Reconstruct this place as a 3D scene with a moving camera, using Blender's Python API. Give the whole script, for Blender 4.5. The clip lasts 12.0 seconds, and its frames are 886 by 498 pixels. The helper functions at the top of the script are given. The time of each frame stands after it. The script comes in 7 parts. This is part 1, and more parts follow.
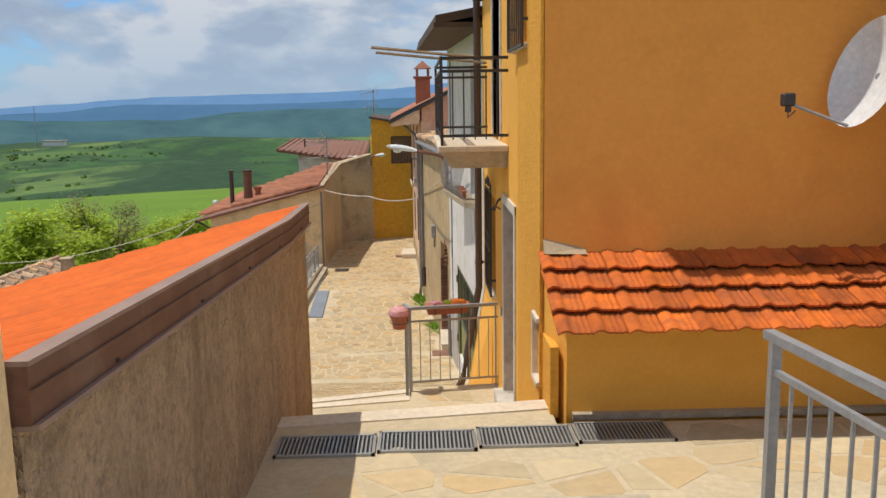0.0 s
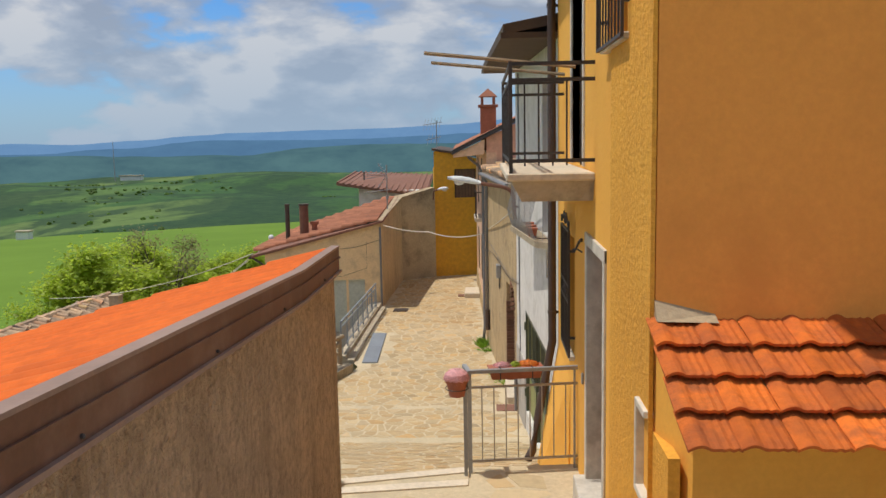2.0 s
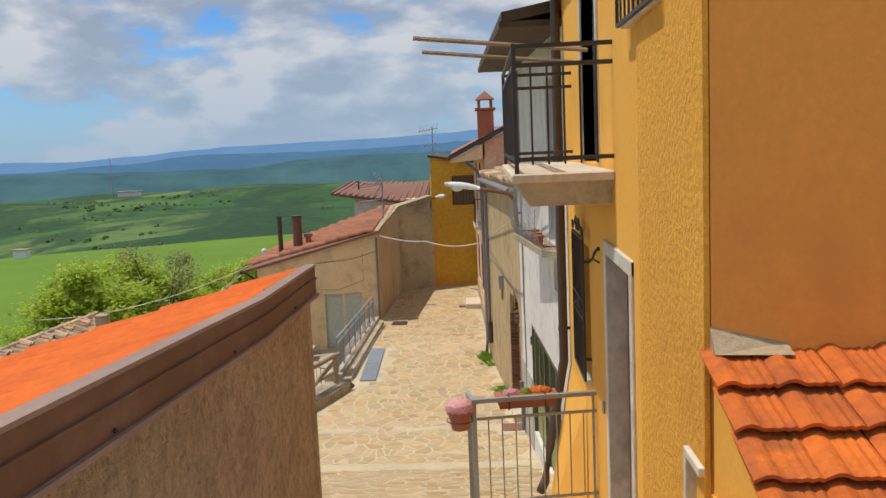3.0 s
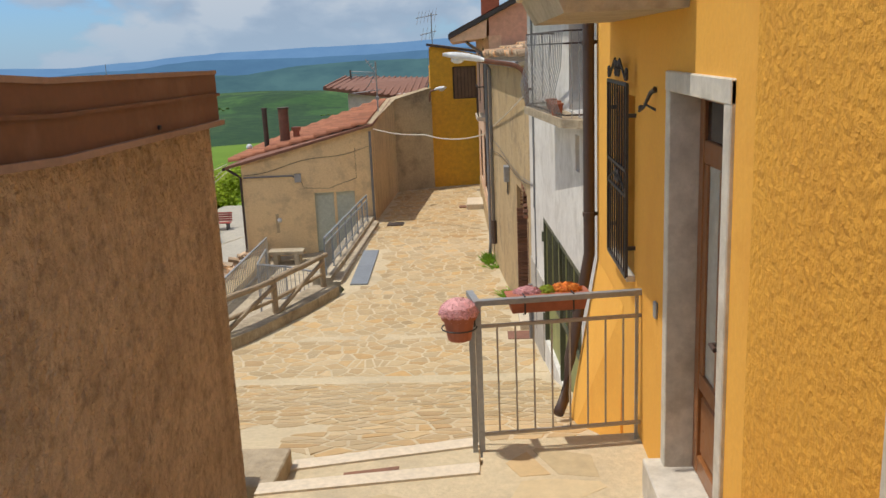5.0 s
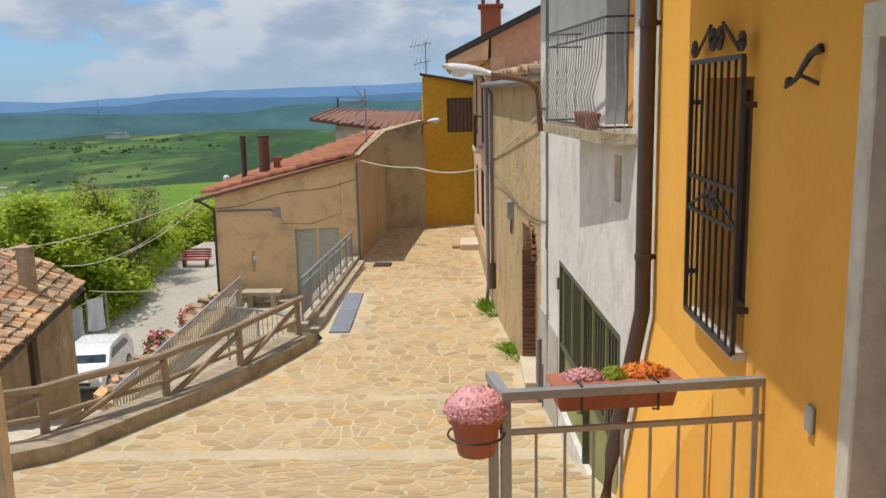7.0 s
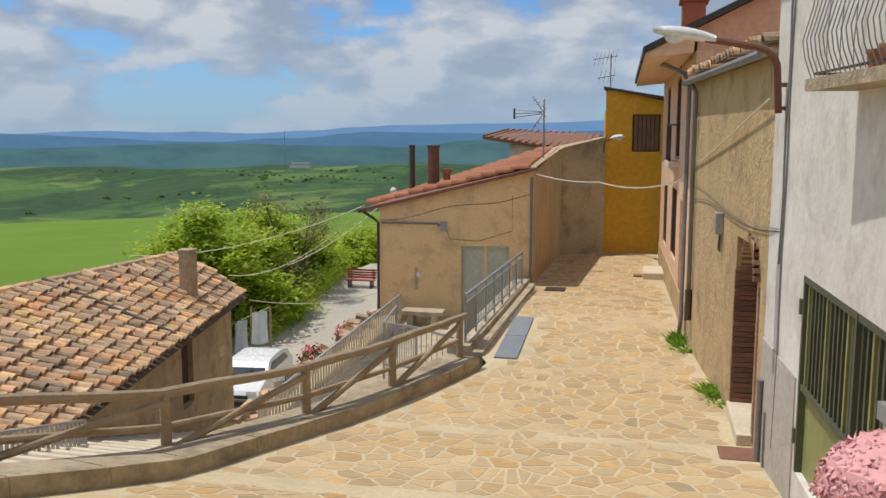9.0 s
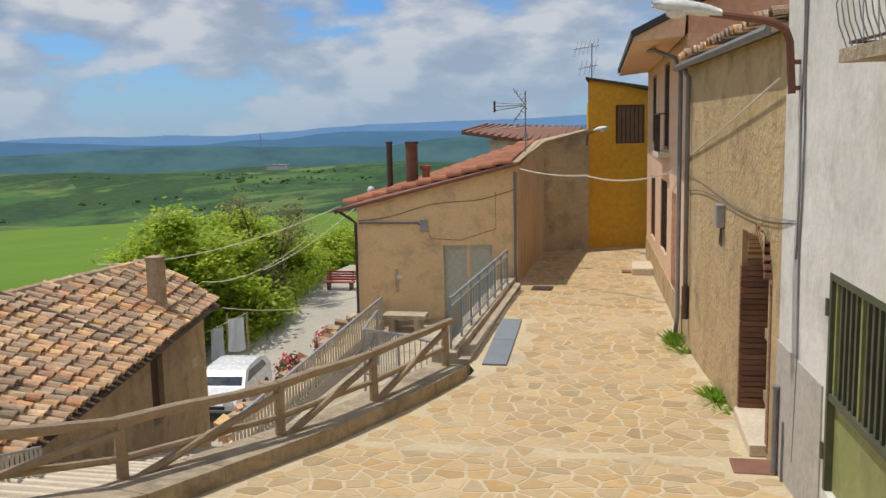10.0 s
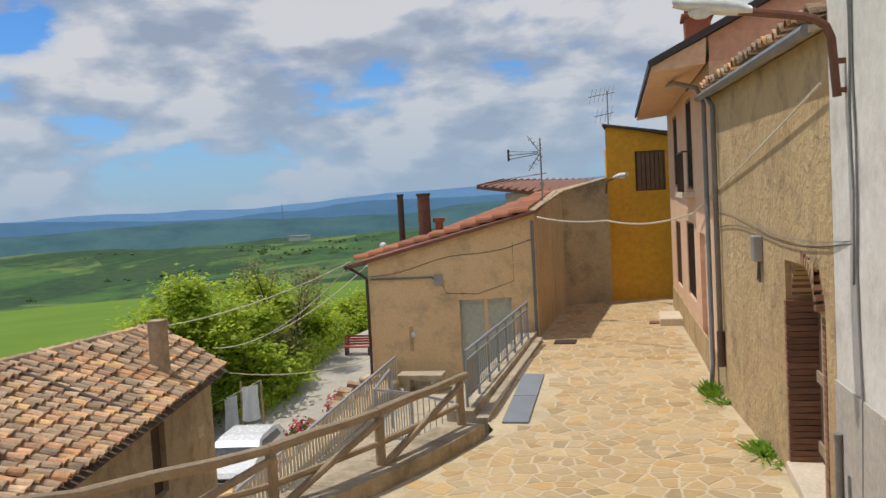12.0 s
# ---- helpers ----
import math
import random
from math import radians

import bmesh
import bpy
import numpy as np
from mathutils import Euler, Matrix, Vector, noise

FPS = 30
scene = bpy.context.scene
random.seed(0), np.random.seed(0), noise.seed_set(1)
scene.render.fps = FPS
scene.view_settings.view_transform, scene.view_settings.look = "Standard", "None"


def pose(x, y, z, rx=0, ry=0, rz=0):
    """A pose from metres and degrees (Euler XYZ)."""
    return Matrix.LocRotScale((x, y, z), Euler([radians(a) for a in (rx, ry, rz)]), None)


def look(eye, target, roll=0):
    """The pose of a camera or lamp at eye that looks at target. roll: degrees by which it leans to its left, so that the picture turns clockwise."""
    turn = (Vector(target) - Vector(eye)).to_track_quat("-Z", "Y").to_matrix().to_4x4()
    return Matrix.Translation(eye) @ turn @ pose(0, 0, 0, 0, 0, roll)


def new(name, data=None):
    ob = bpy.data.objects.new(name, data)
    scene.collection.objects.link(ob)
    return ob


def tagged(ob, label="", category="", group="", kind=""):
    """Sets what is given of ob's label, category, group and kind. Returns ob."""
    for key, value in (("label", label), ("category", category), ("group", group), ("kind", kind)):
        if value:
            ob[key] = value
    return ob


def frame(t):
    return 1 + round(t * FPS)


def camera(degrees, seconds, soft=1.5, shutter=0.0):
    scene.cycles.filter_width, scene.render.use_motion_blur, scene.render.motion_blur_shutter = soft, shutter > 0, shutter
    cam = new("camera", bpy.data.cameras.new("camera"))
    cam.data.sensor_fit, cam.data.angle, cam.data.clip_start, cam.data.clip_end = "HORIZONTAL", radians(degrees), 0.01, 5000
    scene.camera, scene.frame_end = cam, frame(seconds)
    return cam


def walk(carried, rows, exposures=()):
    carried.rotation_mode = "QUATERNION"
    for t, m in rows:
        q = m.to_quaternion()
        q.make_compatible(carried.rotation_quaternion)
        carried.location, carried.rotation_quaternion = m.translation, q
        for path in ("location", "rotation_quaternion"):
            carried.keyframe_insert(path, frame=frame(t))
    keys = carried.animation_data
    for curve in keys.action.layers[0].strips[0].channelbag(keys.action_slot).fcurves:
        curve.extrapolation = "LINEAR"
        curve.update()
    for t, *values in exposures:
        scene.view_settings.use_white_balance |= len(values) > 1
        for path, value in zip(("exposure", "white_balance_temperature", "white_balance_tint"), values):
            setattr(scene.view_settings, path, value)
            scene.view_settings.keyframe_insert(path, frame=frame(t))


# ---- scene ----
cam = camera(54.2, 12.0)
PATH = [
    (0, (0.485, -0.447, 3.277), (0.535, 1.523, 2.935), -0.9),
    (0.5, (0.499, -0.115, 3.273), (0.538, 1.869, 3.025), -2.5),
    (1, (0.536, 0.382, 3.226), (0.529, 2.378, 3.096), -2.2),
    (1.5, (0.511, 0.892, 3.172), (0.406, 2.884, 3.023), -1.2),
    (2, (0.503, 1.358, 3.123), (0.405, 3.339, 2.862), -1.1),
    (2.5, (0.485, 1.848, 3.09), (0.372, 3.83, 2.842), -2.1),
    (3, (0.472, 2.351, 3.038), (0.376, 4.334, 2.796), -2.5),
    (3.2, (0.481, 2.539, 2.962), (0.389, 4.513, 2.657), -2.2),
    (4.8, (0.424, 4.027, 2.431), (0.355, 5.962, 1.929), -2.2),
    (5, (0.413, 4.264, 2.414), (0.307, 6.21, 1.965), -2.5),
    (5.5, (0.325, 4.869, 2.376), (0.101, 6.817, 1.982), -2.6),
    (6, (0.293, 5.413, 2.326), (0.058, 7.355, 1.909), -1.1),
    (6.5, (0.294, 5.872, 2.151), (0.161, 7.827, 1.748), -1.7),
    (7, (0.215, 6.294, 2.019), (0.139, 8.261, 1.662), -1.2),
    (7.5, (0.1, 6.75, 1.826), (-0.111, 8.712, 1.501), 0.9),
    (7.7, (0.046, 6.87, 1.817), (-0.2, 8.83, 1.502), 0.6),
    (9.3, (-0.253, 8.472, 1.278), (-0.726, 10.4, 1.027), 0.3),
    (9.5, (-0.294, 8.643, 1.284), (-0.767, 10.571, 1.044), 0.5),
    (10, (-0.429, 9.018, 1.256), (-0.836, 10.957, 0.981), -1.3),
    (10.5, (-0.498, 9.149, 1.243), (-0.86, 11.087, 0.903), -2.6),
    (11, (-0.458, 9.434, 1.074), (-0.891, 11.358, 0.738), -3.9),
    (11.5, (-0.426, 9.602, 0.989), (-0.81, 11.539, 0.668), -4.1),
    (12, (-0.481, 9.945, 0.884), (-0.935, 11.889, 0.762), -3.2),
]
walk(cam, [(t, look(eye, target, roll)) for t, eye, target, roll in PATH],
     exposures=[(0, 0.06), (0.7, -0.06), (2, -0.06), (3, 0.0), (5, 0.0), (6.5, 0.09), (7.5, 0.03), (9.5, -0.05), (12, -0.07)])

# ---------- light ----------
SUN_DIR = Vector((-0.35, 0.012, 0.93)).normalized()      # towards the sun
sun_data = bpy.data.lights.new("sun", "SUN")
sun_data.energy, sun_data.angle, sun_data.color = 3.35, radians(0.55), (1.0, 0.94, 0.84)
sun = new("sun", sun_data)
sun.matrix_world = look(SUN_DIR * 50, (0, 0, 0))
world = bpy.data.worlds.new("sky")
scene.world = world
world.use_nodes = True
wt = world.node_tree
wt.nodes.clear()


def node(tree, kind, **values):
    n = tree.nodes.new(kind)
    for k, val in values.items():
        n.inputs[k.replace("_", " ")].default_value = val
    return n


def math_node(tree, op, a, b):
    n = tree.nodes.new("ShaderNodeMath")
    n.operation = op
    for i, val in enumerate((a, b)):
        if isinstance(val, (int, float)):
            n.inputs[i].default_value = val
        else:
            tree.links.new(val, n.inputs[i])
    return n.outputs[0]


def ramp(tree, fac, stops):
    n = tree.nodes.new("ShaderNodeValToRGB")
    el = n.color_ramp.elements
    while len(el) < len(stops):
        el.new(0.5)
    for e, (p, c) in zip(el, stops):
        e.position, e.color = p, (*c, 1)
    tree.links.new(fac, n.inputs[0])
    return n.outputs[0]


def mix(tree, fac, a, b, mode="MIX"):
    n = tree.nodes.new("ShaderNodeMix")
    n.data_type, n.blend_type = "RGBA", mode
    for i, val in ((0, fac), (6, a), (7, b)):
        if isinstance(val, (int, float)):
            n.inputs[i].default_value = val
        elif isinstance(val, tuple):
            n.inputs[i].default_value = (*val, 1)
        else:
            tree.links.new(val, n.inputs[i])
    return n.outputs[2]


w_out = wt.nodes.new("ShaderNodeOutputWorld")
w_bg = node(wt, "ShaderNodeBackground", Strength=0.118)
w_sky = wt.nodes.new("ShaderNodeTexSky")
w_sky.sky_type, w_sky.sun_disc = "NISHITA", False
w_sky.sun_elevation = math.asin(SUN_DIR.z)
w_sky.sun_rotation = math.atan2(SUN_DIR.x, SUN_DIR.y)
w_sky.altitude, w_sky.dust_density, w_sky.ozone_density = 800, 0.6, 3.0
# cumulus clouds, flattened towards the horizon
w_co = wt.nodes.new("ShaderNodeTexCoord")
w_sep = wt.nodes.new("ShaderNodeSeparateXYZ")
wt.links.new(w_co.outputs["Generated"], w_sep.inputs[0])
w_h = math_node(wt, "ADD", math_node(wt, "MAXIMUM", w_sep.outputs[2], 0.0), 0.62)
w_com = wt.nodes.new("ShaderNodeCombineXYZ")
wt.links.new(math_node(wt, "DIVIDE", w_sep.outputs[0], w_h), w_com.inputs[0])
wt.links.new(math_node(wt, "DIVIDE", w_sep.outputs[1], w_h), w_com.inputs[1])
wt.links.new(math_node(wt, "MULTIPLY", w_sep.outputs[2], 2.3), w_com.inputs[2])


def moved_by(v):
    n = wt.nodes.new("ShaderNodeVectorMath")
    n.operation = "ADD"
    wt.links.new(w_com.outputs[0], n.inputs[0])
    n.inputs[1].default_value = v
    return n.outputs[0]


def billows(v, detail):
    """Broad banks with rounded puffs on their edges."""
    n = node(wt, "ShaderNodeTexNoise", Scale=2.9, Detail=detail, Roughness=0.56, Distortion=0.1)
    puff = node(wt, "ShaderNodeTexVoronoi", Scale=8.5)
    puff.feature = "SMOOTH_F1"
    fine_puff = node(wt, "ShaderNodeTexVoronoi", Scale=21.0)
    fine_puff.feature = "SMOOTH_F1"
    for k in (n, puff, fine_puff):
        wt.links.new(v, k.inputs["Vector"])
    h = math_node(wt, "SUBTRACT", n.outputs[0], math_node(wt, "MULTIPLY", puff.outputs["Distance"], 0.17))
    return math_node(wt, "SUBTRACT", h, math_node(wt, "MULTIPLY", fine_puff.outputs["Distance"], 0.09))


w_n1 = billows(moved_by((0.40, 0.2, 0.0)), 9.0)
w_n2 = billows(moved_by((0.365, 0.185, 0.085)), 6.0)
w_cover = ramp(wt, w_n1, [(0.285, (0, 0, 0)), (0.33, (0.72, 0.72, 0.72)), (0.38, (0.97, 0.97, 0.97))])
w_lit = math_node(wt, "ADD", math_node(wt, "MULTIPLY", math_node(wt, "SUBTRACT", w_n1, w_n2), 4.6), 0.52)
w_cloud = ramp(wt, w_lit, [(0.10, (2.75, 3.25, 4.15)), (0.42, (3.7, 4.15, 4.95)), (0.78, (5.55, 5.65, 5.9))])
w_blue = mix(wt, 1.0, w_sky.outputs[0], (0.46, 0.80, 1.16), "MULTIPLY")
w_mixed = mix(wt, w_cover, w_blue, w_cloud)
w_haze = ramp(wt, w_sep.outputs[2], [(0.0, (1, 1, 1)), (0.05, (0.66, 0.66, 0.66)), (0.15, (0, 0, 0))])
w_mixed = mix(wt, math_node(wt, "MULTIPLY", w_haze, 0.8), w_mixed, (2.9, 3.95, 5.2))
wt.links.new(w_mixed, w_bg.inputs[0])
wt.links.new(w_bg.outputs[0], w_out.inputs[0])


# ---------- materials ----------
def surface(name, col, col2=None, big=0.6, grain=14.0, rough=0.85, metal=0.0, bump=0.0, bump_scale=40.0, spread=0.0,
            stain=None, streak=False, per="", stops=(0.35, 0.65), gloss=0.5, tints=None, fine=0.35, pit_shade=None):
    """A two-scale weathered surface: large patches from col to col2, fine grain, relief, and stains with a shape of their own."""
    m = bpy.data.materials.new(name)
    m.use_nodes = True
    t = m.node_tree
    b = t.nodes["Principled BSDF"]
    b.inputs["Specular IOR Level"].default_value = gloss
    co = t.nodes.new("ShaderNodeTexCoord").outputs["Object"]
    if per == "object":
        shift = t.nodes.new("ShaderNodeVectorMath")
        shift.operation = "MULTIPLY_ADD"
        t.links.new(t.nodes.new("ShaderNodeObjectInfo").outputs["Random"], shift.inputs[0])
        shift.inputs[1].default_value = (31, 47, 23)
        t.links.new(co, shift.inputs[2])
        co = shift.outputs[0]
    col2 = col2 or tuple(c * 0.8 for c in col)
    n1 = node(t, "ShaderNodeTexNoise", Scale=big, Detail=6.0, Roughness=0.6)
    n2 = node(t, "ShaderNodeTexNoise", Scale=grain, Detail=5.0, Roughness=0.65)
    t.links.new(co, n1.inputs["Vector"])
    t.links.new(co, n2.inputs["Vector"])
    c = ramp(t, n1.outputs[0], [(stops[0], col2), (stops[1], col)])
    c = mix(t, fine, c, ramp(t, n2.outputs[0], [(0.3, tuple(x * 0.6 for x in col)), (0.7, tuple(min(1, x * 1.3) for x in col))]))
    if stain:
        mp = node(t, "ShaderNodeMapping")
        mp.inputs["Scale"].default_value = (3.0, 3.0, 0.35) if streak else (1.3, 1.3, 1.3)
        t.links.new(co, mp.inputs[0])
        n3 = node(t, "ShaderNodeTexNoise", Scale=1.4, Detail=7.0, Roughness=0.7)
        t.links.new(mp.outputs[0], n3.inputs["Vector"])
        c = mix(t, ramp(t, n3.outputs[0], [(0.5, (0, 0, 0)), (0.72, (0.85, 0.85, 0.85))]), c, stain)
    # Dark flecks paint the shade of small hollows; the relief has its own noise.
    if pit_shade:
        n5 = node(t, "ShaderNodeTexNoise", Scale=19.0, Detail=6.0, Roughness=0.7)
        t.links.new(co, n5.inputs["Vector"])
        c = mix(t, ramp(t, n5.outputs[0], [(0.32, (0.65, 0.65, 0.65)), (0.52, (0, 0, 0))]), c, pit_shade)
    if per:
        if per == "object":
            r = t.nodes.new("ShaderNodeObjectInfo").outputs["Random"]
        else:
            r = t.nodes.new("ShaderNodeNewGeometry").outputs["Random Per Island"]
        lo, hi = 1 - spread, 1 + spread
        h = math_node(t, "FRACT", math_node(t, "MULTIPLY", r, 7.31), 0.0)
        c = mix(t, 1.0, c, ramp(t, r, [(0.0, (lo, lo, lo)), (1.0, (hi, hi, hi))]), "MULTIPLY")
        c = mix(t, math_node(t, "MULTIPLY", h, 0.45), c, col2)
        if tints:
            h2 = math_node(t, "FRACT", math_node(t, "MULTIPLY", r, 13.7), 0.0)
            c = mix(t, 1.0, c, ramp(t, h2, tints), "MULTIPLY")
    t.links.new(c, b.inputs["Base Color"])
    b.inputs["Metallic"].default_value = metal
    t.links.new(ramp(t, n2.outputs[0], [(0.2, (max(0, rough - 0.12),) * 3), (0.8, (min(1, rough + 0.1),) * 3)]), b.inputs["Roughness"])
    if bump:
        n4 = node(t, "ShaderNodeTexNoise", Scale=bump_scale, Detail=4.0, Roughness=0.6)
        t.links.new(co, n4.inputs["Vector"])
        bp = node(t, "ShaderNodeBump", Strength=1.0, Distance=bump)
        t.links.new(n4.outputs[0], bp.inputs["Height"])
        t.links.new(bp.outputs[0], b.inputs["Normal"])
    return m


AGED = [(0.0, (0.62, 0.62, 0.64)), (0.28, (1.05, 1.0, 0.98)), (0.5, (0.98, 0.93, 0.92)), (0.62, (1.15, 0.80, 0.62)), (0.72, (1.3, 1.2, 0.88)), (0.84, (1.15, 0.9, 0.8)), (1.0, (0.88, 0.9, 0.94))]
FLAGTINT = [(0.0, (0.86, 0.86, 0.88)), (0.3, (1.05, 1.02, 0.98)), (0.55, (1.0, 1.0, 1.04)), (0.78, (1.08, 0.95, 0.78)), (0.9, (0.94, 0.85, 0.76)), (1.0, (1.1, 1.1, 1.1))]
YELLOW = surface("yellow_stucco", (0.83, 0.41, 0.06), (0.74, 0.34, 0.05), 0.8, 25, 0.9, bump=0.015, bump_scale=30, gloss=0.25)
# Yellow house side: its shade is put into a deeper orange than the front.
OCHRE = surface("ochre_and_shaded_yellow", (0.86, 0.375, 0.085), (0.83, 0.355, 0.078), 0.9, 30, 0.9, bump=0.004, bump_scale=35, gloss=0.2, fine=0.14, stain=(0.74, 0.315, 0.072))
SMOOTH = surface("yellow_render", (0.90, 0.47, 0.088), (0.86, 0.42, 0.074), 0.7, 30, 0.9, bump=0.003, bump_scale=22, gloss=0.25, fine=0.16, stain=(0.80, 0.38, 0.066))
WHITE = surface("white_plaster", (0.76, 0.74, 0.70), (0.60, 0.57, 0.53), 1.1, 9, 0.9, bump=0.008, bump_scale=12, stain=(0.47, 0.44, 0.39), fine=0.22)
TAN = surface("tan_plaster", (0.56, 0.41, 0.22), (0.42, 0.295, 0.15), 0.9, 12, 0.95, bump=0.035, bump_scale=11, stain=(0.24, 0.175, 0.105), fine=0.25)
CREAM = surface("cream_plaster", (0.84, 0.62, 0.35), (0.74, 0.53, 0.29), 0.7, 30, 0.95, bump=0.012, bump_scale=14, stain=(0.45, 0.33, 0.2))
GREYED = surface("greyed_plaster", (0.60, 0.46, 0.28), (0.42, 0.32, 0.20), 0.6, 9, 0.95, bump=0.02, bump_scale=10, stain=(0.20, 0.165, 0.12), streak=True)
OLDWALL = surface("stained_old_render", (0.52, 0.40, 0.25), (0.33, 0.25, 0.16), 0.55, 16, 0.95, bump=0.02, bump_scale=10, stain=(0.20, 0.155, 0.10))
PINK = surface("pink_plaster", (0.80, 0.54, 0.36), (0.70, 0.46, 0.31), 0.7, 9, 0.9, bump=0.01, bump_scale=20)
ROSE = surface("rose_plaster", (0.74, 0.44, 0.31), (0.64, 0.37, 0.26), 0.7, 9, 0.9)
ORANGE = surface("orange_plaster", (0.72, 0.36, 0.03), (0.60, 0.29, 0.03), 0.5, 8, 0.9)
ROUGHCAST = surface("brown_roughcast", (0.70, 0.515, 0.34), (0.44, 0.315, 0.20), 3.5, 40, 0.95, bump=0.11, bump_scale=24, stain=(0.36, 0.25, 0.155), streak=True, stops=(0.36, 0.62), pit_shade=(0.26, 0.18, 0.115))
CEMENT = surface("grey_cement_patch", (0.50, 0.47, 0.42), (0.40, 0.37, 0.33), 1.2, 10, 0.95, bump=0.01, bump_scale=14)
KERB = surface("dark_stained_kerb", (0.46, 0.375, 0.26), (0.29, 0.23, 0.15), 2.4, 14, 0.95, bump=0.03, bump_scale=14, stain=(0.12, 0.095, 0.065))
METALCAP = surface("brown_sheet_metal", (0.19, 0.098, 0.066), (0.15, 0.08, 0.055), 2.5, 30, 0.6, bump=0.003, bump_scale=4, gloss=0.2, stain=(0.25, 0.16, 0.12))
CAPTOP = surface("pale_sheet_metal", (0.34, 0.235, 0.19), (0.26, 0.175, 0.14), 2.5, 30, 0.6, gloss=0.2)
SHEETILE = surface("orange_tile_sheet", (0.70, 0.158, 0.034), (0.60, 0.122, 0.027), 1.2, 15, 0.8, bump=0.004, bump_scale=30, gloss=0.08, stain=(0.5, 0.11, 0.028))
NEWTILE = surface("red_clay_tile", (0.70, 0.175, 0.03), (0.40, 0.105, 0.036), 5.0, 18, 0.88, bump=0.012, bump_scale=30, per="object", spread=0.25, stain=(0.11, 0.06, 0.042), stops=(0.38, 0.58), gloss=0.1)
OLDTILE = surface("old_clay_tile", (0.66, 0.47, 0.28), (0.42, 0.32, 0.225), 3.0, 14, 0.92, bump=0.02, bump_scale=25, per="object", spread=0.3, stain=(0.20, 0.15, 0.11), tints=AGED)
OLDTILES = surface("old_clay_tiles", (0.66, 0.47, 0.28), (0.42, 0.32, 0.225), 3.0, 14, 0.92, bump=0.02, bump_scale=25, per="island", spread=0.3, stain=(0.20, 0.15, 0.11), tints=AGED)
FARTILES = surface("far_clay_tiles", (0.42, 0.16, 0.08), (0.27, 0.11, 0.065), 2.0, 10, 0.9, per="island", spread=0.25)
MORTAR = surface("pale_mortar", (0.60, 0.495, 0.325), (0.52, 0.42, 0.27), 0.8, 18, 0.95, bump=0.01, bump_scale=40, stain=(0.42, 0.35, 0.24))
STONE = surface("sand_flagstone", (0.47, 0.335, 0.17), (0.52, 0.415, 0.26), 0.7, 9, 0.9, bump=0.008, bump_scale=16, per="object", spread=0.14, gloss=0.3, tints=FLAGTINT)
STONES = surface("sand_flagstones", (0.47, 0.335, 0.17), (0.52, 0.415, 0.26), 0.7, 9, 0.9, bump=0.008, bump_scale=16, per="island", spread=0.14, gloss=0.3, tints=FLAGTINT)
PALESTONES = surface("pale_flagstones", (0.55, 0.44, 0.26), (0.56, 0.46, 0.30), 0.7, 9, 0.9, bump=0.008, bump_scale=16, per="island", spread=0.12, gloss=0.3, tints=FLAGTINT)
NOSING = surface("travertine", (0.70, 0.60, 0.46), (0.58, 0.49, 0.37), 1.5, 20, 0.8, bump=0.004, bump_scale=60)
MARBLE = surface("veined_marble", (0.72, 0.67, 0.58), (0.54, 0.49, 0.41), 3.5, 12, 0.5, bump=0.002, bump_scale=60, stain=(0.36, 0.31, 0.24))
CONCRETE = surface("weathered_concrete", (0.52, 0.44, 0.32), (0.38, 0.31, 0.22), 1.0, 12, 0.95, bump=0.02, bump_scale=18, stain=(0.20, 0.17, 0.12))
ROADMAT = surface("pale_road", (0.46, 0.42, 0.35), (0.36, 0.33, 0.28), 0.4, 8, 0.95, bump=0.02, bump_scale=20)
GALV = surface("grey_painted_steel", (0.36, 0.37, 0.38), (0.28, 0.28, 0.29), 2.5, 30, 0.45, metal=0.3, bump=0.001, bump_scale=60)
WARMSTEEL = surface("taupe_painted_steel", (0.42, 0.37, 0.31), (0.32, 0.28, 0.24), 2.5, 30, 0.5, metal=0.2)
ZINC = surface("zinc_grating", (0.42, 0.42, 0.40), (0.28, 0.27, 0.25), 3, 40, 0.5, metal=0.5)
SLATE = surface("blue_grey_plate", (0.24, 0.27, 0.31), (0.18, 0.20, 0.23), 1.5, 20, 0.6, bump=0.002, bump_scale=80)
IRON = surface("black_iron", (0.05, 0.047, 0.05), (0.085, 0.07, 0.062), 4, 40, 0.55, metal=0.3)
DARKIRON = surface("dark_brown_iron", (0.10, 0.065, 0.05), (0.06, 0.04, 0.035), 4, 40, 0.6, metal=0.2)
PIPEBROWN = surface("brown_pipe", (0.075, 0.045, 0.035), (0.055, 0.033, 0.027), 3, 30, 0.45)
PIPEGREY = surface("grey_pipe", (0.22, 0.22, 0.23), (0.15, 0.14, 0.14), 3, 30, 0.5)
RUST = surface("rusty_steel", (0.22, 0.095, 0.06), (0.13, 0.06, 0.04), 4, 30, 0.8)
RUSTCOVER = surface("rust_red_cover", (0.26, 0.12, 0.08), (0.18, 0.09, 0.06), 5, 40, 0.85, bump=0.004, bump_scale=60)
LOG = surface("weathered_timber", (0.38, 0.29, 0.19), (0.24, 0.18, 0.115), 3, 25, 0.9, bump=0.012, bump_scale=30)
DOORWOOD = surface("varnished_wood", (0.30, 0.12, 0.04), (0.21, 0.08, 0.028), 3, 22, 0.35)
OLDDOOR = surface("old_dark_door", (0.10, 0.065, 0.045), (0.06, 0.04, 0.03), 3, 20, 0.8)
BRICKRED = surface("red_brick", (0.34, 0.13, 0.075), (0.24, 0.10, 0.06), 4, 20, 0.95, bump=0.01, bump_scale=30, per="object", spread=0.2)
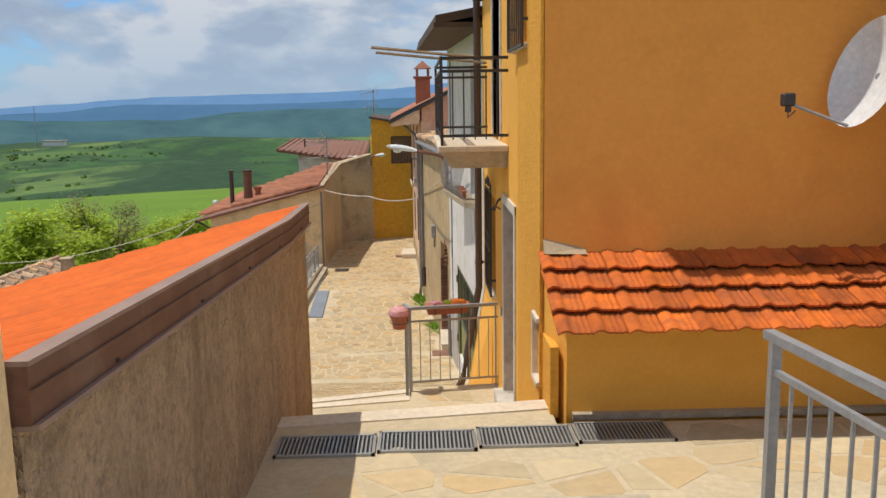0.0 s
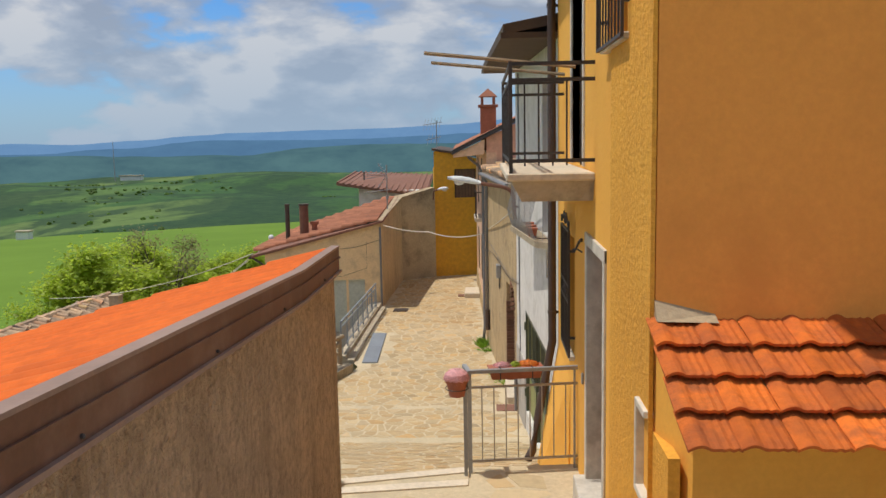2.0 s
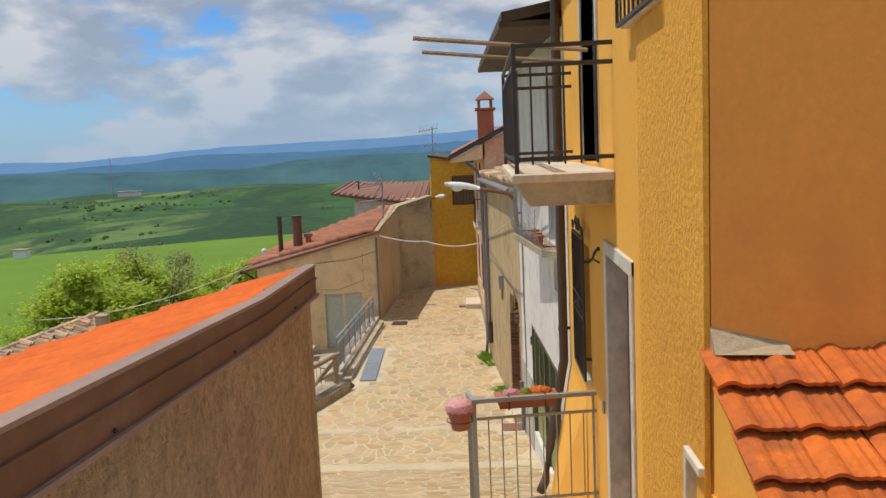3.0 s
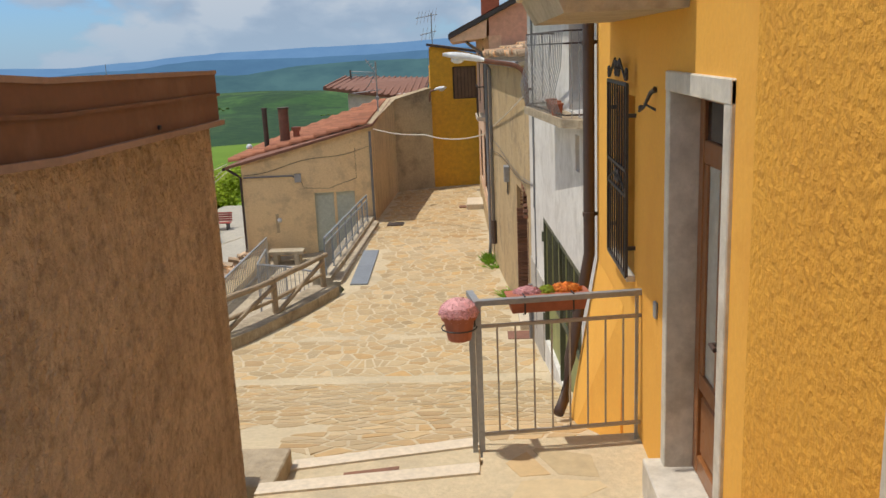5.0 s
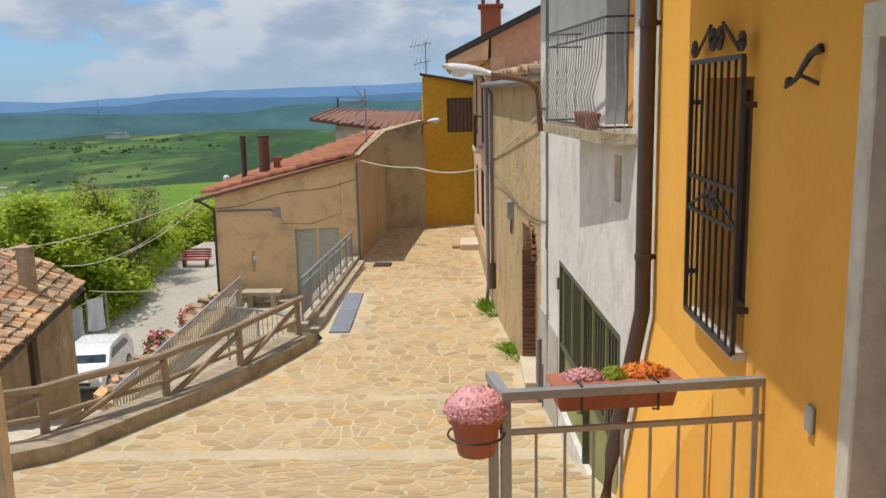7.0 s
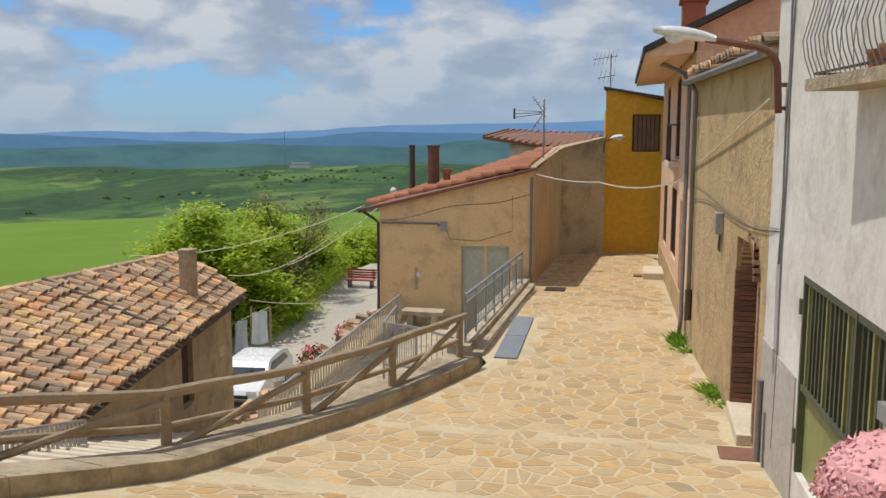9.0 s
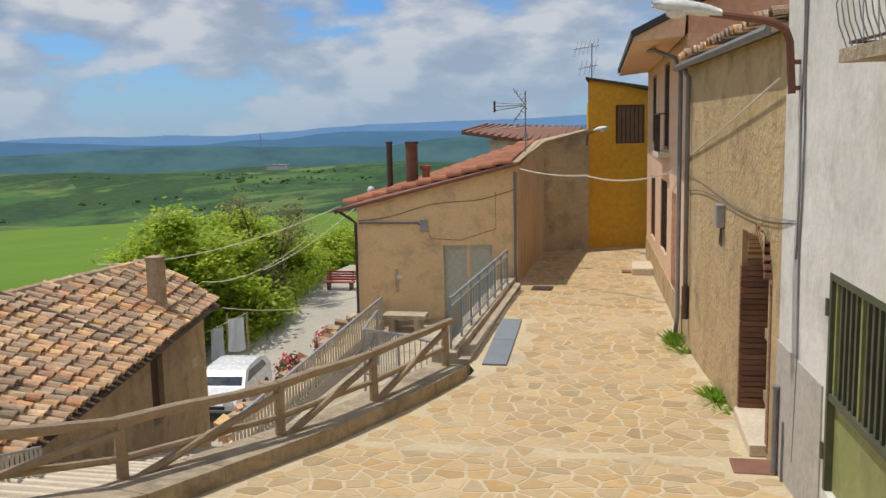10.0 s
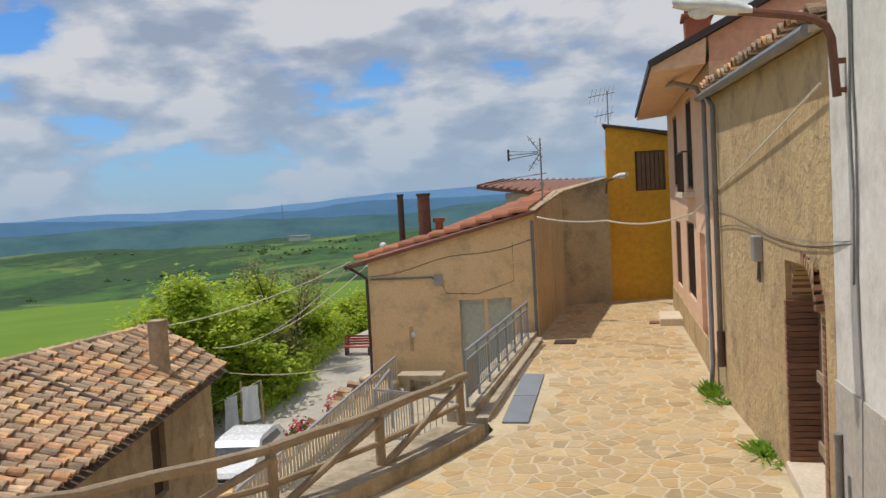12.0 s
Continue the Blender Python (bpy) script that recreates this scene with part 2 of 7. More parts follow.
BRICKWALL = surface("brown_brick", (0.27, 0.13, 0.08), (0.17, 0.09, 0.06), 3, 20, 0.95, bump=0.01, bump_scale=30, per="object", spread=0.22)
CLAYPOT = surface("terracotta_pot", (0.44, 0.15, 0.085), (0.36, 0.12, 0.07), 5, 30, 0.8)
PLASTIC = surface("white_enamel", (0.75, 0.75, 0.74), (0.65, 0.66, 0.66), 2, 20, 0.35)
PALESLAT = surface("pale_grey_slats", (0.56, 0.54, 0.49), (0.46, 0.44, 0.40), 2, 20, 0.7)
GREENGATE = surface("olive_painted_sheet", (0.27, 0.29, 0.10), (0.20, 0.21, 0.09), 3, 14, 0.65, stain=(0.38, 0.38, 0.16))
DARKGREEN = surface("dark_green_bars", (0.09, 0.10, 0.06), (0.06, 0.065, 0.04), 3, 20, 0.6)
# Shutters and dark verge; also painted darkness for interiors behind openings.
SHUTTER = surface("dark_shutter_and_interior", (0.055, 0.05, 0.05), (0.04, 0.035, 0.035), 3, 20, 0.6)
BROWNSHUT = surface("brown_shutter", (0.20, 0.11, 0.065), (0.13, 0.075, 0.045), 3, 20, 0.8)
PALEDOOR = surface("pale_grey_green_door", (0.50, 0.54, 0.46), (0.43, 0.47, 0.40), 1.5, 12, 0.7)
CARPAINT = surface("white_car_paint", (0.75, 0.76, 0.78), (0.70, 0.71, 0.73), 0.6, 8, 0.25)
BLACK = surface("black_rubber", (0.02, 0.02, 0.02), (0.03, 0.03, 0.03), 3, 30, 0.7)
REDPAINT = surface("red_paint", (0.42, 0.06, 0.05), (0.32, 0.05, 0.04), 3, 20, 0.6)
CABLE = surface("pale_cable", (0.62, 0.56, 0.45), (0.55, 0.5, 0.4), 3, 20, 0.6)
DARKCABLE = surface("dark_cable", (0.10, 0.09, 0.08), (0.07, 0.06, 0.05), 3, 20, 0.7)
BARK = surface("bark", (0.13, 0.09, 0.06), (0.08, 0.06, 0.04), 5, 20, 0.95, bump=0.03, bump_scale=20)
def leafy(name, col, col2, spread):
    """Leaf surface that lets part of the light through."""
    m = surface(name, col, col2, 0.5, 6, 0.55, per="island", spread=spread)
    t = m.node_tree
    b, o = t.nodes["Principled BSDF"], t.nodes["Material Output"]
    tr = t.nodes.new("ShaderNodeBsdfTranslucent")
    t.links.new(b.inputs["Base Color"].links[0].from_socket, tr.inputs["Color"])
    mx = t.nodes.new("ShaderNodeMixShader")
    mx.inputs[0].default_value = 0.58
    t.links.new(b.outputs[0], mx.inputs[1])
    t.links.new(tr.outputs[0], mx.inputs[2])
    t.links.new(mx.outputs[0], o.inputs["Surface"])
    return m


LEAF = leafy("spring_leaf", (0.50, 0.58, 0.06), (0.34, 0.46, 0.045), 0.3)
LEAFDARK = leafy("dark_leaf", (0.17, 0.28, 0.04), (0.09, 0.17, 0.025), 0.4)
LEAFDRY = leafy("budding_twig_leaf", (0.30, 0.29, 0.12), (0.20, 0.19, 0.08), 0.35)
CLOTH = leafy("white_cloth", (0.80, 0.80, 0.83), (0.74, 0.74, 0.78), 0.02)
WEED = leafy("weed_green", (0.28, 0.46, 0.05), (0.18, 0.33, 0.03), 0.3)
PINKFLOWER = surface("pink_flower", (0.74, 0.40, 0.40), (0.60, 0.27, 0.28), 8, 40, 0.8, per="island", spread=0.35)
ORANGEFLOWER = surface("orange_flower", (0.84, 0.30, 0.03), (0.66, 0.12, 0.04), 8, 40, 0.8, per="island", spread=0.3)
REDFLOWER = surface("crimson_flower", (0.55, 0.07, 0.09), (0.40, 0.05, 0.07), 8, 40, 0.8, per="island", spread=0.3)
GLASS = surface("dark_window_glass", (0.03, 0.035, 0.04), (0.02, 0.022, 0.025), 1, 4, 0.08, gloss=0.8)
CURTAIN = surface("pale_frosted_glass", (0.50, 0.50, 0.44), (0.40, 0.40, 0.35), 3, 10, 0.15)
LAMPGLASS = surface("lamp_diffuser", (0.72, 0.73, 0.74), (0.66, 0.67, 0.68), 2, 10, 0.2)


# ---------- building blocks ----------
class Geo:
    """Collects simple shapes into one mesh."""

    def __init__(self):
        self.v, self.f = [], []

    def add(self, verts, faces):
        k = len(self.v)
        self.v += [tuple(p) for p in verts]
        self.f += [tuple(i + k for i in q) for q in faces]
        return self

    def quad(self, *pts):
        return self.add(pts, [tuple(range(len(pts)))])

    def box(self, lo, hi, c=0.0, m=None):
        """A box; c: chamfer of its edges."""
        lo, hi = Vector(lo), Vector(hi)
        if c <= 0:
            p = [(x, y, z) for z in (lo.z, hi.z) for y in (lo.y, hi.y) for x in (lo.x, hi.x)]
            fs = [(0, 2, 3, 1), (4, 5, 7, 6), (0, 1, 5, 4), (1, 3, 7, 5), (3, 2, 6, 7), (2, 0, 4, 6)]
        else:
            bm = bmesh.new()
            bmesh.ops.create_cube(bm, size=1.0)
            for w in bm.verts:
                w.co = Vector([(lo[i] + hi[i]) / 2 + w.co[i] * (hi[i] - lo[i]) for i in range(3)])
            bmesh.ops.bevel(bm, geom=bm.edges[:], offset=c, segments=1, affect="EDGES")
            bm.verts.index_update()
            p, fs = [w.co.copy() for w in bm.verts], [tuple(w.index for w in q.verts) for q in bm.faces]
            bm.free()
        if m:
            p = [m @ Vector(q) for q in p]
        return self.add(p, fs)

    def prism(self, foot, z0, z1):
        n = len(foot)
        z1 = z1 if isinstance(z1, (list, tuple)) else [z1] * n
        z0 = z0 if isinstance(z0, (list, tuple)) else [z0] * n
        p = [(x, y, z) for (x, y), z in zip(foot, z0)] + [(x, y, z) for (x, y), z in zip(foot, z1)]
        return self.add(p, [tuple(range(n))[::-1], tuple(range(n, 2 * n))] + [(i, (i + 1) % n, n + (i + 1) % n, n + i) for i in range(n)])

    def tube(self, pts, r, n=8, r2=None, flat=1.0):
        """A round bar through pts; r to r2 along it."""
        pts = [Vector(p) for p in pts]
        r2 = r if r2 is None else r2
        k, rings = len(self.v), []
        for i, p in enumerate(pts):
            d = (pts[min(i + 1, len(pts) - 1)] - pts[max(i - 1, 0)]).normalized()
            a = d.cross(Vector((0, 0, 1)) if abs(d.z) < 0.9 else Vector((1, 0, 0))).normalized()
            b = a.cross(d)
            rr = r + (r2 - r) * i / max(1, len(pts) - 1)
            for j in range(n):
                w = 2 * math.pi * j / n
                self.v.append(tuple(p + a * rr * math.cos(w) + b * rr * flat * math.sin(w)))
        for i in range(len(pts) - 1):
            for j in range(n):
                self.f.append((k + i * n + j, k + i * n + (j + 1) % n, k + (i + 1) * n + (j + 1) % n, k + (i + 1) * n + j))
        self.f.append(tuple(k + j for j in range(n))[::-1])
        e = k + (len(pts) - 1) * n
        self.f.append(tuple(e + j for j in range(n)))
        return self

    def bar(self, a, b, w, h):
        """A square bar from a to b, w wide and h high."""
        a, b = Vector(a), Vector(b)
        d = (b - a).normalized()
        s = d.cross(Vector((0, 0, 1)) if abs(d.z) < 0.95 else Vector((0, 1, 0))).normalized() * (w / 2)
        u = s.cross(d).normalized() * (h / 2)
        p = [q + x * s + y * u for q in (a, b) for x, y in ((-1, -1), (1, -1), (1, 1), (-1, 1))]
        return self.add(p, [(0, 1, 2, 3), (7, 6, 5, 4), (0, 4, 5, 1), (1, 5, 6, 2), (2, 6, 7, 3), (3, 7, 4, 0)])

    def ball(self, c, r, n=10, rings=6, squash=1.0, jag=0.0):
        k = len(self.v)
        c = Vector(c)
        for i in range(rings + 1):
            t = math.pi * i / rings
            for j in range(n):
                w = 2 * math.pi * j / n
                rr = r * (1 + jag * noise.noise(Vector((i * 1.7, j * 1.3, c.x * 9 + c.y))))
                self.v.append((c.x + rr * math.sin(t) * math.cos(w), c.y + rr * math.sin(t) * math.sin(w), c.z + rr * squash * math.cos(t)))
        for i in range(rings):
            for j in range(n):
                self.f.append((k + i * n + j, k + (i + 1) * n + j, k + (i + 1) * n + (j + 1) % n, k + i * n + (j + 1) % n))
        return self

    def mesh(self, name, mat):
        me = bpy.data.meshes.new(name)
        me.from_pydata(self.v, [], self.f)
        me.materials.append(mat)
        return me


def thing(name, label, category, at=(0, 0, 0), group="", kind=""):
    ob = new(name)
    ob.location = at
    bpy.context.view_layer.update()
    return tagged(ob, label, category, group, kind)


def part(name, geo, mat, parent=None, label="", smooth=False):
    """One mesh object out of geo (in world places), under parent."""
    ob = new(name, geo.mesh(name, mat))
    if smooth:
        for q in ob.data.polygons:
            q.use_smooth = True
    if parent:
        ob.parent = parent
        ob.matrix_parent_inverse = Matrix.Translation(-world_place(parent))
    return tagged(ob, label)


def world_place(ob):
    p = Vector(ob.location)
    q = ob.parent
    if q:
        p = ob.matrix_parent_inverse @ p
        p = world_place(q) + p
    return p


def wall_face(geo, a, b, z0, z1, holes, depth, inward):
    """An upright wall from a to b (plan), its outer face on that line, going depth into inward, with openings (s0, s1, z0, z1) along it."""
    a, b, inward = Vector(a), Vector(b), Vector(inward).normalized()
    length = (b - a).length
    d = (b - a) / length
    ss = sorted({0.0, length, *[s for h in holes for s in h[:2]]})
    zs = sorted({z0, z1, *[z for h in holes for z in h[2:]]})

    def at(s, z, k):
        p = a + d * s + inward * (depth * k)
        return (p.x, p.y, z)

    def full(i, j):
        if not (0 <= i < len(ss) - 1 and 0 <= j < len(zs) - 1):
            return False
        s, z = (ss[i] + ss[i + 1]) / 2, (zs[j] + zs[j + 1]) / 2
        return not any(h[0] < s < h[1] and h[2] < z < h[3] for h in holes)

    for i in range(len(ss) - 1):
        for j in range(len(zs) - 1):
            if not full(i, j):
                continue
            s0, s1, p, q = ss[i], ss[i + 1], zs[j], zs[j + 1]
            geo.quad(at(s0, p, 0), at(s1, p, 0), at(s1, q, 0), at(s0, q, 0))
            geo.quad(at(s0, p, 1), at(s0, q, 1), at(s1, q, 1), at(s1, p, 1))
            for di, dj, e in ((-1, 0, ((s0, p), (s0, q))), (1, 0, ((s1, q), (s1, p))), (0, -1, ((s1, p), (s0, p))), (0, 1, ((s0, q), (s1, q)))):
                if not full(i + di, j + dj):
                    (u, w), (x, y) = e
                    geo.quad(at(u, w, 0), at(x, y, 0), at(x, y, 1), at(u, w, 1))
    return geo


# ---------- ground and large structure ----------
GY = [9.9, 10.3, 12, 13.84, 15.5, 18, 22, 26, 29, 36]
GZ = [-0.50, -0.56, -1.05, -1.6, -2.05, -2.27, -2.33, -2.27, -2.34, -2.3]


def street_z(y):
    return float(np.interp(y, GY, GZ))


def kerb_x(y):
    """The line of the low kerb under the log fence."""
    return float(np.interp(y, [9.0, 11.0, 14.0, 15.6, 17.0, 18.8, 19.8, 20.8, 21.75], [-7.3, -6.35, -4.95, -4.50, -4.02, -3.34, -2.95, -2.63, -2.55]))


def left_x(y):
    if y < 21.7:
        return kerb_x(y)
    return float(np.interp(y, [21.7, 22.0, 28.0, 33.75, 34.5], [-2.6, -2.95, -2.86, -2.7, -1.3]))


def right_x(y):
    return float(np.interp(y, [9, 12.4, 17.95, 23.5, 33, 36], [1.45, 1.45, 1.15, 0.6, 0.25, 0.2]))


g = Geo()
ys = [9.85 + i * 0.5 for i in range(52)]
for y0, y1 in zip(ys, ys[1:]):
    for k in range(4):
        s0, s1 = k / 4, (k + 1) / 4
        g.quad(*[(left_x(y) + (right_x(y) - left_x(y)) * s, y, street_z(y)) for y, s in ((y0, s0), (y0, s1), (y1, s1), (y1, s0))])
street = part("road", g, MORTAR)
tagged(street, "sloping village lane paved with irregular sandstone flags", "lane", kind="structure")

# upper landing, stairs down to the door landing, low steps to the lane
g = Geo()
g.box((-0.6, -8, -1), (9, 1.6, 1.72))
for y0, z in ((1.6, 1.58), (2.05, 1.43), (2.5, 1.28)):
    g.box((-0.6, y0, -1), (9, y0 + 0.452, z))
g.add([(-0.6, 2.95, 1.125), (9, 2.95, 1.125), (9, 4.0, 1.02), (-0.6, 4.0, 1.02), (-0.6, 5.36, 0.995), (9, 5.36, 0.995)], [(0, 1, 2, 3), (3, 2, 5, 4)])
g.box((-0.6, 4.0, -1), (9, 5.36, 0.96))
g.prism([(-0.6, 5.359), (1.42, 5.359), (1.42, 5.80), (-0.6, 5.54)], 0.6, [0.995, 0.995, 0.99, 0.99])
landing = part("pavement", g, MORTAR)
tagged(landing, "upper paved landing of sandstone set in mortar", "pavement", kind="structure")
g = Geo()
for i in range(6):
    g.box((-0.6, 5.3 + 0.44 * i, -1.4), (1.42, 5.3 + 0.44 * (i + 1) + 0.02, 0.995 - 0.174 * (i + 1)))
g.prism([(-1.08, 7.6), (1.42, 7.6), (1.42, 9.86), (0.33, 9.76), (0.33, 9.42), (-1.08, 9.19)], -1.4, -0.22)
g.prism([(-1.0, 9.15), (0.3, 9.3), (0.3, 10.12), (-1.0, 9.8)], -1.4, -0.37)
stair_base = part("floor", g, MORTAR)
tagged(stair_base, "mortared stone steps and door landing", "steps", kind="structure")
# travertine nosings
steps = thing("stone_steps", "flight of steps with pale travertine nosings beside the yellow house", "steps", (0.4, 5.3, 0.8))
part("nosing", Geo().prism([(-0.6, 5.40), (1.46, 5.655), (1.46, 5.85), (-0.6, 5.60)], 0.955, 1.005), NOSING, steps)
for i in range(1, 6):
    y = 5.3 + 0.44 * i
    part("nosing", Geo().box((-0.6, y, 0.995 - 0.174 * i - 0.035), (1.395, y + 0.06, 0.995 - 0.174 * i + 0.012), 0.008), NOSING, steps)
part("nosing", Geo().prism([(-1.08, 9.06), (0.31, 9.29), (0.31, 9.43), (-1.08, 9.20)], -0.27, -0.205), NOSING, steps)
part("nosing", Geo().prism([(-1.0, 9.67), (0.31, 9.99), (0.31, 10.13), (-1.0, 9.81)], -0.42, -0.355), NOSING, steps)
part("step_inlay", Geo().prism([(-0.62, 9.45), (-0.25, 9.53), (-0.25, 9.70), (-0.62, 9.62)], -0.38, -0.36), BRICKWALL, steps, "reddish brick inlay")
part("step_block", Geo().box((-1.35, 9.22, -1.2), (-1.0, 9.75, -0.23), 0.01), KERB, steps)

# low ground left of the lane: sheltered steps, yard, road and the rolling country
terrain = Geo()


def land(x, y):
    """Height of the open country."""
    d = math.hypot(x, y)
    base = float(np.interp(d, [0, 30, 60, 130, 265, 420, 700, 1150, 1500, 1900, 2300, 2800, 4600],
                           [-8.6, -8.6, -10.2, -14.0, -24.0, -52, -96, -100, -92, -84, -92, -120, -150]))
    roll = min(1.0, max(0, d - 80) / 600)
    n = noise.noise(Vector((x * 0.0022, y * 0.0022, 3.1))) * 26 + noise.noise(Vector((x * 0.0065, y * 0.0065, 7.7))) * 9
    right = max(0.0, min(1.0, (x + 60) / 500)) * 26 * min(1, d / 900)
    return base + roll * n + right + 0.25 * noise.noise(Vector((x * 0.05, y * 0.05, 0)))


radii = [0, 8, 16, 24, 30, 36, 44, 54, 66, 82, 100, 125, 155, 190, 230, 265, 300, 350, 410, 480, 560, 640, 730, 820, 910, 1000, 1090, 1180, 1270, 1360,
         1450, 1540, 1630, 1720, 1810, 1900, 2000, 2100, 2250, 2450, 2700, 3000, 3600, 4600]
NA = 150
verts = [(0, 0, -8.6)]
for r in radii[1:]:
    for j in range(NA):
        w = -math.pi + 2 * math.pi * j / NA
        x, y = r * math.sin(w), r * math.cos(w)
        verts.append((x, y, land(x, y)))
faces = [(0, 1 + j, 1 + (j + 1) % NA) for j in range(NA)]
for i in range(len(radii) - 2):
    for j in range(NA):
        a, b = 1 + i * NA, 1 + (i + 1) * NA
        faces.append((a + j, b + j, b + (j + 1) % NA, a + (j + 1) % NA))
terrain.add(verts, faces)


def field_material():
    m = bpy.data.materials.new("green_fields")
    m.use_nodes = True
    t = m.node_tree
    b = t.nodes["Principled BSDF"]
    co = t.nodes.new("ShaderNodeTexCoord").outputs["Object"]
    warp = node(t, "ShaderNodeTexNoise", Scale=0.004, Detail=3.0)
    t.links.new(co, warp.inputs["Vector"])
    moved = t.nodes.new("ShaderNodeVectorMath")
    moved.operation = "MULTIPLY_ADD"
    t.links.new(warp.outputs["Color"], moved.inputs[0])
    moved.inputs[1].default_value = (160, 160, 0)
    t.links.new(co, moved.inputs[2])
    longer = node(t, "ShaderNodeMapping")
    longer.inputs["Scale"].default_value = (1.0, 0.42, 0.0)
    t.links.new(moved.outputs[0], longer.inputs[0])
    cells = node(t, "ShaderNodeTexVoronoi", Scale=0.0058)
    t.links.new(longer.outputs[0], cells.inputs["Vector"])
    sep = t.nodes.new("ShaderNodeSeparateColor")
    t.links.new(cells.outputs["Color"], sep.inputs[0])
    # Greens lean towards blue: haze over the mid hills put into the colour.
    c = ramp(t, sep.outputs[0], [(0.0, (0.028, 0.075, 0.035)), (0.35, (0.045, 0.11, 0.045)), (0.55, (0.075, 0.15, 0.05)), (0.8, (0.16, 0.22, 0.075)), (1.0, (0.05, 0.11, 0.045))])
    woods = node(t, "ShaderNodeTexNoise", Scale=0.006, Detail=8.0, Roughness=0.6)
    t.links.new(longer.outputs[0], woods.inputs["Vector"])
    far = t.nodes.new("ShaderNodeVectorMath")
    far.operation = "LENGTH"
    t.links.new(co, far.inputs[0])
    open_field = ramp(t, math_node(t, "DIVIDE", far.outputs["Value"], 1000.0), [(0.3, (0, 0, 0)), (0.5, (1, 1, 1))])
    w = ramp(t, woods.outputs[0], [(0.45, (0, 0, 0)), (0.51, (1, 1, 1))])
    # Dark woods beyond the near field, their haze painted in as blue.
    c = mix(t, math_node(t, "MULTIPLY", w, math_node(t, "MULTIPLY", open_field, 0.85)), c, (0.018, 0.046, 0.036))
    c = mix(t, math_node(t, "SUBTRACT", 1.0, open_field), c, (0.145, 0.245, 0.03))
    fine = node(t, "ShaderNodeTexNoise", Scale=0.05, Detail=9.0, Roughness=0.7)
    t.links.new(co, fine.inputs["Vector"])
    c = mix(t, 0.22, c, ramp(t, fine.outputs[0], [(0.35, (0.025, 0.055, 0.012)), (0.65, (0.13, 0.21, 0.04))]))
    t.links.new(c, b.inputs["Base Color"])
    b.inputs["Roughness"].default_value = 0.95
    b.inputs["Specular IOR Level"].default_value = 0.1
    return m


def haze_glow_material(name, low, high, z0, z1, glow):
    """Far hills whose haze is painted in as blue emission."""
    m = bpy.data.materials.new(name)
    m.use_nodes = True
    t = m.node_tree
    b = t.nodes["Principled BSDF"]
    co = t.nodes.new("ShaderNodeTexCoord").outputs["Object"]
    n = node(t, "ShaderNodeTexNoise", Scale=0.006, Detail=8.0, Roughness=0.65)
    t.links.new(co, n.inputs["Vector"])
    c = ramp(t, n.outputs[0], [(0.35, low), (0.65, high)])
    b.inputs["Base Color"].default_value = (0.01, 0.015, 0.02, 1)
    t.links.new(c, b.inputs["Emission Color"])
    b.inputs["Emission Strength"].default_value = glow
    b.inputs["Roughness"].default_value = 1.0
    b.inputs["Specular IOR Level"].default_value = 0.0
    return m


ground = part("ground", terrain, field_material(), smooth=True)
tagged(ground, "rolling green fields and woods down to a wide valley", "countryside", kind="structure")


def ridge(name, dist, height, low, high, glow, seed, right_rise):
    g2 = Geo()
    n, rows = 180, 6
    for k in range(rows + 1):
        for i in range(n + 1):
            w = radians(-75 + 150 * i / n)
            d = dist + k * 60
            top = height + 34 * noise.noise(Vector((w * 5, seed, 0))) + 9 * noise.noise(Vector((w * 17, seed, 4))) + 3 * noise.noise(Vector((w * 50, seed, 9)))
            top += right_rise * max(0, math.sin(max(0, min(math.pi, (w + 0.36) * 3.2))))
            s = math.sin(math.pi / 2 * k / rows)
            g2.v.append((d * math.sin(w), d * math.cos(w), -150 + (150 + top) * s))
    for k in range(rows):
        for i in range(n):
            a = k * (n + 1) + i
            g2.f.append((a, a + 1, a + n + 2, a + n + 1))
    ob = part(name, g2, haze_glow_material(name, low, high, 0, 1, glow), smooth=True)
    return tagged(ob, "hills on the far horizon, blue haze painted as glow", "hills", kind="structure")


# Each farther ridge glows paler and bluer to paint in the air between.
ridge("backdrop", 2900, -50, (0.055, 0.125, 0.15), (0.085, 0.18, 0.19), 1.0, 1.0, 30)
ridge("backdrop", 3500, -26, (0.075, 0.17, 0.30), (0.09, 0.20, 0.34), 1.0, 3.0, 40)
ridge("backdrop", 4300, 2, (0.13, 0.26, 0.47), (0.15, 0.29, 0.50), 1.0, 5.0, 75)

# ramp and steps below the fence
g = Geo()
for i in range(20):
    y0, y1 = 14.9 + 0.55 * i, 14.9 + 0.55 * (i + 1)
    z = -2.02 - 0.187 * i
    xr = kerb_x(y0) - 0.05 if y0 < 20.6 else -6.45 - 0.9 * (y0 - 20.6) * 0.25
    g.box((-9.3, y0, -9.5), (min(xr, -4.0), y1 + 0.02, z))
low_steps = part("floor_steps", g, CONCRETE)
tagged(low_steps, "wide concrete steps running down past the old house", "steps", kind="structure")
lows = thing("step_edges", "pale worn stone edges of the descending concrete steps", "steps", (-7, 18, -3))
for i in range(1, 20):
    y0 = 14.9 + 0.55 * i
    z = -2.02 - 0.187 * i
    xr = min(kerb_x(y0) - 0.25 if y0 < 20.6 else -6.6 - 0.22 * (y0 - 20.6), -4.3)
    part("nosing", Geo().box((-8.1 - 0.19 * (y0 - 17), y0 - 0.08, z + 0.1), (xr - 0.3, y0 - 0.01, z + 0.195), 0.01), NOSING, lows)
g = Geo()
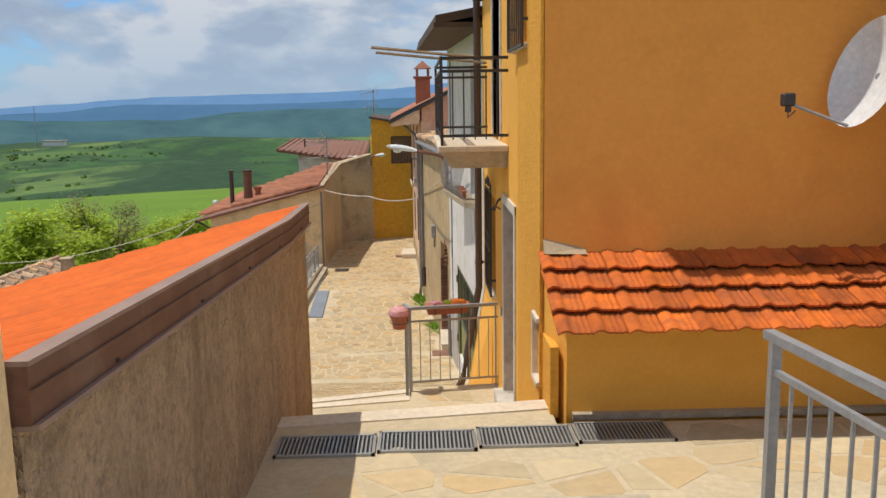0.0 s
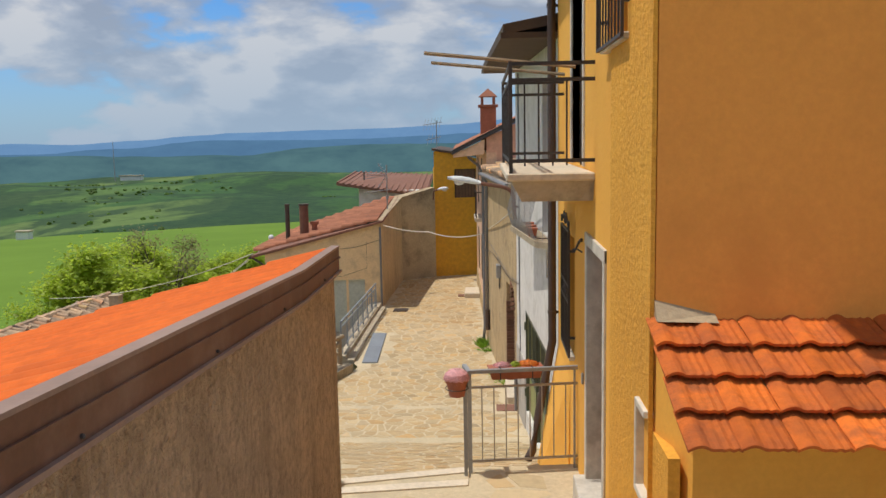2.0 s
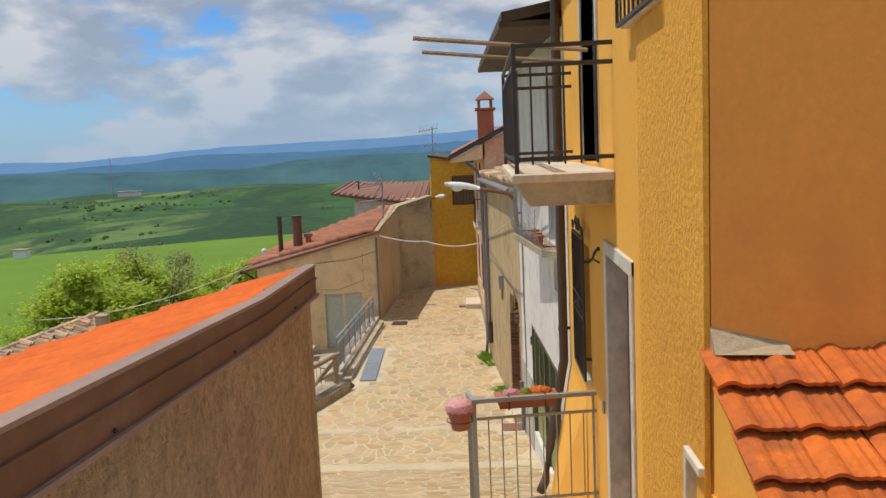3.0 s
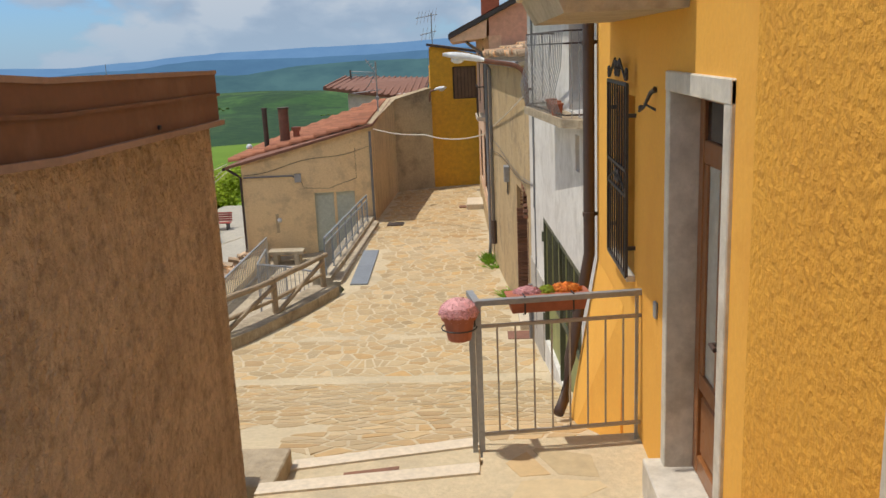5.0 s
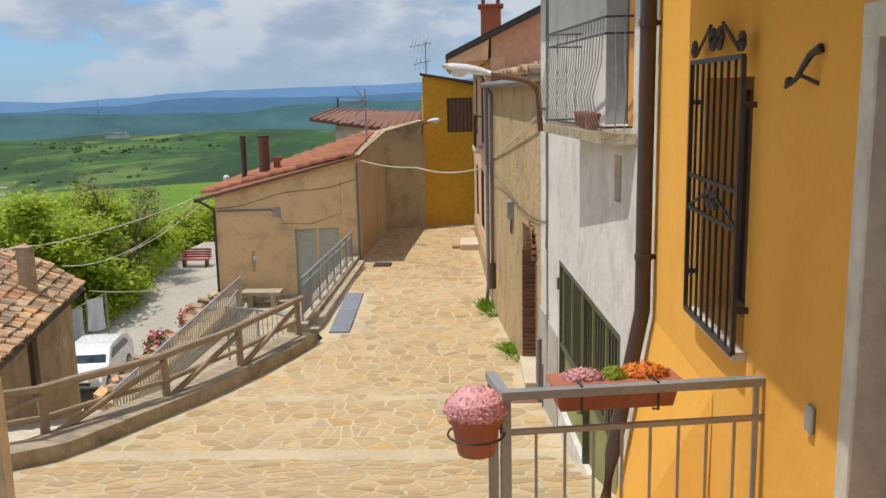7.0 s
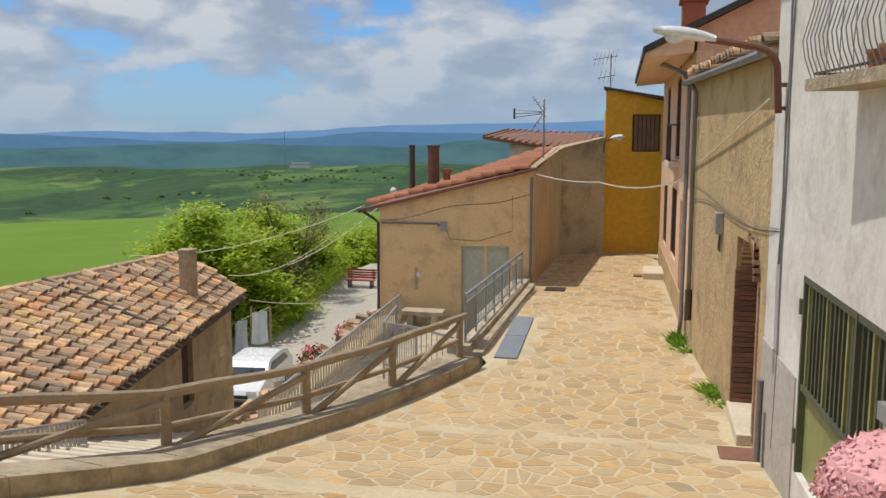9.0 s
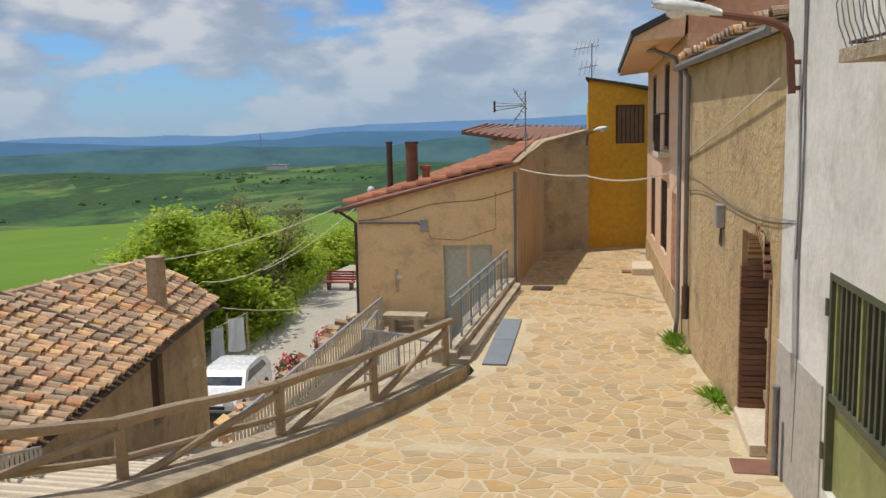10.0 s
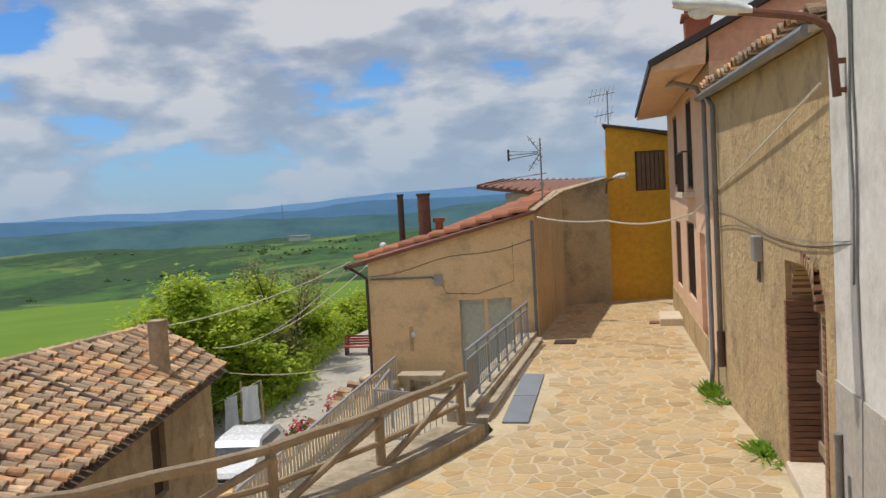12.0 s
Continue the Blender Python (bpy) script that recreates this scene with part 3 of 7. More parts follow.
yard_pts = [(-3.05, 21.4), (-3.9, 19.6), (-6.45, 20.6), (-6.67, 22.0), (-5.75, 28.6), (-3.0, 28.6)]
yard_z = [-2.55, -2.62, -3.55, -3.95, -3.15, -3.1]
g.prism(yard_pts, -9.5, yard_z)
yard = part("ground_yard", g, CONCRETE)
tagged(yard, "sloping concrete yard in front of the cream house", "yard", kind="structure")
g = Geo()
g.prism([(-19.14, 27.67), (-6.66, 27.67), (-7.38, 37.87), (-9.78, 53.47), (-14.94, 53.47), (-19.14, 37.87)], -12, [-7.81, -7.81, -7.21, -5.95, -5.95, -7.21])
lower_road = part("road_lower", g, ROADMAT)
tagged(lower_road, "pale lower road leading to a red bench", "road", kind="structure")


# ---------- yellow house ----------
house = thing("yellow_house", "yellow stucco house with balcony, iron grilles and marble doorway", "house", (4, 9, 0))
FX, YE = 1.40, 12.02
holes = [(YE - 8.92, YE - 7.86, -0.02, 2.15), (YE - 10.84, YE - 10.06, 0.86, 2.06), (YE - 10.25, YE - 9.25, 2.82, 5.0), (YE - 7.7, YE - 6.75, 3.72, 4.95)]
g = wall_face(Geo(), (FX, YE), (FX, 5.98), -1.6, 5.7, holes, 0.35, (1, 0))
front = part("wall", g, SMOOTH, house, "sunlit yellow front")
# rough stucco pilaster at the corner, set proud
g = wall_face(Geo(), (FX - 0.025, 7.42), (FX - 0.025, 5.945), -0.3, 5.7, [(0.07, 0.67, 3.72, 4.95), (7.42 - 6.24, 7.42 - 5.96, 1.07, 1.6)], 0.024, (1, 0))
part("pilaster", g, YELLOW, house, "coarse yellow stucco strip")
# Side wall takes the deeper orange, shade included in the colour.
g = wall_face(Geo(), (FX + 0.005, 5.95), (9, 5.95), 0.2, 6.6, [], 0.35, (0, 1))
part("wall", g, OCHRE, house, "ochre side with shade put into its colour")
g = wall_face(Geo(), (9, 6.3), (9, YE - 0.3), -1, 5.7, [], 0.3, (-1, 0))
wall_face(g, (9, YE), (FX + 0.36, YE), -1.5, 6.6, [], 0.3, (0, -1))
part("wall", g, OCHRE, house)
g = Geo()
g.prism([(FX - 0.4, 5.62), (5.2, 5.62), (5.2, 12.1), (FX - 0.4, 12.1)], [5.62, 6.9, 6.9, 5.62], [5.78, 7.06, 7.06, 5.78])
g.prism([(5.2, 5.62), (9.3, 5.62), (9.3, 12.1), (5.2, 12.1)], [6.9, 5.6, 5.6, 6.9], [7.06, 5.76, 5.76, 7.06])
part("roof", g, OLDDOOR, house)
part("batter", Geo().add([(1.398, 10.5, 0.5), (1.398, 12.0, 0.5), (1.398, 10.5, -1.5), (1.36, 10.5, -1.5), (1.05, 12.0, -1.5), (1.398, 12.0, -1.5)], [(0, 3, 4, 1), (0, 2, 3), (1, 4, 5), (2, 5, 4, 3)]), SMOOTH, house, "sloping yellow wall foot")
# lean-to
g = Geo()
g.prism([(1.41, 5.93), (1.51, 5.5), (9, 5.5), (9, 5.93)], 0.3, [2.05, 1.70, 1.70, 2.05])
lean = part("lean_to", g, SMOOTH, house, "low yellow lean-to wall")
g = Geo().prism([(1.43, 5.17), (9, 5.17), (9, 5.92), (1.43, 5.92)], [1.735, 1.735, 2.06, 2.06], [1.765, 1.765, 2.09, 2.09])
part("roof_slab", g, CONCRETE, house)
g = Geo().add([(1.40, 5.95, 2.12), (1.40, 5.86, 2.13), (1.40, 5.95, 2.23), (1.72, 5.95, 2.12), (1.72, 5.86, 2.12), (1.72, 5.95, 2.15)], [(0, 2, 1), (3, 4, 5), (0, 1, 4, 3), (1, 2, 5, 4)])
part("mortar_fillet", g, OLDWALL, house)
g = Geo()
g.box((1.40, 5.55, 0.97), (1.46, 5.95, 1.5))
part("plinth", g, YELLOW, lean)
g = Geo().box((1.55, 5.44, 0.985), (9, 5.50, 1.03))
part("skirting", g, CONCRETE, lean)


def tile_mesh():
    """A double-roll clay tile, 0.235 wide and 0.31 long, down the slope along -y."""
    t = Geo()
    w, l, th, n = 0.235, 0.31, 0.018, 12
    prof = []
    for i in range(n + 1):
        s = i / n
        prof.append((s * w, 0.012 + 0.026 * max(0, math.sin(math.pi * min(1, s / 0.46))) if s < 0.46 else 0.012 + 0.010 * math.sin(math.pi * (s - 0.46) / 0.54 * 3) ** 2))
    for y, dz in ((0.0, 0.0), (-l, 0.055)):
        for x, z in prof:
            t.v.append((x, y, z + dz))
    for x, z in prof:
        t.v.append((x, -l, z + 0.055 - th))
    for i in range(n):
        t.f.append((i, n + 1 + i, n + 2 + i, i + 1))
        t.f.append((n + 1 + i, 2 * n + 2 + i, 2 * n + 3 + i, n + 2 + i))
    t.f.append((0, 2 * n + 2, n + 1))
    t.f.append((n, 2 * n + 1, 3 * n + 2))
    return t.mesh("tile", NEWTILE)


lean_roof = thing("lean_to_roof", "red clay tile roof over the low lean-to, weathered and mossy by the wall", "roof", (1.4, 5.5, 1.9))
tm = tile_mesh()
slope = math.atan2(0.36, 0.84)
rnd = random.Random(4)
for r in range(4):
    for c in range(32):
        o = new("tile", tm)
        o.parent = lean_roof
        yy = 5.98 - r * 0.247 * math.cos(slope)
        o.matrix_parent_inverse = Matrix.Translation((-1.4, -5.5, -1.9))
        o.matrix_basis = Matrix.Translation((1.36 + c * 0.236 + rnd.uniform(-.004, .004), yy, 2.10 - (5.98 - yy) * math.tan(slope) + 0.012)) @ Euler((slope + rnd.uniform(-.012, .012), 0, rnd.uniform(-.012, .012))).to_matrix().to_4x4()

# doorway
MX = FX - 0.02
frame_d = part("door_frame", Geo().box((MX, 8.90, 0.0), (FX + 0.17, 9.0, 2.25), 0.006).box((MX, 7.76, 0.0), (FX + 0.17, 7.86, 2.25), 0.006).box((MX - 0.003, 7.76, 2.15), (FX + 0.17, 9.0, 2.255), 0.006), MARBLE, house, "veined marble door surround")
part("door_step", Geo().box((MX - 0.10, 7.70, -0.24), (FX + 0.4, 9.02, 0.012), 0.008), MARBLE, house)
DX = FX + 0.14
entrance = part("door", Geo().box((DX + 0.03, 7.87, 0.03), (DX + 0.045, 8.89, 1.88)), DOORWOOD, house, "varnished brown wooden double door")
for y0, y1 in ((7.862, 7.95), (8.35, 8.43), (8.81, 8.898)):
    part("stile", Geo().box((DX, y0, 0.02), (DX + 0.06, y1, 2.148), 0.005), DOORWOOD, entrance)
for z0, z1 in ((0.02, 0.13), (0.53, 0.63), (1.78, 1.90), (2.10, 2.147)):
    for y0, y1 in ((7.951, 8.349), (8.431, 8.809)):
        part("rail", Geo().box((DX + 0.004, y0, z0), (DX + 0.055, y1, z1), 0.005), DOORWOOD, entrance)
for y0, y1 in ((7.951, 8.349), (8.431, 8.809)):
    part("door_panel", Geo().box((DX + 0.012, y0 + 0.03, 0.16), (DX + 0.034, y1 - 0.03, 0.50), 0.01), DOORWOOD, entrance)
    part("glazing_bead", Geo().box((DX + 0.006, y0 + 0.002, 0.632), (DX + 0.05, y0 + 0.075, 1.778), 0.005), DOORWOOD, entrance)
    part("glazing_bead", Geo().box((DX + 0.006, y1 - 0.075, 0.632), (DX + 0.05, y1 - 0.002, 1.778), 0.005), DOORWOOD, entrance)
    part("glass_pane", Geo().box((DX + 0.018, y0 + 0.076, 0.634), (DX + 0.028, y1 - 0.076, 1.776)), CURTAIN, entrance, "pale frosted glass pane")
    part("transom_glass", Geo().box((DX + 0.02, y0 + 0.002, 1.902), (DX + 0.03, y1 - 0.002, 2.098)), GLASS, entrance, "dark transom window")
part("handle", Geo().tube([(DX - 0.01, 8.34, 0.95), (DX - 0.06, 8.34, 0.95), (DX - 0.06, 8.26, 0.95)], 0.012), DARKIRON, entrance)
# Added near-black sheet stands in for the unlit rooms behind the openings.
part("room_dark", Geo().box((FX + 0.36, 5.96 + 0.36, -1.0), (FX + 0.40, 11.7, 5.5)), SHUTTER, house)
part("doorbell", Geo().box((FX - 0.02, 9.22, 0.80), (FX, 9.28, 0.90), 0.006), GALV, house, "small grey intercom plate")
# iron lantern bracket
part("bracket", Geo().tube([(FX, 9.36, 2.02), (FX - 0.05, 9.40, 2.05), (FX - 0.08, 9.46, 2.01)], 0.008).tube([(FX - 0.01, 9.33, 2.14), (FX - 0.03, 9.37, 2.12), (FX - 0.06, 9.43, 2.03)], 0.018, r2=0.008).ball((FX - 0.07, 9.45, 2.03), 0.018), IRON, house, "small wrought iron bracket")


def grille(y0, y1, z0, z1, x, scrolls=True):
    gr = thing("window_grille", "black wrought iron window grille with scrollwork on the yellow wall", "grille", (x, (y0 + y1) / 2, z0), "iron window grilles")
    part("grille_frame", Geo().bar((x, y0, z0), (x, y0, z1), 0.02, 0.022).bar((x, y1, z0), (x, y1, z1), 0.02, 0.022).bar((x, y0, z0), (x, y1, z0), 0.02, 0.022).bar((x, y0, z1), (x, y1, z1), 0.02, 0.022).bar((x, y0, z0 + 0.55), (x, y1, z0 + 0.55), 0.014, 0.02).bar((x, y0, z0 + 0.72), (x, y1, z0 + 0.72), 0.014, 0.02), IRON, gr)
    n = 8
    for i in range(1, n):
        y = y0 + (y1 - y0) * i / n
        part("bar", Geo().bar((x, y, z0), (x, y, z1), 0.012, 0.012), IRON, gr)
    for yy, zz in ((y0, z0 + 0.2), (y1, z0 + 0.2), (y0, z1 - 0.2), (y1, z1 - 0.2)):
        part("fixing", Geo().bar((x, yy, zz), (FX + 0.01, yy, zz), 0.025, 0.025), IRON, gr)

    def scroll(cy, cz, r, s):
        pts = []
        for i in range(22):
            w = i / 21 * 4.2 * math.pi
            rr = r * (1 - 0.75 * i / 21)
            pts.append((x, cy + s * rr * math.cos(w), cz + rr * math.sin(w)))
        return Geo().tube(pts, 0.009, 6)
    ym = (y0 + y1) / 2
    if scrolls:
        for s in (-1, 1):
            part("scroll", scroll(ym + s * 0.06, z1 + 0.09, 0.06, s), IRON, gr)
            part("scroll", scroll(ym + s * (y1 - y0) * 0.46, z1 + 0.06, 0.045, -s), IRON, gr)
            part("scroll_bar", Geo().tube([(x, ym + s * 0.1, z1 + 0.16), (x, ym + s * 0.22, z1 + 0.10), (x, ym + s * (y1 - y0) * 0.42, z1 + 0.03)], 0.009, 6), IRON, gr)
    for s in (-1, 1):
        part("scroll", scroll(ym + s * 0.05, z0 + 0.635, 0.05, s), IRON, gr)
        part("scroll_bar", Geo().bar((x, ym + s * 0.08, z0 + 0.66), (x, ym + s * (y1 - y0) * 0.48, z0 + 0.56), 0.012, 0.012), IRON, gr)
    return gr


grille(10.02, 10.88, 0.85, 2.14, FX - 0.06)
grille(6.68, 7.80, 3.70, 5.0, FX - 0.07, False)
for n_, (y0, y1, z0, z1) in enumerate(((10.06, 10.84, 0.86, 2.06), (6.75, 7.7, 3.72, 4.95)), 1):
    w = part("window", Geo().box((FX + 0.17, y0, z0), (FX + 0.22, y1, z0 + 0.06)).box((FX + 0.17, y0, z1 - 0.06), (FX + 0.22, y1, z1)).box((FX + 0.17, y0, z0), (FX + 0.22, y0 + 0.06, z1)).box((FX + 0.17, y1 - 0.06, z0), (FX + 0.22, y1, z1)).box((FX + 0.17, (y0 + y1) / 2 - 0.03, z0), (FX + 0.22, (y0 + y1) / 2 + 0.03, z1)), BROWNSHUT, house)
    part("pane", Geo().box((FX + 0.19, y0 + 0.05, z0 + 0.05), (FX + 0.20, y1 - 0.05, z1 - 0.05)), GLASS, w)
    part("sill", Geo().box((FX - 0.06, y0 - 0.05, z0 - 0.045), (FX + 0.2, y1 + 0.05, z0 - 0.004), 0.006), MARBLE, w, "pale stone sill")
# low marble-framed opening at the corner
lw = part("window", Geo().box((FX - 0.05, 6.2, 1.06), (FX + 0.1, 6.245, 1.61), 0.004).box((FX - 0.05, 5.96, 1.57), (FX + 0.1, 6.2, 1.61), 0.004).box((FX - 0.05, 5.96, 1.06), (FX + 0.1, 6.2, 1.10), 0.004), MARBLE, house, "small low opening with marble edging")
part("pane", Geo().box((FX + 0.05, 5.96, 1.1), (FX + 0.06, 6.2, 1.57)), SHUTTER, lw)
# french window over the balcony
fw = part("window", Geo().box((FX - 0.02, 9.17, 2.82), (FX + 0.2, 9.25, 5.08), 0.006).box((FX - 0.02, 10.25, 2.82), (FX + 0.2, 10.33, 5.08), 0.006).box((FX - 0.02, 9.17, 5.0), (FX + 0.2, 10.33, 5.08), 0.006), MARBLE, house, "tall marble-framed balcony window")
part("shutter", Geo().box((FX + 0.1, 9.25, 2.82), (FX + 0.14, 10.25, 5.0)), SHUTTER, fw)
for i in range(26):
    part("slat", Geo().box((FX + 0.085, 9.33, 2.9 + i * 0.08), (FX + 0.1, 10.17, 2.95 + i * 0.08)), SHUTTER, fw)

# balcony
balcony = thing("balcony", "balcony with pale stone slab and dark iron railing", "balcony", (1.1, 9.6, 2.7))
BX, BY0, BY1 = 0.72, 8.48, 11.2
part("slab", Geo().box((BX - 0.04, BY0 - 0.04, 2.735), (FX, BY1, 2.80), 0.01), NOSING, balcony, "pale stone slab edge")
part("corbel", Geo().add([(BX + 0.0, BY0 + 0.02, 2.735), (FX, BY0 + 0.02, 2.735), (FX, BY1 - 0.02, 2.735), (BX, BY1 - 0.02, 2.735), (BX + 0.09, BY0 + 0.10, 2.56), (FX, BY0 + 0.10, 2.56), (FX, BY1 - 0.1, 2.56), (BX + 0.09, BY1 - 0.1, 2.56)],
     [(4, 5, 6, 7), (0, 4, 7, 3), (0, 1, 5, 4), (3, 7, 6, 2)]), CONCRETE, balcony, "flaking concrete soffit")
for z in (2.9, 3.55, 3.68):
    part("rail", Geo().bar((BX, BY0, z), (FX, BY0, z), 0.022, 0.03).bar((BX, BY0, z), (BX, BY1, z), 0.022, 0.03).bar((BX, BY1, z), (FX, BY1, z), 0.022, 0.03), IRON, balcony)
for x, y in ((BX, BY0), (BX, BY1)):
    part("post", Geo().bar((x, y, 2.8), (x, y, 3.70), 0.03, 0.03), IRON, balcony)
for i in range(1, 6):
    x = BX + (FX - BX) * i / 6
    part("bar", Geo().bar((x, BY0, 2.86), (x, BY0, 3.68 if i == 5 else 3.55), 0.014, 0.014), IRON, balcony)
for i in range(1, 24):
    y = BY0 + (BY1 - BY0) * i / 24
    part("bar", Geo().bar((BX, y, 2.86), (BX, y, 3.55), 0.014, 0.014), IRON, balcony)
for k, (y, z) in enumerate(((8.9, 3.80), (9.9, 3.80))):
    lp = thing("laundry_pole", "thin grey wooden clothes pole resting on the balcony railing", "pole", (BX, y, z))
    part("pole", Geo().tube([(0.0, y, z + 0.02), (1.3, y + 0.15, 3.69 if k == 0 else 3.69)], 0.018, 6), LOG, lp)

# downpipe of the yellow house
dp = thing("downpipe", "dark brown metal downpipe between the yellow and white houses", "pipe", (1.33, 11.96, -1.1))
part("pipe", Geo().tube([(0.98, 11.93, 5.62), (1.02, 11.93, 5.52), (1.2, 11.94, 5.36), (1.31, 11.95, 5.22), (1.32, 11.95, 4.9), (1.32, 11.96, 0.55), (1.13, 11.93, -0.45), (1.06, 11.80, -0.80), (1.0, 11.66, -0.86)], 0.052, 10), PIPEBROWN, dp, smooth=True)
for z in (4.6, 2.4, 0.9):
    part("clamp", Geo().tube([(1.32, 11.955, z), (1.32, 11.955, z + 0.04)], 0.06, 10).bar((1.32, 11.96, z + 0.02), (1.42, 11.96, z + 0.02), 0.02, 0.03), PIPEBROWN, dp)
part("gutter", Geo().tube([(0.98, 6.0, 5.66), (0.98, 12.08, 5.66)], 0.07, 10), PIPEBROWN, dp)

# gate rail by the door
gate = thing("railing", "grey steel railing guarding the door landing", "railing", (0.8, 9.4, 0))
GA, GB = Vector((0.33, 9.62, 0)), Vector((1.40, 9.77, 0))
def gp(s, z):
    p = GA.lerp(GB, s)
    return (p.x, p.y, z)
part("handrail", Geo().bar(gp(-0.02, 0.815), gp(1, 0.815), 0.045, 0.035), GALV, gate)
part("handrail", Geo().bar((0.33, 9.62, 0.80), (0.27, 9.95, 0.79), 0.045, 0.035), GALV, gate)
for z in (0.655, -0.10):
    part("rail", Geo().bar(gp(0, z), gp(1, z), 0.02, 0.022), WARMSTEEL, gate)
part("post", Geo().bar((0.33, 9.62, -0.26), (0.33, 9.62, 0.80), 0.035, 0.035), GALV, gate)
part("post", Geo().bar((0.275, 9.92, -0.40), (0.275, 9.92, 0.79), 0.035, 0.035), GALV, gate)
part("post", Geo().bar((1.37, 9.765, -0.22), (1.37, 9.765, 0.81), 0.02, 0.02), GALV, gate)
for i in range(1, 9):
    part("bar", Geo().bar(gp(i / 9, -0.10), gp(i / 9, 0.655), 0.012, 0.012), WARMSTEEL, gate)
for k in (0.33, 0.66):
    part("bar", Geo().bar((0.33 - 0.055 * k, 9.62 + 0.3 * k, -0.25), (0.33 - 0.055 * k, 9.62 + 0.3 * k, 0.76), 0.014, 0.014), GALV, gate)


def tuft(geo, c, r, n, size, seed, dome=True, up=0.0):
    """Small petals or leaves scattered over a dome."""
    rr = random.Random(seed)
    for _ in range(n):
        d = Vector((rr.gauss(0, 1), rr.gauss(0, 1), rr.gauss(0, 1))).normalized()
        if dome:
            d.z = abs(d.z)
        p = Vector(c) + Vector((d.x * r[0], d.y * r[1], d.z * r[2])) * rr.uniform(0.8, 1.05)
        a = Vector((rr.gauss(0, 1), rr.gauss(0, 1), rr.gauss(0, 1))).normalized()
        b = a.cross(d + Vector((0, 0, 0.01))).normalized()
        a = (b.cross(d) + d * rr.uniform(-0.7, 0.7)).normalized()
        s = size * rr.uniform(0.6, 1.3)
        geo.quad(p - a * s - b * s * 0.6, p - a * s * 0.2 + b * s * 0.7 + d * up, p + a * s + d * s * 0.6, p + a * s * 0.1 - b * s * 0.8)
    return geo


pot = thing("flower_pot", "terracotta pot of dense pale pink flowers hung on the railing post", "flower pot", (0.2, 9.62, 0.55))
g = Geo()
PC = Vector((0.205, 9.60, 0.0))
for z0, z1, r0, r1 in ((0.58, 0.74, 0.075, 0.105), (0.72, 0.755, 0.115, 0.118)):
    g.tube([(PC.x, PC.y, z0), (PC.x, PC.y, z1)], r0, 16, r1)
part("pot", g, CLAYPOT, pot, smooth=False)
g = Geo().ball((PC.x, PC.y, 0.765), 0.125, 12, 6, 0.72)
part("soil", g, PINKFLOWER, pot)
part("blossom", tuft(Geo(), (PC.x, PC.y, 0.75), (0.125, 0.125, 0.10), 3600, 0.0068, 3), PINKFLOWER, pot, "dense pink blossoms")
part("wire_ring", Geo().tube([(PC.x + 0.115 * math.cos(w * 0.4), PC.y + 0.115 * math.sin(w * 0.4), 0.66) for w in range(17)], 0.005, 5).tube([(PC.x + 0.1, PC.y, 0.66), (0.31, 9.62, 0.78)], 0.005, 5), IRON, pot)
trough = thing("flower_trough", "long terracotta coloured trough of succulents and orange flowers on the railing", "planter", gp(0.55, 0.8))
d = (GB - GA).normalized()
side = Vector((-d.y, d.x, 0))
m = Matrix(((d.x, side.x, 0, 0.80), (d.y, side.y, 0, 9.71), (0, 0, 1, 0), (0, 0, 0, 1)))
g = Geo().add([m @ Vector(p) for p in ((-0.24, 0.04, 0.705), (0.24, 0.04, 0.705), (0.24, 0.15, 0.705), (-0.24, 0.15, 0.705), (-0.265, 0.025, 0.815), (0.265, 0.025, 0.815), (0.265, 0.17, 0.815), (-0.265, 0.17, 0.815))],
              [(3, 2, 1, 0), (0, 1, 5, 4), (1, 2, 6, 5), (2, 3, 7, 6), (3, 0, 4, 7), (4, 5, 6, 7)])
g.box((-0.275, 0.018, 0.808), (0.275, 0.18, 0.826), 0.005, m)
tb = part("trough", g, CLAYPOT, trough)
part("succulent", tuft(Geo(), m @ Vector((-0.13, 0.10, 0.82)), (0.095, 0.06, 0.045), 1100, 0.0075, 8), PINKFLOWER, trough, "dusky red succulents")
part("greenery", tuft(Geo(), m @ Vector((0.0, 0.10, 0.82)), (0.055, 0.06, 0.045), 420, 0.009, 9), LEAF, trough)
part("blossom", tuft(Geo(), m @ Vector((0.13, 0.10, 0.825)), (0.105, 0.06, 0.05), 900, 0.010, 10), ORANGEFLOWER, trough, "bright orange flowers")
for s in (-0.17, 0.15):
    part("hook", Geo().tube([m @ Vector(p) for p in ((s, 0.17, 0.83), (s, -0.03, 0.836), (s, -0.03, 0.72), (s, 0.03, 0.70))], 0.006, 5), IRON, trough)

# ---------- low building on the left with the tile-sheet roof ----------
WX = -0.56
lowhouse = thing("roughcast_house", "low brown roughcast building with sheet-metal verge and orange tile-sheet roof", "house", (-2, 5, 0))
def cap_z(y):
    """The verge climbs gently towards the head of the steps."""
    return float(np.interp(y, [1.68, 6.1, 7.2], [2.64, 2.39, 2.375]))


def sloped(x0, x1, y0, y1, z0, z1):
    """A long box along y that follows the verge; z from its top."""
    q = Geo()
    for ya, yb in ((y0, 6.1), (6.1, y1)):
        q.add([(x, y, cap_z(y) + z) for z in (z0, z1) for y in (ya, yb) for x in (x0, x1)], [(0, 2, 3, 1), (4, 5, 7, 6), (0, 1, 5, 4), (1, 3, 7, 5), (3, 2, 6, 7), (2, 0, 4, 6)])
    return q


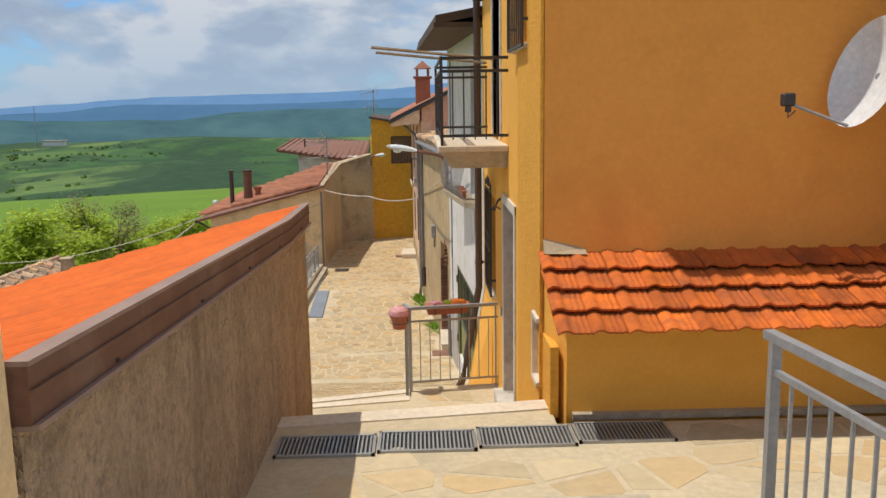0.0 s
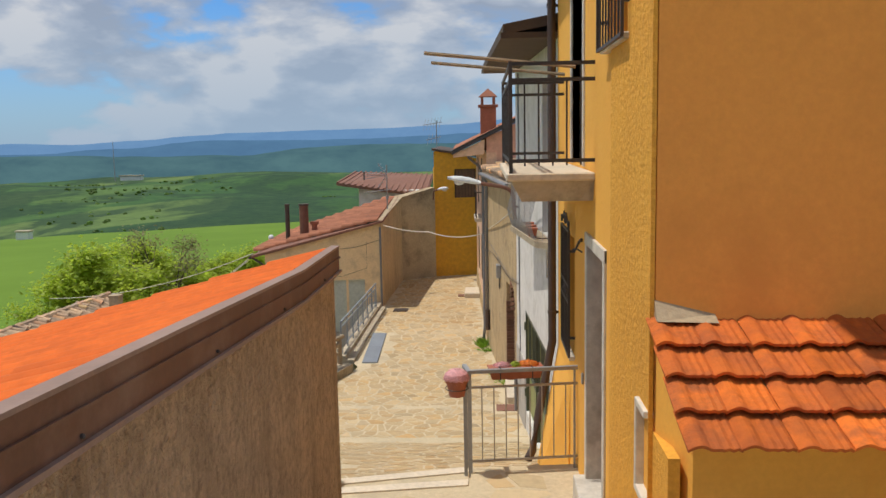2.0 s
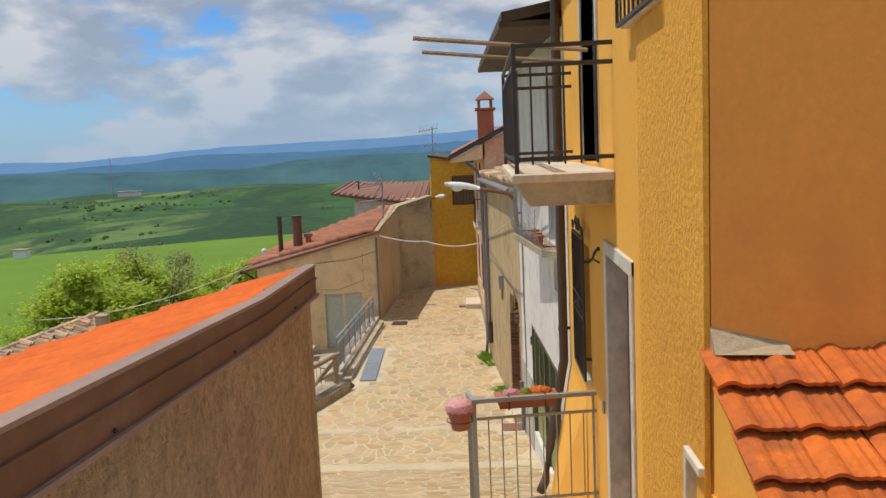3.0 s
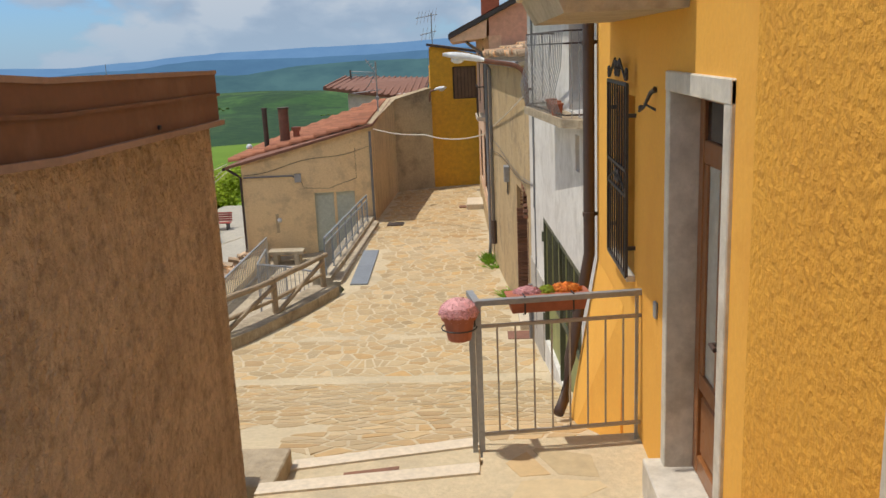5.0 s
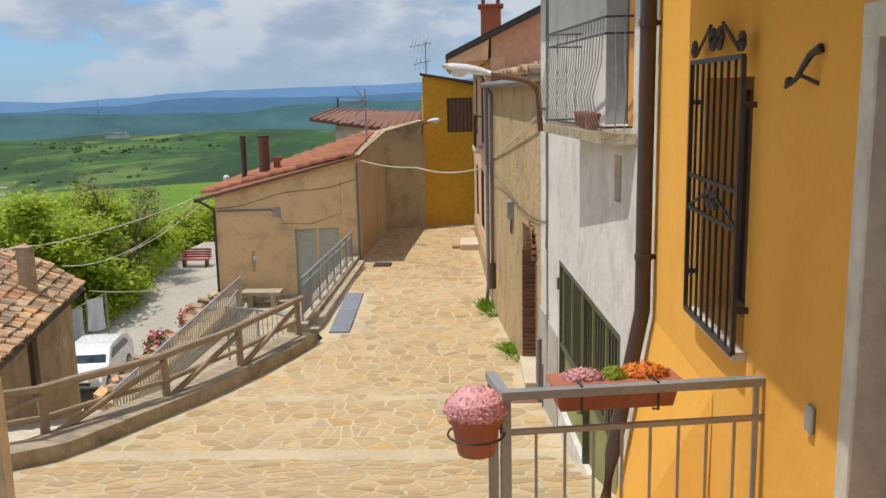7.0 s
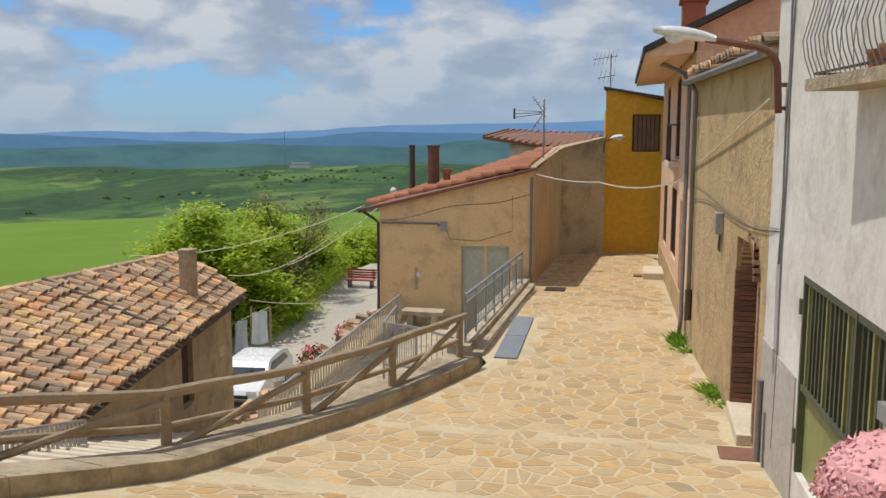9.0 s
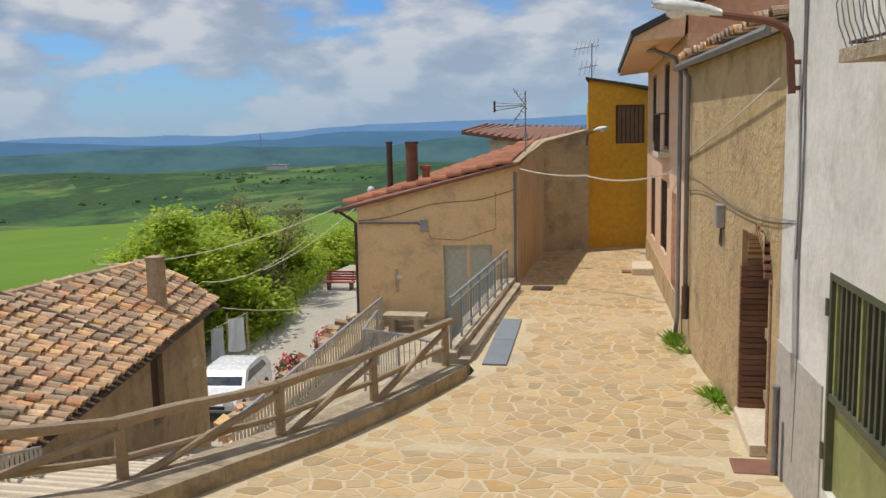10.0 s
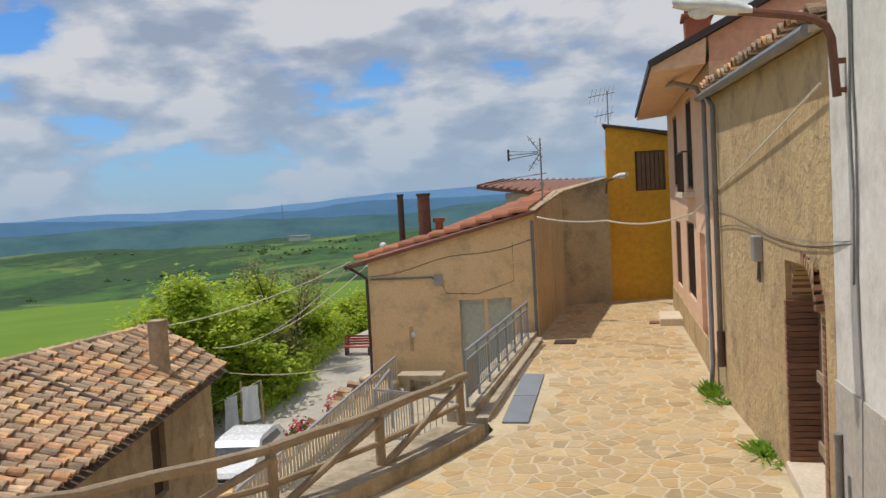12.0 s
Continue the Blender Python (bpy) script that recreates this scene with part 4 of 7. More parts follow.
g = Geo().prism([(-4.6, 1.70), (WX, 1.70), (WX, 6.1), (WX, 7.30), (-4.6, 7.30)], -2.4, [1.45, cap_z(1.7) - 0.16, cap_z(6.1) - 0.16, cap_z(7.3) - 0.16, 1.25])
part("wall", g, ROUGHCAST, lowhouse, "streaked brown roughcast gable wall")
cap = part("verge_cap", sloped(WX - 0.02, WX + 0.045, 1.68, 7.28, -0.17, -0.012), METALCAP, lowhouse, "brown folded metal verge")
part("fold", sloped(WX + 0.045, WX + 0.055, 1.68, 7.282, -0.085, -0.075), METALCAP, cap)
part("drip_edge", sloped(WX, WX + 0.062, 1.68, 7.285, -0.185, -0.168), CAPTOP, cap, "pale metal drip edge")
part("top_edge", sloped(WX - 0.012, WX + 0.05, 1.68, 7.282, -0.012, 0.002), CAPTOP, cap, "pale metal upper edge")
for y in (2.3, 3.4, 4.5, 5.6, 6.7):
    part("rivet", Geo().ball((WX + 0.05, y, cap_z(y) - 0.15), 0.008, 6, 4), IRON, cap)
NY, rows = 196, 10
for r in range(rows):
    g = Geo()
    u0, u1 = r / rows, (r + 1) / rows
    k = len(g.v)
    for i in range(NY + 1):
        y = 1.68 + 5.63 * i / NY
        wv = 0.07 * abs(math.sin(math.pi * i * 28 / NY)) ** 0.7
        top, low_ = cap_z(y) - 0.02, cap_z(y) - 1.10
        for u, e in ((u0, 0.0), (u1, 0.016), (u1, 0.0)):
            g.v.append((WX - 0.03 - 4.1 * u, y, top + (low_ - top) * u + wv - 0.055 + e))
    for i in range(NY):
        a = k + 3 * i
        g.f += [(a, a + 3, a + 4, a + 1), (a + 1, a + 4, a + 5, a + 2)]
    part("roof_sheet", g, SHEETILE, lowhouse, "bright orange tile-effect roofing")
# pale corner of the wall nearest the start
nb = thing("rendered_pier", "pale beige rendered pier at the head of the steps", "pier", (-0.9, 1.2, 1))
part("pier", Geo().box((-1.3, 1.2, 1.0), (-0.555, 1.66, 3.1), 0.01), CREAM, nb)

# neighbouring wall with the satellite dish
nw = thing("grey_house", "grey rendered house wall beside the lean-to", "house", (5.5, 3.5, 1))
part("wall", Geo().box((4.14, 4.2, 0.6), (4.5, 5.94, 5.6), 0.01), CONCRETE, nw)
dish = thing("satellite_dish", "white satellite dish on a thin arm by the ochre wall", "satellite dish", (3.75, 5.4, 3.3))
g = Geo()
DC = Vector((3.66, 5.55, 3.38))
ax = Vector((-0.92, -0.2, 0.33)).normalized()
u = ax.cross(Vector((0, 0, 1))).normalized()
w_ = u.cross(ax).normalized()
k0 = len(g.v)
for i in range(9):
    for j in range(28):
        a = 2 * math.pi * j / 28
        r = 0.40 * i / 8
        g.v.append(tuple(DC + u * r * 0.86 * math.cos(a) + w_ * r * math.sin(a) + ax * (0.11 * (i / 8) ** 2)))
for i in range(8):
    for j in range(28):
        g.f.append((k0 + i * 28 + j, k0 + i * 28 + (j + 1) % 28, k0 + (i + 1) * 28 + (j + 1) % 28, k0 + (i + 1) * 28 + j))
part("reflector", g, PLASTIC, dish, smooth=True)
low = DC - w_ * 0.385 + ax * 0.1
lnb = Vector((3.02, 5.5, 3.21))
part("arm", Geo().tube([low, lnb], 0.012, 6), GALV, dish)
part("receiver", Geo().box(lnb - Vector((0.05, 0.03, 0.02)), lnb + Vector((0.04, 0.03, 0.07)), 0.01).tube([lnb, lnb + Vector((0, 0, -0.06))], 0.022, 8), IRON, dish)
part("mount", Geo().tube([DC, DC + Vector((0.3, 0.25, -0.02)), (4.15, 5.8, 3.4)], 0.025, 8), GALV, dish)
part("cable", Geo().tube([lnb + Vector((0, 0, -0.02)), lnb + Vector((0.0, 0, -0.1)), lnb + Vector((0.05, 0, -0.05))], 0.006, 5), DARKCABLE, dish)

# grey railing by the start
rail_r = thing("handrail", "grey painted steel handrail at the head of the steps", "railing", (2.2, 3.1, 1.1), "")
R0, R1 = Vector((2.03, 3.18, 0)), Vector((2.32, 1.1, 0))
def rp(s, z):
    p = R0.lerp(R1, s)
    return (p.x, p.y, z)
part("top_rail", Geo().bar(rp(-0.03, 2.225), rp(1, 2.225), 0.05, 0.04), GALV, rail_r)
for z in (2.07, 1.42):
    part("rail", Geo().bar(rp(0, z), rp(1, z), 0.025, 0.03), GALV, rail_r)
part("post", Geo().bar(rp(0, 1.1), rp(0, 2.21), 0.045, 0.045), GALV, rail_r)
for i in range(1, 15):
    part("bar", Geo().bar(rp(i / 15, 1.42), rp(i / 15, 2.07), 0.014, 0.014), GALV, rail_r)

# drainage grating
grate = thing("drain_grating", "long zinc drainage grating set in four lengths across the landing", "drain", (0.85, 4.9, 1.0))
for k in range(4):
    xa, xb = -0.50 + 0.67 * k, -0.50 + 0.67 * (k + 1) - 0.015
    ya = 4.85 + 0.04 * k
    fr = part("frame", Geo().box((xa, ya, 1.0), (xb, ya + 0.025, 1.022)).box((xa, ya + 0.325, 1.0), (xb, ya + 0.35, 1.022)).box((xa, ya, 1.0), (xa + 0.02, ya + 0.35, 1.022)).box((xb - 0.02, ya, 1.0), (xb, ya + 0.35, 1.022)), ZINC, grate)
    for i in range(22):
        x = xa + 0.02 + (xb - xa - 0.04) * (i + 0.5) / 22
        part("slat", Geo().box((x - 0.006, ya + 0.02, 1.002), (x + 0.006, ya + 0.33, 1.018)), ZINC, fr)
    # No recess here: a flat black sheet paints the darkness under the bars.
    part("channel", Geo().box((xa, ya, 0.998), (xb, ya + 0.35, 1.003)), BLACK, grate, "flat black sheet for the unlit channel below the bars")
mc = thing("manhole_cover", "worn stone-coloured cover plate in the upper landing", "cover", (1.55, 3.9, 1.05))
part("plate", Geo().box((1.15, 3.75, 1.02), (1.75, 4.12, 1.055), 0.01), CONCRETE, mc)

# left landing rail and the parked car beyond it
lr = thing("railing", "cream painted railing at the edge of the landing", "railing", (-1.5, 8.9, 0))
part("top_rail", Geo().bar((-1.60, 9.32, 1.0), (-1.60, 8.2, 1.0), 0.06, 0.05), NOSING, lr)
part("post", Geo().bar((-1.60, 9.32, -1.2), (-1.60, 9.32, 1.0), 0.055, 0.055), NOSING, lr)
part("rail", Geo().bar((-1.60, 9.32, 0.84), (-1.60, 8.2, 0.84), 0.03, 0.03), NOSING, lr)
for i in range(1, 5):
    part("bar", Geo().bar((-1.60, 9.32 - 0.14 * i, -1.2), (-1.60, 9.32 - 0.14 * i, 0.84), 0.018, 0.018), NOSING, lr)
g = Geo().box((-7.6, 7.3, -2.6), (-1.09, 9.88, -1.2)).prism([(-7.6, 9.88), (-1.09, 9.88), (-1.4, 11.6), (-6.9, 11.6)], -2.6, [-1.2, -0.9, -1.0, -1.2])
tagged(part("pavement_side", g, MORTAR), "mortared paving of the side lane", "pavement", kind="structure")


def car(label, m, length=4.0, width=1.65, height=1.45):
    c = thing("parked_car", label, "car", m.translation)
    L, W, H = length, width, height
    prof = [(-L / 2, 0.28), (-L / 2 + 0.02, 0.62), (-L / 2 + 0.12, 0.74), (-L / 2 + 0.95, 0.92), (-L / 2 + 1.55, H - 0.06), (-L / 2 + 1.95, H), (L / 2 - 0.9, H), (L / 2 - 0.35, H - 0.1), (L / 2 - 0.06, 0.95), (L / 2, 0.6), (L / 2, 0.28)]
    g = Geo()
    n = len(prof)
    for s in (-1, 1):
        for x, z in prof:
            t = max(0, (z - 0.9) / (H - 0.9))
            g.v.append(tuple(m @ Vector((x, s * (W / 2 - 0.14 * t), z))))
    g.f = [tuple(range(n)), tuple(range(n, 2 * n))[::-1]] + [(i, n + i, n + (i + 1) % n, (i + 1) % n) for i in range(n)]
    part("body", g, CARPAINT, c, "white painted body")
    def strip(a, b, off, mat, name, inset=0.1):
        (x0, z0), (x1, z1) = a, b
        nrm = Vector((z0 - z1, 0, x1 - x0)).normalized() * off
        wa, wb = W / 2 - 0.14 * max(0, (z0 - .9) / (H - .9)) - inset, W / 2 - 0.14 * max(0, (z1 - .9) / (H - .9)) - inset
        p = [Vector((x0, -wa, z0)), Vector((x0, wa, z0)), Vector((x1, wb, z1)), Vector((x1, -wb, z1))]
        g = Geo().add([m @ (q + nrm) for q in p] + [m @ q for q in p], [(0, 1, 2, 3), (0, 4, 5, 1), (1, 5, 6, 2), (2, 6, 7, 3), (3, 7, 4, 0)])
        part(name, g, mat, c)
    strip((-L / 2 + 1.0, 0.95), (-L / 2 + 1.52, H - 0.1), 0.012, GLASS, "windscreen")
    strip((-L / 2 + 0.01, 0.5), (-L / 2 + 0.02, 0.60), 0.02, BLACK, "grille", 0.35)
    for s in (-1, 1):
        g = Geo().add([m @ Vector((x, s * (W / 2 - 0.14 * max(0, (z - .9) / (H - .9)) + 0.006), z)) for x, z in ((-L / 2 + 1.3, 0.98), (L / 2 - 0.5, 0.98), (L / 2 - 0.7, H - 0.14), (-L / 2 + 1.75, H - 0.12))], [(0, 1, 2, 3)])
        part("side_window", g, GLASS, c)
        g = Geo().box((-L / 2 - 0.012, s * (W / 2 - 0.25) - 0.15, 0.62), (-L / 2 + 0.08, s * (W / 2 - 0.25) + 0.15, 0.76), 0.02, m)
        part("headlight", g, LAMPGLASS, c)
        for x in (-L / 2 + 0.75, L / 2 - 0.75):
            wh = part("wheel", Geo().tube([m @ Vector((x, s * (W / 2 - 0.2), 0.3)), m @ Vector((x, s * (W / 2 + 0.01), 0.3))], 0.3, 18), BLACK, c, "black tyre")
            part("rim", Geo().tube([m @ Vector((x, s * (W / 2 - 0.1), 0.3)), m @ Vector((x, s * (W / 2 + 0.018), 0.3))], 0.19, 14), GALV, wh)
    part("bumper", Geo().box((-L / 2 - 0.05, -W / 2 + 0.05, 0.28), (-L / 2 + 0.1, W / 2 - 0.05, 0.46), 0.03, m), BLACK, c)
    return c


car("small white hatchback parked nose-in beside the landing", pose(-3.85, 10.05, -1.2, 0, 0, 180), 4.0, 1.5, 1.42)

# ---------- white house ----------
wh = thing("white_house", "weathered white plaster house with an olive garage gate", "house", (3, 15, 0))
WA, WB = Vector((1.40, 12.40)), Vector((1.10, 17.95))
def on_white(y, off=0.0):
    """A place on the white front at y, off metres out of it."""
    return 1.40 - 0.054 * (y - 12.4) - off
L = (WB - WA).length
inward = (1, 0.054)
# seen from outside the wall runs from the far end to the near end
hs = lambda a, b, z0, z1: (17.95 - b, 17.95 - a, z0, z1)
g = wall_face(Geo(), (1.10, 17.95), (1.42, 12.03), -2.8, 4.35, [hs(13.05, 16.3, -1.75, 0.06), hs(13.1, 13.36, 1.12, 1.5), hs(12.75, 13.75, 1.72, 3.8)], 0.3, inward)
wfront = part("wall", g, WHITE, wh, "peeling white plaster front")
g = Geo().prism([(1.74, 12.04), (9, 12.04), (9, 17.93), (1.42, 17.93)], -2.8, 4.35)
part("wall", g, WHITE, wh)
g = Geo()
wall_face(g, (1.085, 17.955), (1.17, 16.36), -2.8, -0.9, [], 0.02, inward)
part("plinth", g, CEMENT, wh, "grey cement patch")
part("roof", Geo().prism([(0.75, 12.12), (9.2, 12.12), (9.2, 18.2), (0.5, 18.2)], [4.32, 5.8, 5.8, 4.32], [4.44, 5.95, 5.95, 4.44]), OLDDOOR, wh)
part("eave", Geo().prism([(0.72, 12.11), (1.5, 12.11), (1.3, 18.2), (0.47, 18.2)], 4.27, 4.34), OLDDOOR, wh)
# garage gate: vertical bars over an olive sheet
gate_w = thing("garage_gate", "olive painted sheet-metal garage gate with dark upper bars", "gate", (1.3, 14.7, -1.7))
def gx(y):
    return on_white(y, -0.06)
part("sheet", Geo().prism([(gx(13.05), 13.05), (gx(16.3), 16.3), (gx(16.3) + 0.04, 16.3), (gx(13.05) + 0.04, 13.05)], -1.75, -0.95), GREENGATE, gate_w)
# Near-black sheet behind the bars stands in for the unlit garage.
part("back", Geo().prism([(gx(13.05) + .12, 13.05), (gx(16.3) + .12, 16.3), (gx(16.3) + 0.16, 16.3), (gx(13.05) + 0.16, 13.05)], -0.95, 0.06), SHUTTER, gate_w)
part("gate_frame", Geo().bar((gx(13.08) - .03, 13.08, -1.75), (gx(13.08) - .03, 13.08, 0.05), 0.06, 0.06).bar((gx(16.27) - .03, 16.27, -1.75), (gx(16.27) - .03, 16.27, 0.05), 0.06, 0.06).bar((gx(13.05) - .03, 13.05, 0.03), (gx(16.3) - .03, 16.3, 0.03), 0.06, 0.06).bar((gx(13.05) - .03, 13.05, -0.95), (gx(16.3) - .03, 16.3, -0.95), 0.05, 0.05).bar((gx(14.68) - .03, 14.68, -1.75), (gx(14.68) - .03, 14.68, 0.05), 0.07, 0.07), DARKGREEN, gate_w)
for i in range(26):
    y = 13.15 + i * 0.122
    part("bar", Geo().bar((gx(y) - .02, y, -0.95), (gx(y) - .02, y, 0.03), 0.025, 0.05), DARKGREEN if i % 5 else GREENGATE, gate_w)
for z in (-1.5, -0.3):
    part("hinge", Geo().tube([(gx(16.3) - .06, 16.32, z), (gx(16.3) - .06, 16.32, z + 0.14)], 0.025, 8), DARKGREEN, gate_w)
sw = part("window", Geo().box((on_white(13.23) + 0.05, 13.1, 1.12), (on_white(13.23) + 0.08, 13.36, 1.5)), GREYED, wh, "small shuttered vent")
bw = part("window", Geo().box((1.42, 12.75, 1.72), (1.46, 13.2, 3.8)), OCHRE, wh, "ochre balcony door leaf")
part("pane", Geo().box((1.5, 13.2, 1.72), (1.52, 13.75, 3.8)), GLASS, bw)
# bellied balcony
wbal = thing("balcony", "small balcony with bellied grey railing and mossy slab", "balcony", (1.0, 13.9, 1.6))
def bx(y):
    return 0.94 + (14.95 - y) * 0.125
part("slab", Geo().prism([(bx(12.86) - 0.04, 12.86), (1.38, 12.62), (1.28, 14.98), (bx(14.98) - 0.04, 14.98)], 1.61, 1.695), KERB, wbal, "mossy concrete slab")
def belly(x, y, ox, oy):
    return [(x - ox * 0.02, y - oy * .02, 1.70), (x - ox * 0.07, y - oy * .07, 1.84), (x - ox * 0.09, y - oy * .09, 1.96), (x - ox * 0.03, y - oy * .03, 2.2), (x - ox * 0.01, y - oy * .01, 2.54)]
for i in range(24):
    y = 12.92 + i * 0.0866
    part("bar", Geo().tube(belly(bx(y), y, 1, 0), 0.0048, 5), GALV, wbal)
for i in range(1, 4):
    part("bar", Geo().tube(belly(bx(14.92) + i * 0.09, 14.92, 0, -1), 0.0048, 5), GALV, wbal)
    part("bar", Geo().tube(belly(bx(12.9) + i * 0.07, 12.9, 0, 1), 0.0048, 5), GALV, wbal)
for z in (2.54, 2.42, 1.73):
    part("rail", Geo().bar((bx(12.9), 12.9, z), (bx(14.92), 14.92, z), 0.014, 0.016).bar((bx(14.92), 14.92, z), (1.27, 14.92, z), 0.014, 0.016).bar((bx(12.9), 12.9, z), (1.4, 12.9, z), 0.014, 0.016), DARKIRON, wbal)
for y, r in ((13.35, 0.066), (13.72, 0.072), (14.1, 0.06)):
    fp = thing("flower_pot", "weathered terracotta pot standing on the balcony slab", "flower pot", (1.16, y, 1.70), "balcony pots")
    part("pot", Geo().tube([(1.16, y, 1.70), (1.16, y, 1.81)], r * 0.75, 12, r), CLAYPOT, fp)
    part("rim", Geo().tube([(1.16, y, 1.80), (1.16, y, 1.825)], r * 1.1, 12), CLAYPOT, fp)
# street lamp on a swan-neck bracket
def street_lamp(label, foot, elbow, head, arm_r, bracket=True):
    s = thing("street_lamp", label, "street lamp", foot)
    foot, elbow, head = Vector(foot), Vector(elbow), Vector(head)
    d = (head - elbow).normalized()
    pts = [foot, foot.lerp(elbow, 0.75)] + [foot.lerp(elbow, 0.75).lerp(elbow, t).lerp(elbow.lerp(elbow + d * 0.25, t), t) for t in (0.35, 0.65, 0.9)] + [elbow + d * 0.3, head]
    part("arm", Geo().tube(pts, arm_r, 8), RUST, s, "rusty swan-neck arm")
    if bracket:
        for z in (0.05, 0.28):
            part("clamp", Geo().bar(foot + Vector((0, 0, z)), foot + Vector((0.12, 0, z)), 0.05, 0.04), RUST, s)
    g = Geo()
    h = head
    for i in range(7):
        t = i / 6
        r = 0.10 * math.sin(math.pi * (0.12 + 0.80 * t)) ** 0.6
        c = h + d * (0.62 * t - 0.1)
        for j in range(10):
            a = 2 * math.pi * j / 10
            sd = d.cross(Vector((0, 0, 1))).normalized()
            g.v.append(tuple(c + sd * r * 1.25 * math.cos(a) + Vector((0, 0, 1)) * r * 0.85 * max(-0.35, math.sin(a))))
    for i in range(6):
        for j in range(10):
            g.f.append((i * 10 + j, (i + 1) * 10 + j, (i + 1) * 10 + (j + 1) % 10, i * 10 + (j + 1) % 10))
    g.f += [tuple(range(10))[::-1], tuple(range(60, 70))]
    hd = part("lamp_head", g, PLASTIC, s, "pale grey lamp housing", True)
    part("diffuser", Geo().ball(h + d * 0.3 - Vector((0, 0, 0.035)), 0.10, 10, 6, 0.6), LAMPGLASS, hd)
    return s


street_lamp("pale street lamp on a rusty arm fixed to the white house", (1.06, 17.45, 1.50), (1.02, 17.45, 2.12), (0.33, 17.4, 2.24), 0.035)
hy = thing("water_pipe", "short grey water pipe stub standing against the white house", "pipe", (1.1, 17.9, -2.27))
part("pipe", Geo().tube([(1.06, 17.78, -2.27), (1.06, 17.78, -1.36)], 0.03, 8), PIPEGREY, hy)
part("pipe", Geo().tube([(1.09, 17.55, -2.27), (1.09, 17.55, -1.62)], 0.012, 6), PIPEGREY, hy)
part("cap", Geo().tube([(1.06, 17.78, -1.37), (1.06, 17.78, -1.33)], 0.04, 8), PIPEGREY, hy)
cv = thing("manhole_cover", "rust-red square manhole cover in the paving", "cover", (0.93, 18.0, -2.25))
part("plate", Geo().box((0.68, 17.75, -2.275), (1.16, 18.15, -2.235), 0.006), RUSTCOVER, cv)
# cables down the white wall
for k, (y, z0, z1) in enumerate(((17.2, -1.9, 4.2), (17.3, 0.0, 4.2))):
    cb = thing("wall_cable", "thin grey cable clipped to the white plaster", "cable", (on_white(y), y, z1))
    part("cable", Geo().tube([(on_white(y, 0.014), y + 0.04 * math.sin(i * 1.7), z1 + (z0 - z1) * i / 12) for i in range(13)], 0.01, 5), PIPEGREY, cb)

# ---------- tan house ----------
th = thing("tan_house", "rough tan plaster house with old tile eave and brick-arched door", "house", (3, 20.7, 0))
def on_tan(y, off=0.0):
    return 1.10 - 0.099 * (y - 17.95) - off
tl = lambda a, b, z0, z1: (23.5 - b, 23.5 - a, z0, z1)
g = wall_face(Geo(), (0.55, 23.5), (1.10, 17.96), -3.0, 2.12, [tl(18.35, 19.55, -2.2, 0.02)], 0.35, (1, 0.099))
part("wall", g, TAN, th, "rough tan plaster front")
part("wall", Geo().prism([(1.47, 17.97), (9, 17.97), (9, 23.5), (0.92, 23.5)], -3.0, [2.1, 3.4, 3.4, 2.1]), TAN, th)
part("roof_slab", Geo().prism([(0.95, 17.96), (9, 17.96), (9, 23.5), (0.40, 23.5)], [2.10, 4.0, 4.0, 2.10], [2.16, 4.06, 4.06, 2.16]), CONCRETE, th)
# door in brick arch
dr = thing("old_door", "old dark wooden door in a brown brick arch with stone threshold", "door", (1.0, 18.95, -2.15))
part("door_leaf", Geo().box((on_tan(19) + 0.26, 18.37, -2.15), (on_tan(19) + 0.31, 19.53, 0.0)), OLDDOOR, dr)
for i, y in enumerate((18.5, 18.78, 19.06, 19.34)):
    part("board", Geo().box((on_tan(19) + 0.235, y - 0.11, -2.1), (on_tan(19) + 0.262, y + 0.11, -0.05), 0.004), OLDDOOR, dr)
for z in (-1.95, -1.2, -0.45):
    part("rail", Geo().box((on_tan(19) + 0.21, 18.4, z - 0.06), (on_tan(19) + 0.24, 19.5, z + 0.06), 0.004), LOG, dr)
part("threshold", Geo().box((on_tan(19) - 0.10, 18.3, -2.27), (on_tan(19) + 0.3, 19.6, -2.14), 0.01), NOSING, dr, "pale stone threshold")
bm_brick = Geo().box((-0.17, -0.06, -0.03), (0.17, 0.06, 0.03), 0.004).mesh("brick", BRICKWALL)
def brick(parent, m, data=bm_brick):
    o = new("brick", data)
    o.parent = parent
    o.matrix_parent_inverse = Matrix.Translation(-world_place(parent))
    o.matrix_basis = m
for side_y in (19.61, 18.29):
    for i in range(27):
        brick(dr, Matrix.Translation((on_tan(side_y) + 0.166, side_y + (0.01 if i % 2 and side_y > 19 else 0), -2.18 + i * 0.067)))
for i in range(17):
    a = math.pi * (i + 0.5) / 17
    brick(dr, Matrix.Translation((on_tan(18.95) + 0.166, 18.95 + 0.655 * math.cos(a), -0.36 + 0.45 * math.sin(a))) @ Euler((a, 0, 0)).to_matrix().to_4x4())
g = Geo()
for i in range(12):
    a0, a1 = math.pi * i / 12, math.pi * (i + 1) / 12
    for a, b in ((a0, a1),):
        g.add([(on_tan(18.95) + x, 18.95 + 0.6 * math.cos(q), z) for x in (0.0, 0.3) for q, z in ((a, -0.36 + 0.39 * math.sin(a)), (b, -0.36 + 0.39 * math.sin(b)), (b, 0.1), (a, 0.1))], [(0, 1, 2, 3), (0, 4, 5, 1)])
part("arch_infill", g, TAN, dr)
# gutter and pipes
gt = thing("gutter", "grey metal gutter and downpipe on the tan house", "gutter", (0.7, 20.8, 2.1))
